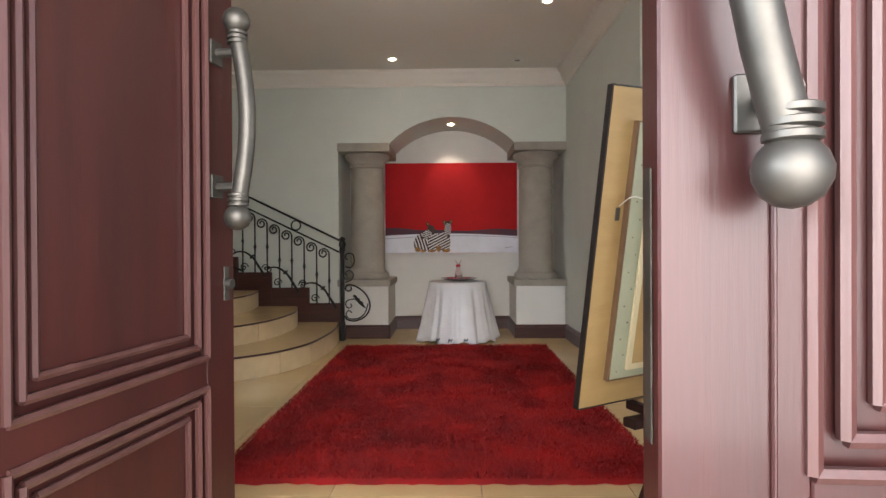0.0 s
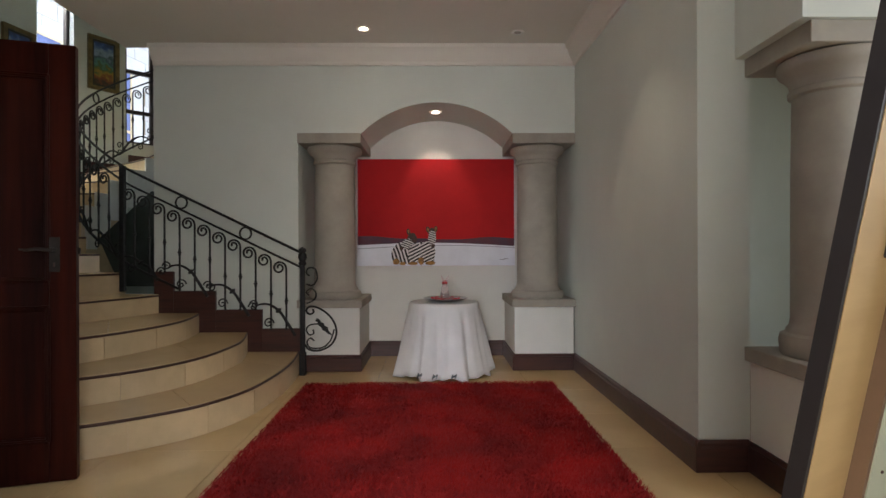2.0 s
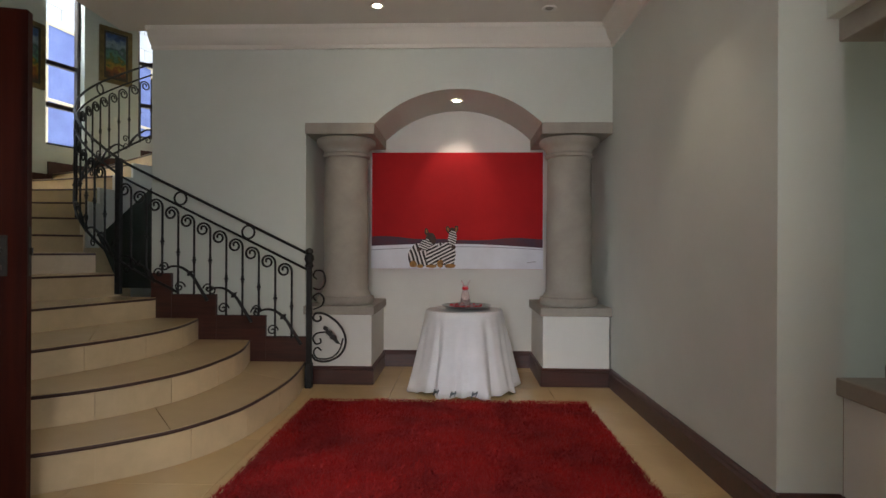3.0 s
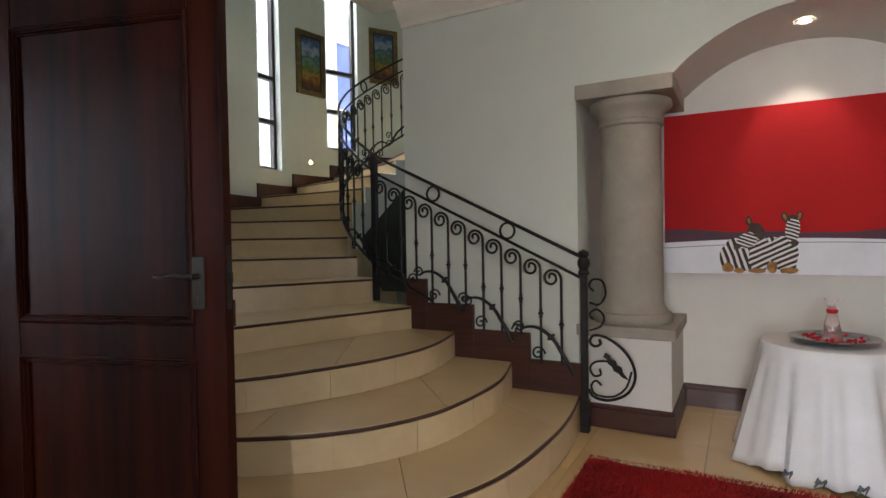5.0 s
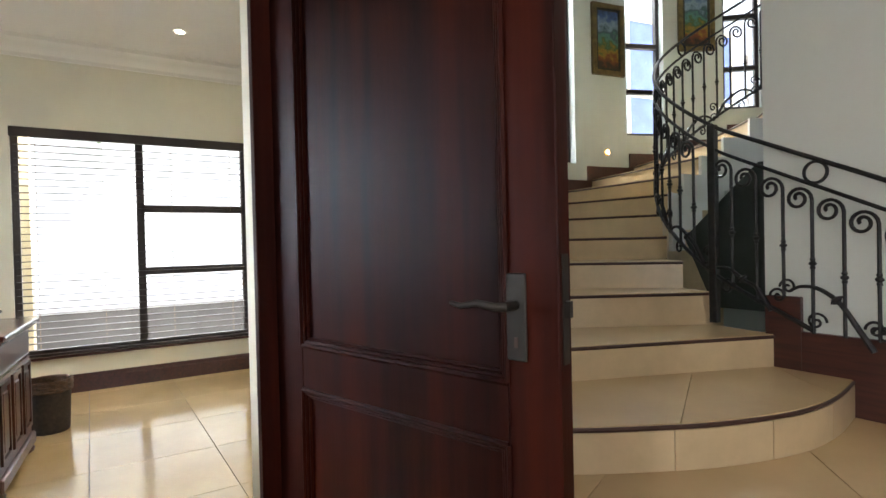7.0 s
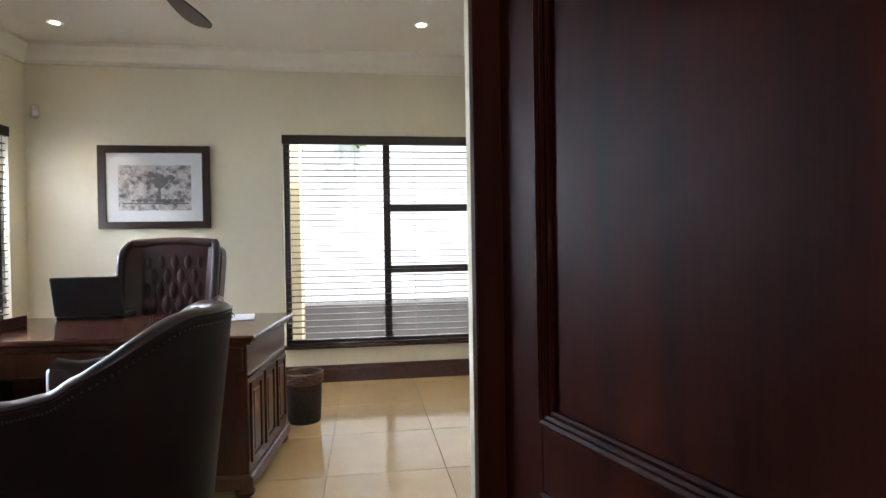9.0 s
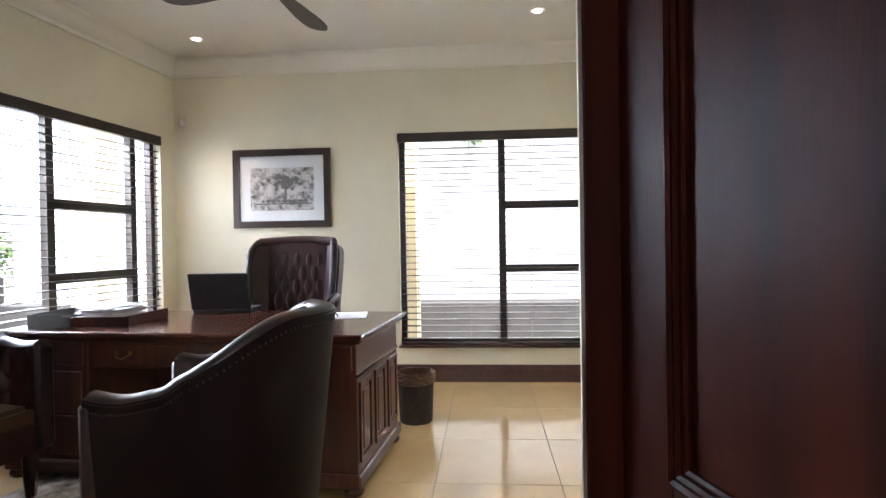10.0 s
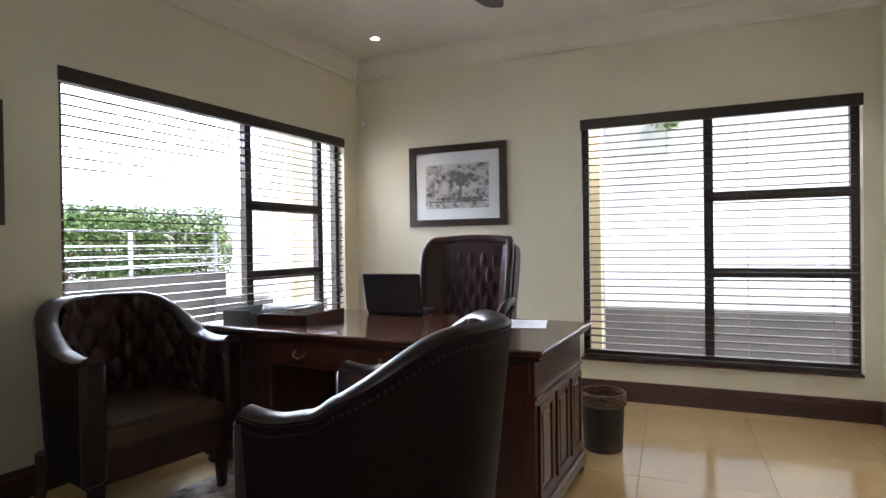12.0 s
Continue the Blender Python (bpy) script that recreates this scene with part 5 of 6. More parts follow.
def venetian_blind(label, m, width, z0, z1, tilt):
    th = thing("venetian_blind", label, "blind", m)
    o = part("valance", boxes((-0.012, width + 0.012, -0.02, 0.012, z1 - 0.07, z1 + 0.012), bevel=0.003), BLIND, None, "dark wooden valance")
    o.parent = th
    n = 31
    gap = (z1 - 0.10 - z0 - 0.03) / n
    me = mesh("slat", box(bmesh.new(), 0.012, width - 0.012, -0.0235, 0.0235, -0.0034, 0.0034, 0.0012), BLIND)
    for k in range(n):
        o = new("slat", me)
        o.parent = th
        o.matrix_local = Matrix.Translation((0, -0.028, z0 + 0.03 + gap * (k + 0.5))) @ Matrix.Rotation(radians(tilt + 1.2 * math.sin(k * 1.7)), 4, "X")
    o = part("bottom_rail", boxes((0.01, width - 0.01, -0.052, -0.006, z0 + 0.004, z0 + 0.024), bevel=0.002), BLIND, None)
    o.parent = th
    CORD = material("blind_cord", (0.12, 0.08, 0.05), 0.8)
    for x in (0.16, width / 2 - 0.25, width / 2 + 0.3, width - 0.16):
        for y in (-0.052, -0.004):
            o = part("ladder_cord", boxes((x - 0.0012, x + 0.0012, y - 0.0012, y + 0.0012, z0 + 0.02, z1 - 0.07)), CORD, None)
            o.parent = th
    o = part("pull_cord", boxes((0.06, 0.063, 0.0, 0.003, z0 + 0.55, z1 - 0.07), (0.054, 0.069, -0.003, 0.006, z0 + 0.5, z0 + 0.55)), CORD, None, "dark pull cord with toggle")
    o.parent = th
    return th


w1 = W1[1] - W1[0]
m1 = Matrix.Translation((OX, W1[1], 0)) @ Matrix.Rotation(radians(-90), 4, "Z")
office_window("window_1", m1, w1, WZ0, WZ1, [w1 - 0.94], [(0.05, w1 - 0.94, 1.60), (0.05, w1 - 0.94, 1.02)], "wide office window with dark aluminium frame")
venetian_blind("dark wooden venetian blind lowered with open slats", m1 @ Matrix.Translation((0.008, 0, 0)), w1 - 0.016, WZ0, WZ1, -1.5)
w2_ = W2[1] - W2[0]
m2 = SIDE @ Matrix.Translation((W2[0], 0, 0))
office_window("window_2", m2, w2_, WZ0, WZ1, [0.26, 1.075], [(0.26, 1.075, 1.59), (0.26, 1.075, 1.04)], "large office window with dark aluminium frame")
venetian_blind("dark wooden venetian blind lowered with open slats", m2 @ Matrix.Translation((0.008, 0, 0)), w2_ - 0.016, WZ0, WZ1, -1.5)
bm = boxes((OX - 0.06, OX + 0.03, W1[0] - 0.015, W1[1] - 0.004, WZ0 - 0.02, WZ0), bevel=0.004)
structure("window_sill_end", bm, SKIRT, "dark wooden window sill", "sill")
bm = boxes((W2[0] - 0.02, W2[1] + 0.02, -0.06, 0.03, WZ0 - 0.03, WZ0), bevel=0.004)
bmesh.ops.transform(bm, matrix=SIDE, verts=bm.verts)
structure("window_sill_side", bm, SKIRT, "dark wooden window sill", "sill")

# ---- outside the windows ----
YARD = material("white_boundary_wall", (0.57, 0.60, 0.62), 0.85, var=0.05, scale=1.2, bump=0.1, bump_scale=40)
CREAMR = material("cream_render", (0.66, 0.56, 0.38), 0.8, var=0.06, scale=2)
GREYW = material("grey_low_wall", (0.055, 0.05, 0.046), 0.85, var=0.12, scale=3)
structure("boundary_wall", boxes((-9.2, -9.0, -3.4, 9.0, -0.12, 3.9)), YARD, "white plastered boundary wall", "wall")
structure("boundary_plinth", boxes((-8.95, -8.6, -3.4, 9.0, -0.12, 0.50)), GREYW, "grey low planter wall at the boundary", "wall")
structure("veranda_column", boxes((-7.85, -7.45, -1.3, -1.0, -0.12, 3.0), (-7.6, -7.3, 2.25, 2.56, -0.12, 3.0)), CREAMR, "cream plastered outside pier", "column")
structure("terrace_wall", boxes((-9.0, 2.0, -3.75, -3.55, -0.12, 0.88)), GREYW, "grey low terrace wall", "wall")
fence = thing("terrace_railing", "slim metal terrace railing on a low wall", "railing", pose(-4, -3.65, 0.88))
RAILM = material("galvanised_rail", (0.45, 0.45, 0.45), 0.4, metal=0.6)
for z in (0.14, 0.28, 0.42, 0.62):
    o = part("rail", tube([(-5, 0, z), (6, 0, z)], 0.014, None, 6), RAILM, None)
    o.parent = fence
for k in range(8):
    o = part("post", boxes((-4.9 + 1.5 * k, -4.86 + 1.5 * k, -0.02, 0.02, 0, 0.63)), RAILM, None)
    o.parent = fence
LEAF = material("hedge_leaf", (0.12, 0.20, 0.055), 0.6, dark=(0.07, 0.12, 0.03), scale=4)


def tree(x, y, h, spread, seed, low=0.35):
    rr = random.Random(seed)
    th = thing("tree", "leafy green garden tree beyond the terrace", "tree", pose(x, y, -0.12), "garden trees")
    bm = tube([(0, 0, 0), (0.05, 0.02, h * 0.3), (0.0, 0.05, h * 0.62)], [0.13, 0.09, 0.05], None, 8)
    for k in range(7):
        a = rr.uniform(0, 6.28)
        z = h * rr.uniform(0.25, 0.55)
        tube([(0, 0, z), (spread * 0.4 * math.cos(a), spread * 0.4 * math.sin(a), z + h * 0.2), (spread * 0.75 * math.cos(a), spread * 0.75 * math.sin(a), z + h * 0.34)], [0.05, 0.03, 0.012], bm, 6)
    o = part("trunk", bm, material("bark", (0.14, 0.10, 0.07), 0.9, var=0.3, scale=9), None, smooth=True)
    o.parent = th
    verts, faces = [], []
    clumps = [(rr.gauss(0, 0.45) * spread, rr.gauss(0, 0.45) * spread, h * rr.uniform(low, 1.0), rr.uniform(0.25, 0.5) * (1.0 if low < 0.5 else 0.55)) for _ in range(46)]
    for cx, cy, cz, cr in clumps:
        for _ in range(120):
            p = Vector((rr.gauss(0, 1), rr.gauss(0, 1), rr.gauss(0, 0.8)))
            p = p.normalized() * cr * rr.uniform(0.5, 1.05) + Vector((cx, cy, cz))
            d = Vector((rr.gauss(0, 1), rr.gauss(0, 1), rr.gauss(0, 0.6))).normalized()
            e = d.cross(Vector((rr.gauss(0, 1), rr.gauss(0, 1), rr.gauss(0, 1)))).normalized()
            b = len(verts)
            verts += [tuple(p - d * 0.06), tuple(p + e * 0.028), tuple(p + d * 0.06), tuple(p - e * 0.028)]
            faces.append((b, b + 1, b + 2, b + 3))
    me = bpy.data.meshes.new("crown")
    me.from_pydata(verts, [], faces)
    me.materials.append(LEAF)
    o = tagged(new("crown", me), "dense small green leaves", kind="stuff")
    o.parent = th


tree(-9.0, -7.9, 2.0, 1.4, 3)
tree(-10.5, -8.4, 2.25, 1.5, 5)
tree(-12.2, -8.2, 2.1, 1.5, 8)
tree(-7.0, -8.6, 2.0, 1.4, 9)
tree(-8.25, 1.85, 3.15, 0.8, 11, 0.9)
# house wall of large white blocks outside the stairwell
nh = thing("neighbour_house", "white block-built house wall with blue-tinted windows", "house", pose(-7.9, 12.0, -0.12, 0, 0, -10))
o = part("wall", boxes((-0.3, -0.012, -4.2, 4.2, 0, 7.6)), GROUT, None, "grey mortar core")
o.parent = nh
bm = boxes((-0.35, 0.12, -4.35, 4.35, 7.6, 7.75))
o = part("coping", bm, YARD, None)
o.parent = nh
BLUEP = material("blue_window_pane", (0.16, 0.20, 0.42), 0.1, var=0.1, scale=2)
HWIN = [(a, a + 0.85, 2.6, 5.6) for a in (-0.2, 1.8)]
block_me = mesh("block", boxes((-0.012, 0.0, 0.004, 0.741, 0.004, 0.356), bevel=0.004), YARD)
for r in range(20):
    for c in range(-6, 6):
        y0, z0 = c * 0.745 + 0.37 * (r % 2) - 0.2, 0.2 + 0.36 * r
        if y0 < -4.2 or y0 > 3.45 or any(y0 < b and y0 + 0.745 > a and z0 + 0.36 > w0 and z0 < w1 for a, b, w0, w1 in HWIN):
            continue
        o = new("block", block_me)
        o.parent = nh
        o.location = (0, y0, z0)
for a, b, z0, z1 in HWIN:
    win = part("window", boxes((-0.012, 0.012, a - 0.42, b + 0.42, z0 - 0.12, z1 + 0.12)), YARD, None, "white rendered window surround")
    win.parent = nh
    o = part("frame", boxes((0.012, 0.03, a, a + 0.06, z0, z1), (0.012, 0.03, b - 0.06, b, z0, z1), (0.012, 0.03, a + 0.06, b - 0.06, z0, z0 + 0.06), (0.012, 0.03, a + 0.06, b - 0.06, z1 - 0.06, z1), (0.012, 0.03, a + 0.06, b - 0.06, (z0 + z1) / 2 - 0.03, (z0 + z1) / 2 + 0.03)), CREAMR, None, "cream window frame")
    o.parent = win
    for p0, p1 in ((z0 + 0.06, (z0 + z1) / 2 - 0.03), ((z0 + z1) / 2 + 0.03, z1 - 0.06)):
        o = part("pane", boxes((0.012, 0.018, a + 0.06, b - 0.06, p0, p1)), BLUEP, None, "blue-tinted window pane")
        o.parent = win

# ---- office things ----
DESKW = wood("polished_mahogany", (0.11, 0.03, 0.016), (0.04, 0.012, 0.008), 0.22, axis=1, scale=3, coat=0.6)
DESKV = wood("mahogany_panel", (0.10, 0.026, 0.015), (0.035, 0.011, 0.008), 0.35, axis=2, scale=3)
DKX0, DKX1, DKY0, DKY1, DKZ = -5.35, -4.43, 0.605, 2.705, 0.82
desk = thing("desk", "large polished mahogany pedestal desk with panelled sides", "desk", pose((DKX0 + DKX1) / 2, (DKY0 + DKY1) / 2, 0, 0, 0, -4.8))
dm = Matrix.Translation((-(DKX0 + DKX1) / 2, -(DKY0 + DKY1) / 2, 0))


def desk_part(name, bm, mat=DESKV, label="", parent=desk, smooth=False):
    bmesh.ops.transform(bm, matrix=dm, verts=bm.verts)
    o = part(name, bm, mat, None, label, smooth=smooth)
    o.parent = parent
    return o


bm = boxes((DKX0, DKX1, DKY0, DKY1, DKZ - 0.03, DKZ), bevel=0.008)
box(bm, DKX0 + 0.02, DKX1 - 0.02, DKY0 + 0.02, DKY1 - 0.02, DKZ - 0.05, DKZ - 0.03, 0.005)
desk_part("desktop", bm, DESKW, "polished mahogany top")
PEDS = ((DKY0 + 0.05, DKY0 + 0.55), (DKY1 - 0.55, DKY1 - 0.05))
for y0, y1 in PEDS:
    desk_part("pedestal", boxes((DKX0 + 0.06, DKX1 - 0.05, y0, y1, 0.09, DKZ - 0.05), bevel=0.004))
    desk_part("plinth", boxes((DKX0 + 0.04, DKX1 - 0.03, y0 - 0.02, y1 + 0.02, 0.05, 0.12), bevel=0.008))
    for fx in (DKX0 + 0.09, DKX1 - 0.08):
        for fy in (y0 + 0.03, y1 - 0.03):
            desk_part("foot", lathe([(0.03, 0.0), (0.045, 0.012), (0.05, 0.03), (0.035, 0.055)], seg=14, m=Matrix.Translation((fx, fy, 0))), smooth=True)
# side panels towards the window
for side_y, sg in ((DKY1 - 0.05, 1), (DKY0 + 0.05, -1)):
    span_x = (DKX1 - 0.05) - (DKX0 + 0.06)
    desk_part("side_rail", boxes((DKX0 + 0.06, DKX1 - 0.05, min(side_y, side_y + sg * 0.008), max(side_y, side_y + sg * 0.008), 0.60, 0.615)), DESKW)
    for k in range(3):
        x0 = DKX0 + 0.06 + span_x * (k + 0.12) / 3
        x1 = DKX0 + 0.06 + span_x * (k + 0.88) / 3
        bm = bmesh.new()
        for b in mitred(x0, x1, 0.17, 0.57, 0.025, 0, 0.012):
            tmp = bpy.data.meshes.new("t")
            b.to_mesh(tmp)
            bm.from_mesh(tmp)
            b.free()
        box(bm, x0 + 0.05, x1 - 0.05, 0, 0.010, 0.22, 0.52, 0.004)
        bmesh.ops.translate(bm, verts=bm.verts, vec=(0, side_y if sg > 0 else side_y - 0.012, 0))
        desk_part("side_panel", bm, DESKV, "raised mahogany panel")
# apron drawers with brass pulls
BRASS = material("antique_brass", (0.30, 0.20, 0.08), 0.4, metal=0.8, var=0.2, scale=20)
for k, (y0, y1) in enumerate(((DKY0 + 0.07, DKY0 + 0.53), (DKY0 + 0.60, DKY1 - 0.60), (DKY1 - 0.53, DKY1 - 0.07))):
    if k == 1:
        desk_part("apron", boxes((DKX0 + 0.08, DKX1 - 0.06, y0 - 0.06, y1 + 0.06, DKZ - 0.20, DKZ - 0.05)))
    d = desk_part("drawer", boxes((DKX1 - 0.062, DKX1 - 0.038, y0, y1, DKZ - 0.185, DKZ - 0.065), bevel=0.004), DESKV, "mahogany drawer front")
    for f in ((0.5,) if k != 1 else (0.2, 0.8)):
        yc = y0 + (y1 - y0) * f
        pts = [(DKX1 - 0.038, yc - 0.04, DKZ - 0.115), (DKX1 - 0.018, yc - 0.038, DKZ - 0.125), (DKX1 - 0.014, yc, DKZ - 0.142), (DKX1 - 0.018, yc + 0.038, DKZ - 0.125), (DKX1 - 0.038, yc + 0.04, DKZ - 0.115)]
        h = desk_part("pull", tube(spline(pts, 5), 0.004, None, 6), BRASS, "brass drop pull", d, True)
        for o_ in (-0.04, 0.04):
            desk_part("rosette", lathe([(0.0, 0.0), (0.012, 0.0), (0.01, 0.005), (0.0, 0.006)], seg=10, m=Matrix.Translation((DKX1 - 0.038, yc + o_, DKZ - 0.113)) @ Matrix.Rotation(radians(90), 4, "Y")), BRASS, "", d, True)
for y0, y1 in PEDS[:1]:
    for z0, z1 in ((0.15, 0.36), (0.38, 0.60)):
        desk_part("drawer", boxes((DKX1 - 0.052, DKX1 - 0.038, y0 + 0.03, y1 - 0.03, z0, z1), bevel=0.004), DESKV, "mahogany drawer front")
desk_part("modesty_panel", boxes((DKX0 + 0.30, DKX0 + 0.32, DKY0 + 0.55, DKY1 - 0.55, 0.15, DKZ - 0.2)))

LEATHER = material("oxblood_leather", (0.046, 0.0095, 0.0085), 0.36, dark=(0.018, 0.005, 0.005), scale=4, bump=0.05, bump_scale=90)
# darker copy of the oxblood: shade on the chairs' outsides put into the colour
LEATHER_SHADED = material("shaded_oxblood_leather", (0.0125, 0.0058, 0.0062), 0.5, dark=(0.007, 0.0035, 0.0038), scale=4, bump=0.06, bump_scale=90)
LEATHER_SHADED.node_tree.nodes["Principled BSDF"].inputs["Specular IOR Level"].default_value = 0.1
LEATHERG = material("polished_oxblood_edge", (0.022, 0.0065, 0.0075), 0.36, dark=(0.009, 0.0035, 0.004), scale=5, bump=0.05, bump_scale=60, coat=0.05)
LEATHERG.node_tree.nodes["Principled BSDF"].inputs["Specular IOR Level"].default_value = 0.5
TANSEAT = material("worn_brown_leather", (0.13, 0.07, 0.035), 0.38, dark=(0.06, 0.03, 0.018), scale=3, bump=0.12, bump_scale=80)
CHLEG = wood("dark_chair_leg", (0.05, 0.018, 0.012), (0.02, 0.009, 0.007), 0.35, axis=2)


def tuft(x, z, sx=0.105, sz=0.10):
    """Depth of a diamond-buttoned surface at x, z: 0 at buttons, 1 on the pads."""
    u_, v_ = x / sx + z / (2 * sz), x / sx - z / (2 * sz)
    return abs(math.sin(math.pi * u_) * math.sin(math.pi * v_)) ** 0.45


def guest_chair(name, label, m, reach=1.0):
    """A barrel chair, facing +y, whose buttoned back sweeps down into the arms."""
    th = thing(name, label, "armchair", m, "leather visitors' chairs before the desk")
    W, D = 0.34, 0.33

    def plan(a, grow=0.0):
        """The shell's line in plan; a from -1 (left arm front) round the back to 1."""
        f = abs(a)
        sgn = -1 if a < 0 else 1
        if f > 0.55:
            t_ = (f - 0.55) / 0.45
            return sgn * (W + grow), -0.02 + t_ * (D + 0.02) * reach
        t_ = f / 0.55 * math.pi / 2
        return sgn * (W + grow) * math.sin(t_) ** 0.85, -0.02 - (D + grow) * math.cos(t_) ** 0.85

    def height(a):
        f = abs(a)
        e = min(1, max(0, (f - 0.20) / 0.50))
        e = e * e * (3 - 2 * e)
        return 1.03 - 0.218 * e + (0.015 * math.sin((f - 0.7) / 0.3 * math.pi) * -1 if f > 0.7 else 0)

    def slope(a):
        """The back leans out a little at the top."""
        return 0.07 * max(0, 1 - abs(a) / 0.5)

    N, M = 144, 48
    out_bm, in_bm = bmesh.new(), bmesh.new()
    og, ig = [], []
    for i in range(N + 1):
        a = -1 + 2 * i / N
        x0, y0 = plan(a)
        x1, y1 = plan(a, -0.085)
        h = height(a)
        oc, ic = [], []
        for j in range(M + 1):
            f = j / M
            z = 0.24 + (h - 0.24) * f
            ly = -slope(a) * f
            oc.append(out_bm.verts.new((x0 * (0.93 + 0.07 * f), y0 * (0.94 + 0.06 * f) + ly, z)))
            zi = 0.40 + (h - 0.01 - 0.40) * f
            depth = 0.038 * (tuft(a * 0.80, zi) - 0.4) * (1 if abs(a) < 0.8 else 0.2)
            n_ = Vector((x1, y1 + 0.02)).normalized() if abs(a) < 0.55 else Vector((1 if a > 0 else -1, 0))
            ic.append(in_bm.verts.new((x1 - n_.x * depth, y1 - n_.y * depth + ly, zi)))
        og.append(oc)
        ig.append(ic)
    for g, b in ((og, out_bm), (ig, in_bm)):
        for i in range(N):
            for j in range(M):
                b.faces.new((g[i][j], g[i + 1][j], g[i + 1][j + 1], g[i][j + 1]))
    o = part("outer_shell", out_bm, LEATHER_SHADED, None, "outer leather coloured near-black for its shaded side", smooth=True)
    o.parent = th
    o = part("buttoned_back", in_bm, LEATHER, None, "deep-buttoned leather inside back", smooth=True)
    o.parent = th
    # rolled edge
    roll = []
    for i in range(N + 1):
        a = -1 + 2 * i / N
        x0, y0 = plan(a, -0.042)
        roll.append((x0, y0 - slope(a), height(a) - 0.008))
    bm = tube(roll, 0.042, None, 14)
    for i, v in enumerate(list(bm.verts)):
        c = roll[i // 14]
        v.co.z = c[2] + 0.6 * (v.co.z - c[2])
    o = part("rolled_edge", bm, LEATHERG, None, "rolled leather edge", smooth=True)
    o.parent = th
    for sgn in (-1, 1):
        x, y = plan(sgn * 1.0, -0.042)
        bm = boxes((x - 0.045, x + 0.045, y - 0.03, y + 0.02, 0.26, height(1.0) - 0.01), bevel=0.018)
        o = part("arm_front", bm, LEATHERG, None, smooth=True)
        o.parent = th
    # nail heads
    me = mesh("nail", lathe([(0.0042, 0.0), (0.0032, 0.0022), (0.0, 0.003)], seg=6), OLDBRONZE, True)
    for i in range(0, 121):
        a = -1 + 2 * i / 120
        x0, y0 = plan(a, 0.004)
        n_ = Vector((x0, y0 + 0.02, 0)).normalized() if abs(a) < 0.55 else Vector((1 if a > 0 else -1, 0, 0))
        o = new("nail", me)
        o.parent = th
        o.matrix_local = Matrix.Translation((x0, y0 - slope(a), height(a) - 0.032)) @ n_.to_track_quat("Z", "Y").to_matrix().to_4x4()
    bm = prism([plan(-1 + 2 * i / 48, -0.09) for i in range(49)], 0.40, 0.475)
    prism([(x * 0.94, y * 0.94) for x, y in [plan(-1 + 2 * i / 48, -0.10) for i in range(49)]], 0.475, 0.50, bm)
    o = part("seat_cushion", bm, TANSEAT, None, "worn brown leather seat", smooth=True)
    o.parent = th
    bm = prism([plan(-1 + 2 * i / 48, -0.03) for i in range(49)], 0.25, 0.41)
    o = part("seat_frame", bm, LEATHER, None)
    o.parent = th
    for x in (-0.27, 0.27):
        for y, dy in ((0.27, 0.0), (-0.24, -0.07)):
            o = part("leg", tube([(x, y, 0.27), (x, y + dy * 0.4, 0.12), (x, y + dy, 0.0)], [0.036, 0.03, 0.022], None, 8), CHLEG, None, "tapered dark wooden leg")
            o.parent = th
    return th


guest_chair("armchair", "oxblood leather barrel armchair seen before the desk", pose(-3.64, 2.30, 0, 0, 0, 186), 0.84)
guest_chair("armchair", "oxblood leather buttoned armchair beside the window", pose(-4.10, 0.60, 0, 0, 0, -12) @ Matrix.Diagonal((1.12, 1.08, 0.972, 1)))


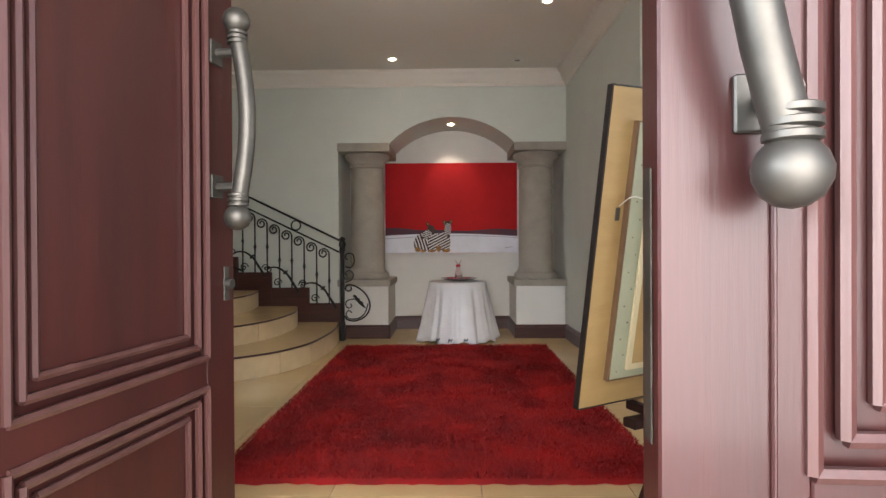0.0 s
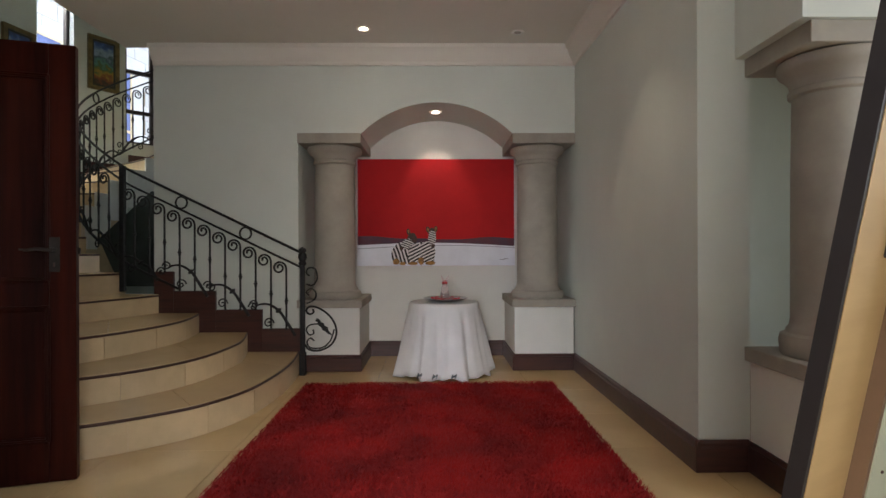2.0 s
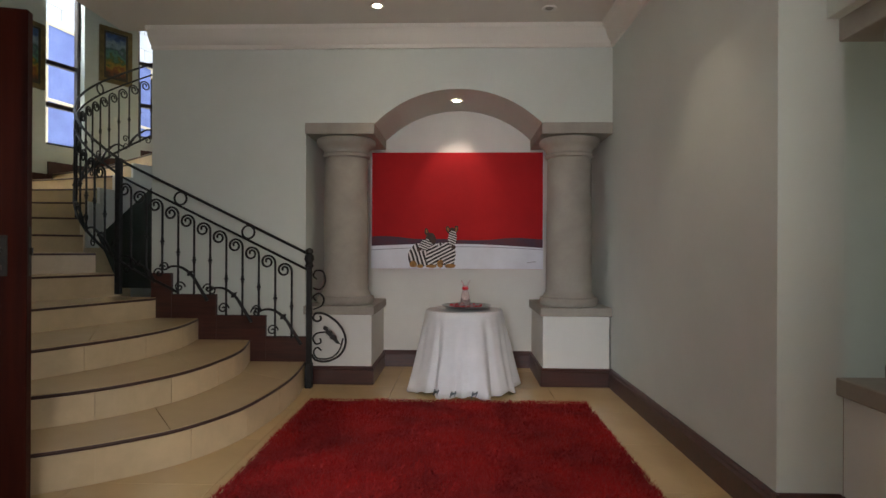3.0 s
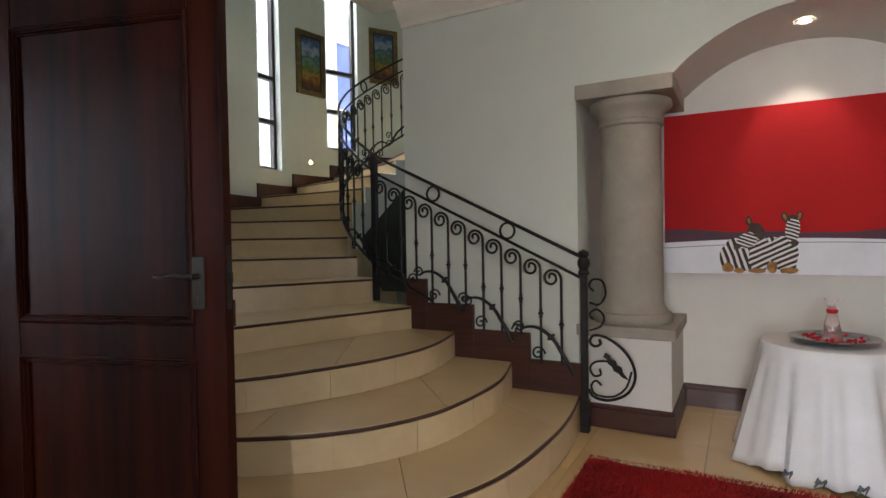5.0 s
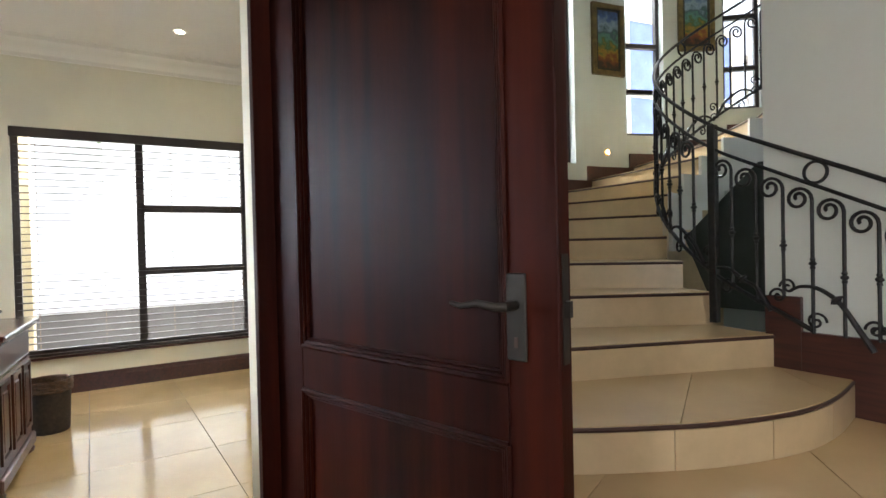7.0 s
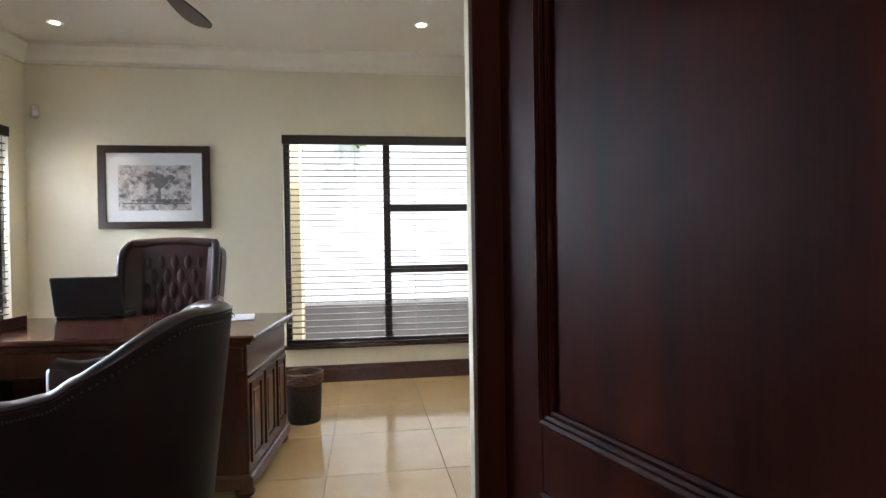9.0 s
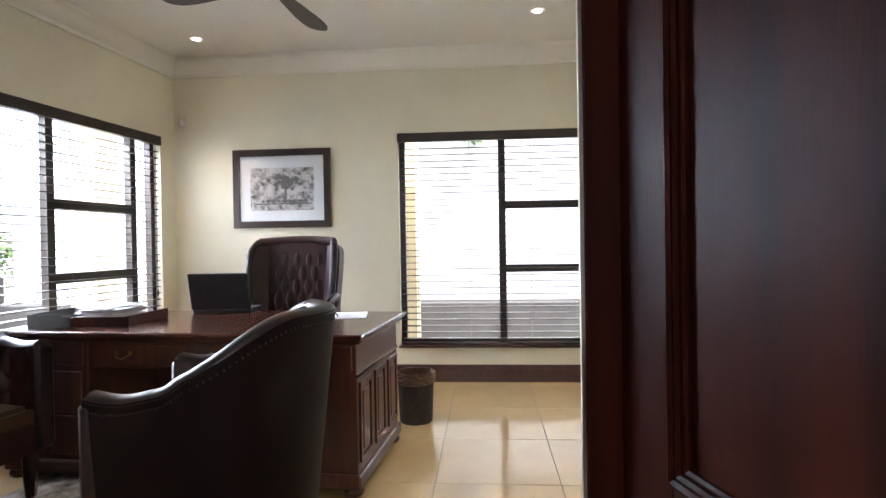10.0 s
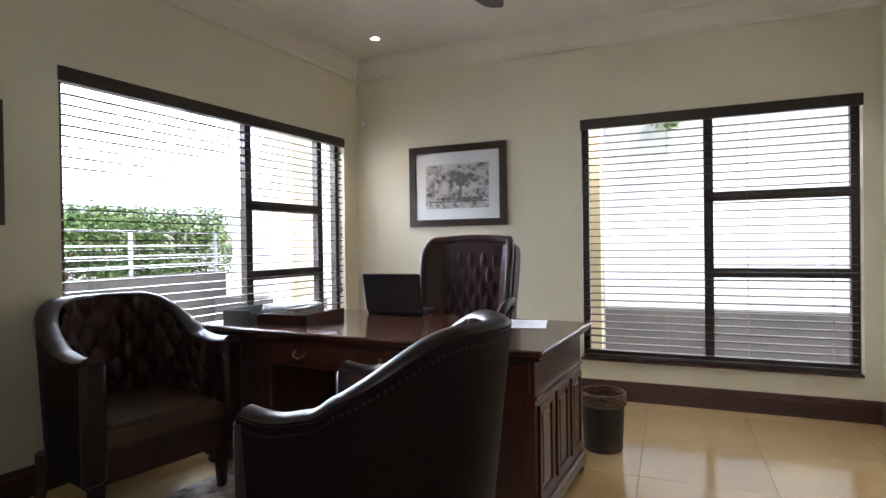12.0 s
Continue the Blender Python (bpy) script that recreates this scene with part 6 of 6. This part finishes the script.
def executive_chair(m):
    th = thing("office_chair", "tall buttoned oxblood leather wing chair behind the desk", "chair", m)
    N, M = 80, 100
    bm = bmesh.new()
    g = []
    for j in range(M + 1):
        row = []
        f = j / M
        z = 0.48 + 0.80 * f
        half = 0.345 + 0.015 * f
        for i in range(N + 1):
            x = -half + 2 * half * i / N
            edge = max(0.0, abs(x) - 0.235)
            fade = max(0.0, min(1.0, (0.245 - abs(x)) / 0.05)) * max(0.0, min(1.0, (1.24 - z) / 0.06))
            pad = (abs(math.sin(math.pi * (x / 0.104 + (z - 0.625) / 0.208))) * abs(math.sin(math.pi * (x / 0.104 - (z - 0.625) / 0.208)))) ** 0.45
            y = 0.055 * (pad - 0.4) * fade + 1.1 * edge * (1 - 0.35 * f) + 0.02 * (1 - f) - 0.11 * f
            row.append(bm.verts.new((x, y, z + 0.02 * math.cos(math.pi * x / 0.72) * (f ** 8))))
        g.append(row)
    for j in range(M):
        for i in range(N):
            bm.faces.new((g[j][i], g[j][i + 1], g[j + 1][i + 1], g[j + 1][i]))
    o = part("buttoned_back", bm, LEATHER, None, "deep-buttoned leather back", smooth=True)
    o.parent = th
    bm = bmesh.new()
    prism([(q.x, q.y) for q in spline([(-0.33, 0.47, 0), (0.0, 0.46, 0), (0.33, 0.47, 0), (0.352, 0.8, 0), (0.372, 1.18, 0), (0.345, 1.275, 0), (0.25, 1.30, 0), (0.0, 1.315, 0), (-0.25, 1.30, 0), (-0.345, 1.275, 0), (-0.372, 1.18, 0), (-0.352, 0.8, 0)], 4, True)], -0.05, 0.06, bm, XZ)
    bmesh.ops.transform(bm, matrix=Matrix.Translation((0, 0.03, -0.01)) @ Matrix.Rotation(radians(7.5), 4, "X"), verts=bm.verts)
    o = part("back_shell", bm, LEATHER, None)
    o.parent = th
    me = mesh("button", lathe([(0.012, 0.0), (0.010, 0.005), (0.005, 0.008), (0.0, 0.009)], seg=8), LEATHER_SHADED, True)
    for r in range(6):
        for c in range(-2, 3):
            x = c * 0.104 + (0.052 if r % 2 else 0.0)
            z = 0.625 + 0.104 * r
            if abs(x) > 0.215:
                continue
            f = (z - 0.48) / 0.80
            o = new("button", me)
            o.parent = th
            o.matrix_local = Matrix.Translation((x, 0.02 * (1 - f) - 0.11 * f - 0.018, z)) @ Matrix.Rotation(radians(-90), 4, "X")
    for s_ in (-1, 1):
        pts = [(s_ * 0.335, 0.13, 0.50), (s_ * 0.35, 0.10, 0.75), (s_ * 0.36, 0.06, 1.0), (s_ * 0.362, 0.02, 1.2), (s_ * 0.33, -0.06, 1.285)]
        o = part("wing", tube(spline(pts, 6), 0.03, None, 10), LEATHERG, None, "rolled leather wing", smooth=True)
        o.parent = th
        pts = [(s_ * 0.35, -0.01, 0.80), (s_ * 0.41, 0.10, 0.865), (s_ * 0.44, 0.28, 0.87), (s_ * 0.43, 0.39, 0.81), (s_ * 0.38, 0.36, 0.62), (s_ * 0.30, 0.30, 0.50)]
        o = part("armrest", tube(spline(pts, 6), 0.03, None, 8), LEATHER, None, smooth=True)
        o.parent = th
    o = part("top_roll", tube(spline([(-0.33, -0.07, 1.285), (-0.15, -0.115, 1.298), (0, -0.115, 1.302), (0.15, -0.115, 1.298), (0.33, -0.07, 1.285)], 6), 0.035, None, 10), LEATHER, None, smooth=True)
    o.parent = th
    bm = boxes((-0.29, 0.29, 0.0, 0.52, 0.42, 0.54), bevel=0.04)
    o = part("seat", bm, LEATHER, None, smooth=True)
    o.parent = th
    o = part("column", lathe([(0.03, 0.12), (0.03, 0.42), (0.05, 0.42)], seg=14, m=Matrix.Translation((0, 0.26, 0))), IRON, None)
    o.parent = th
    for k in range(5):
        a = 2 * math.pi * k / 5
        o = part("base_leg", tube([(0, 0.26, 0.12), (0.3 * math.cos(a), 0.26 + 0.3 * math.sin(a), 0.07)], [0.03, 0.02], None, 8), CHLEG, None)
        o.parent = th
        w = part("castor", lathe([(0.0, -0.012), (0.03, -0.012), (0.03, 0.012), (0.0, 0.012)], seg=12, m=Matrix.Translation((0.3 * math.cos(a), 0.26 + 0.3 * math.sin(a), 0.031)) @ Matrix.Rotation(radians(90), 4, "X")), IRON, None)
        w.parent = o
    return th


executive_chair(pose(-5.92, 1.765, 0, 0, 0, -94) @ Matrix.Diagonal((0.94, 1, 1, 1)))

# laptop
lap = thing("laptop", "dark laptop standing open on the desk", "laptop", pose(-5.25, 1.51, DKZ + 0.001, 0, 0, 95))
DARKP = material("dark_plastic", (0.012, 0.014, 0.018), 0.4, var=0.2, scale=20)
o = part("base", boxes((-0.19, 0.19, 0.0, 0.25, 0, 0.022), bevel=0.006), DARKP, None)
o.parent = lap
sc = part("screen", box(bmesh.new(), -0.195, 0.195, -0.008, 0.008, 0, 0.25, 0.006), DARKP, None, "dark raised laptop lid", m=Matrix.Translation((0, 0.0, 0.02)) @ Matrix.Rotation(radians(14), 4, "X"))
sc.parent = lap
sc.matrix_parent_inverse = Matrix.Identity(4)
sc.matrix_local = Matrix.Translation((0, 0.0, 0.02)) @ Matrix.Rotation(radians(14), 4, "X")
bm = bmesh.new()
for r in range(5):
    for c in range(13):
        box(bm, -0.155 + 0.024 * c, -0.135 + 0.024 * c, 0.045 + 0.026 * r, 0.065 + 0.026 * r, 0.022, 0.025)
o = part("keyboard", bm, DARKP, None)
tagged(o, kind="stuff")
o.parent = lap

# letter trays and papers
PAPER = material("white_paper", (0.76, 0.76, 0.78), 0.8, var=0.03)
FILEB = material("grey_file_box", (0.14, 0.15, 0.16), 0.5, var=0.1)
rp = random.Random(7)
tray = thing("letter_tray", "open grey document tray on the desk", "tray", pose(-4.80, 0.80, DKZ + 0.001, 0, 0, 3))
o = part("floor_plate", boxes((-0.19, 0.19, -0.10, 0.10, 0, 0.006)), FILEB, None)
o.parent = tray
for r in ((-0.19, 0.19, -0.10, -0.094, 0.006, 0.075), (-0.19, 0.19, 0.094, 0.10, 0.006, 0.06), (-0.19, -0.184, -0.094, 0.094, 0.006, 0.075), (0.184, 0.19, -0.094, 0.094, 0.006, 0.075)):
    o = part("side", boxes(r), FILEB, None)
    o.parent = tray
tray2 = thing("wooden_tray", "dark wooden paper tray on the desk", "tray", pose(-4.82, 1.11, DKZ + 0.001, 0, 0, 0))
for r in ((-0.20, 0.18, -0.17, 0.17, 0, 0.01), (-0.20, 0.18, 0.158, 0.17, 0.01, 0.06), (-0.20, 0.18, -0.17, -0.158, 0.01, 0.05), (0.168, 0.18, -0.158, 0.158, 0.01, 0.055)):
    o = part("side", boxes(r), DESKV, None)
    o.parent = tray2
stack = thing("paper_stack", "untidy stack of white papers in the tray", "papers", pose(-4.82, 1.06, DKZ + 0.013))
for k in range(26):
    o = part("sheet", boxes((-0.148, 0.148, -0.105, 0.105, 0, 0.003)), PAPER, None, m=pose(rp.uniform(-0.02, 0.015), rp.uniform(-0.03, 0.03), 0.0034 * k, rp.uniform(-0.6, 0.6), rp.uniform(-0.6, 0.6), rp.uniform(-16, 16)))
    mm = o.matrix_world.copy()
    o.parent = stack
    o.matrix_local = mm
sh = thing("paper", "white printed sheets lying on the desk", "papers", pose(-5.08, 2.40, DKZ + 0.001, 0, 0, 2))
for k in range(3):
    o = part("sheet", boxes((-0.148, 0.148, -0.105, 0.105, 0.0012 * k, 0.0012 * k + 0.001)), PAPER, None, m=None)
    o.parent = sh
    o.matrix_local = pose(0.006 * k, 0.01 * k, 0, 0, 0, 4 * k)
bm = bmesh.new()
for k in range(9):
    box(bm, -0.12 + 0.026 * k, -0.117 + 0.026 * k, -0.08, 0.04 + 0.04 * ((k * 7) % 3 - 1), 0.0036, 0.0039)
o = part("printed_lines", bm, FILEB, None, "lines of unreadable print")
tagged(o, kind="stuff")
o.parent = sh
o.matrix_local = pose(0.012, 0.02, 0, 0, 0, 8)

# waste bin
BINM = material("dark_woven_bin", (0.035, 0.024, 0.02), 0.6, var=0.3, scale=40, bump=0.3, bump_scale=150)
WICK = material("brown_wicker", (0.16, 0.085, 0.045), 0.7, dark=(0.05, 0.03, 0.02), scale=35, bump=0.5, bump_scale=120)
binm = thing("waste_bin", "dark round waste bin with a woven rim", "bin", pose(-5.60, 2.755, 0))
o = part("body", lathe([(0.0, 0.0), (0.112, 0.0), (0.116, 0.01), (0.128, 0.28), (0.122, 0.28), (0.11, 0.012), (0.0, 0.012)], seg=32), BINM, None, smooth=True)
o.parent = binm
bm = bmesh.new()
for k in range(5):
    tube([(0.131 * math.cos(a) + 0.004 * math.cos(11 * a + k * 3.14) * math.cos(a), 0.131 * math.sin(a) + 0.004 * math.cos(11 * a + k * 3.14) * math.sin(a), 0.282 + 0.016 * k) for a in [2 * math.pi * i / 66 for i in range(66)]], 0.009, bm, 6, True)
o = part("rim", bm, WICK, None, "woven brown rim", smooth=True)
o.parent = binm

# small bag on the floor by the recess
bag = thing("paper_bag", "small red and white paper bag standing on the floor", "bag", pose(-5.33, 4.30, 0.001, 0, 0, 14))
BAGR = material("red_paper", (0.36, 0.012, 0.015), 0.45, var=0.12, scale=9, bump=0.08, bump_scale=40)
o = part("body", boxes((-0.11, 0.11, -0.05, 0.05, 0, 0.23), bevel=0.006), BAGR, None)
o.parent = bag
for y0 in (-0.0525, 0.0505):
    o = part("printed_panel", boxes((-0.075, 0.075, y0, y0 + 0.002, 0.05, 0.18)), PAPER, None, "plain white printed panel")
    o.parent = bag
o = part("side_panel", boxes((0.1105, 0.1125, -0.03, 0.03, 0.07, 0.19)), PAPER, None, "plain white printed panel")
o.parent = bag
for y0 in (-0.045, 0.045):
    o = part("handle", tube(spline([(-0.05, y0, 0.225), (-0.045, y0, 0.275), (0, y0, 0.29), (0.045, y0, 0.275), (0.05, y0, 0.225)], 5), 0.004, None, 6), BAGR, None, "twisted red handle", smooth=True)
    o.parent = bag

# framed print on the end wall
pr = thing("framed_print", "dark framed black and white tree print with mount", "picture", Matrix.Translation((OX + 0.001, 0.935, 1.425)) @ Matrix.Rotation(radians(90), 4, "Z") @ Matrix.Scale(1, 4))
PW, PH = 0.92, 0.725
DFR = wood("dark_picture_frame", (0.04, 0.018, 0.012), (0.018, 0.009, 0.007), 0.35, axis=0)
for b in mitred(0, PW, 0, PH, 0.062, -0.03, 0.0):
    o = part("frame_bar", b, DFR, None)
    o.parent = pr
o = part("mount", boxes((0.05, PW - 0.05, -0.012, -0.004, 0.05, PH - 0.05)), PAPER, None, "white mount")
o.parent = pr


def print_material():
    mat = bpy.data.materials.new("engraved_print")
    mat.use_nodes = True
    n, l = mat.node_tree.nodes, mat.node_tree.links
    tc = n.new("ShaderNodeTexCoord")
    nz = n.new("ShaderNodeTexNoise")
    nz.inputs["Scale"].default_value = 16
    nz.inputs["Detail"].default_value = 10
    nz.inputs["Roughness"].default_value = 0.75
    l.new(tc.outputs["Object"], nz.inputs["Vector"])
    cr = n.new("ShaderNodeValToRGB")
    cr.color_ramp.elements[0].position = 0.40
    cr.color_ramp.elements[0].color = (0.10, 0.09, 0.09, 1)
    cr.color_ramp.elements[1].position = 0.56
    cr.color_ramp.elements[1].color = (0.62, 0.58, 0.58, 1)
    l.new(nz.outputs["Fac"], cr.inputs[0])
    l.new(cr.outputs[0], n["Principled BSDF"].inputs["Base Color"])
    n["Principled BSDF"].inputs["Roughness"].default_value = 0.5
    return mat


PRINT = print_material()
INK = material("dark_ink", (0.07, 0.065, 0.065), 0.7, dark=(0.26, 0.25, 0.25), scale=70)
o = part("print", boxes((0.16, PW - 0.16, -0.0135, -0.012, 0.16, PH - 0.17)), PRINT, None, "grey landscape print")
o.parent = pr
bm = bmesh.new()
rt = random.Random(2)
for k in range(16):
    cx, cz, r_ = 0.50 + rt.gauss(0, 0.055), 0.42 + rt.gauss(0, 0.03), rt.uniform(0.02, 0.045)
    vs = [bm.verts.new((cx + r_ * rt.uniform(0.7, 1.2) * math.cos(a), -0.0140 - 0.00003 * k, cz + 0.7 * r_ * rt.uniform(0.7, 1.2) * math.sin(a))) for a in [2 * math.pi * i / 12 for i in range(12)]]
    bm.faces.new(vs)
box(bm, 0.488, 0.506, -0.0150, -0.0142, 0.22, 0.40)
box(bm, 0.20, 0.74, -0.0150, -0.0142, 0.215, 0.228)
for k in range(9):
    cx, cz, r_ = 0.28 + 0.05 * k, 0.245, rt.uniform(0.012, 0.03)
    vs = [bm.verts.new((cx + r_ * math.cos(a), -0.0153 - 0.00003 * k, cz + 0.6 * r_ * math.sin(a))) for a in [2 * math.pi * i / 10 for i in range(10)]]
    bm.faces.new(vs)
o = part("printed_tree", bm, INK, None, "dark printed tree and bushes")
o.parent = pr
pg = part("glazing", boxes((0.06, PW - 0.06, -0.022, -0.020, 0.06, PH - 0.06)), GLASS, None)
pg.parent = pr
pg.visible_shadow = False
# second picture on the side wall
p2 = thing("framed_print", "dark framed picture hanging beside the window", "picture", SIDE @ Matrix.Translation((2.91, 0.002, 1.39)) @ Matrix.Rotation(radians(180), 4, "Z") @ Matrix.Translation((-0.5, 0, 0)))
for b in mitred(0, 0.5, 0, 0.62, 0.06, -0.03, 0.0):
    o = part("frame_bar", b, DFR, None)
    o.parent = p2
o = part("mount", boxes((0.05, 0.45, -0.012, -0.004, 0.05, 0.57)), PAPER, None, "white mount")
o.parent = p2

# alarm sensor in the corner
se = thing("alarm_sensor", "small white motion sensor high in the corner", "sensor", Matrix.Translation((OX, OY0 + 0.07, 2.38)) @ Matrix.Rotation(radians(45), 4, "Z"))
o = part("housing", boxes((-0.01, 0.045, -0.03, 0.03, 0, 0.11), bevel=0.01), material("sensor_plastic", (0.66, 0.62, 0.5), 0.45), None)
o.parent = se
o = part("lens", boxes((0.045, 0.05, -0.022, 0.022, 0.015, 0.06), bevel=0.002), PAPER, None, "pale sensor lens")
o.parent = se

# ceiling fan
fan = thing("ceiling_fan", "dark brown ceiling fan with paddle blades", "fan", pose(-4.55, 2.14, OC - 0.0))
FANM = wood("dark_fan_wood", (0.06, 0.03, 0.02), (0.03, 0.015, 0.01), 0.45, axis=0)
o = part("rod", tube([(0, 0, 0), (0, 0, -0.32)], 0.014, None, 10), ALU, None)
o.parent = fan
o = part("motor", lathe([(0.0, -0.30), (0.06, -0.305), (0.10, -0.33), (0.105, -0.37), (0.08, -0.405), (0.0, -0.415)], seg=28), ALU, None, smooth=True)
o.parent = fan
for k in range(4):
    a = radians(172 + 90 * k)
    out = [(0.10, -0.03), (0.2, -0.055), (0.42, -0.085), (0.56, -0.085), (0.635, -0.05), (0.65, 0.0), (0.635, 0.05), (0.56, 0.075), (0.42, 0.07), (0.2, 0.04), (0.10, 0.03)]
    bm = prism([(q.x, q.y) for q in spline([(x, y, 0) for x, y in out], 3, True)], -0.005, 0.005)
    o = part("blade", bm, FANM, None, "dark paddle blade")
    o.parent = fan
    o.matrix_local = Matrix.Translation((0, 0, -0.365)) @ Matrix.Rotation(a, 4, "Z") @ Matrix.Rotation(radians(12), 4, "X")

for x, y in ((-6.17, 0.88), (-5.93, 3.68)):
    downlight(x, y, OC, True, "lit recessed downlight in the office ceiling", 6)

# patterned rug under the visitors' chairs
rugm = material("mottled_hide", (0.50, 0.42, 0.33), 0.9, dark=(0.03, 0.022, 0.018), scale=11, bump=0.5, bump_scale=90)
hide = thing("hide_rug", "dark and pale patterned rug under the chairs", "rug", pose(-4.0, 1.55, 0))
pts = [(q.x, q.y) for q in spline([(-0.85, -0.55, 0), (-0.3, -0.75, 0), (0.35, -0.7, 0), (0.62, -0.35, 0), (0.55, 0.2, 0), (0.45, 0.6, 0), (-0.1, 0.7, 0), (-0.7, 0.6, 0), (-0.8, 0.1, 0)], 6, True)]
o = part("hide", prism(pts, 0.001, 0.011), rugm, None)
o.parent = hide

# ---- floor tiles ----
tile_meshes = {}


def lay_tiles(x0, x1, y0, y1, px, py, size, parent, skip=None):
    """Tiles with bevelled edges on a grid through (px, py), cut at the room's edges."""
    i0, i1 = math.floor((x0 - px) / size), math.ceil((x1 - px) / size)
    j0, j1 = math.floor((y0 - py) / size), math.ceil((y1 - py) / size)
    for i in range(i0, i1):
        for j in range(j0, j1):
            a, b = max(x0, px + i * size), min(x1, px + (i + 1) * size)
            c, d = max(y0, py + j * size), min(y1, py + (j + 1) * size)
            if b - a < 0.03 or d - c < 0.03 or (skip and skip((a + b) / 2, (c + d) / 2)):
                continue
            key = (round(b - a, 3), round(d - c, 3))
            if key not in tile_meshes:
                w, h = key[0] / 2 - 0.0016, key[1] / 2 - 0.0016
                bm = bmesh.new()
                lo = [bm.verts.new((x, y, -0.006)) for x, y in ((-w, -h), (w, -h), (w, h), (-w, h))]
                mi = [bm.verts.new((x, y, -0.0012)) for x, y in ((-w, -h), (w, -h), (w, h), (-w, h))]
                e = 0.0012
                hi = [bm.verts.new((x, y, 0)) for x, y in ((-w + e, -h + e), (w - e, -h + e), (w - e, h - e), (-w + e, h - e))]
                for q in range(4):
                    r = (q + 1) % 4
                    bm.faces.new((lo[q], lo[r], mi[r], mi[q]))
                    bm.faces.new((mi[q], mi[r], hi[r], hi[q]))
                bm.faces.new(hi)
                tile_meshes[key] = mesh("tile", bm, TILE)
            o = new("tile", tile_meshes[key])
            o.location = ((a + b) / 2, (c + d) / 2, 0)
            o.parent = parent


floor_ob = bpy.data.objects["floor"]
lay_tiles(-2.58, 3.75, 0.52, NB, -1.10, 2.85, 0.622, floor_ob, lambda x, y: (x > FX + 0.1 and y > 3.8) or (x < -1.7 and y > 4.7))
lay_tiles(OX, -2.58, -0.05, OY1, -5.25, 2.98, 0.655, floor_ob)
lay_tiles(RX0, RX1, OY1, RB, -5.25, 2.98, 0.655, floor_ob)
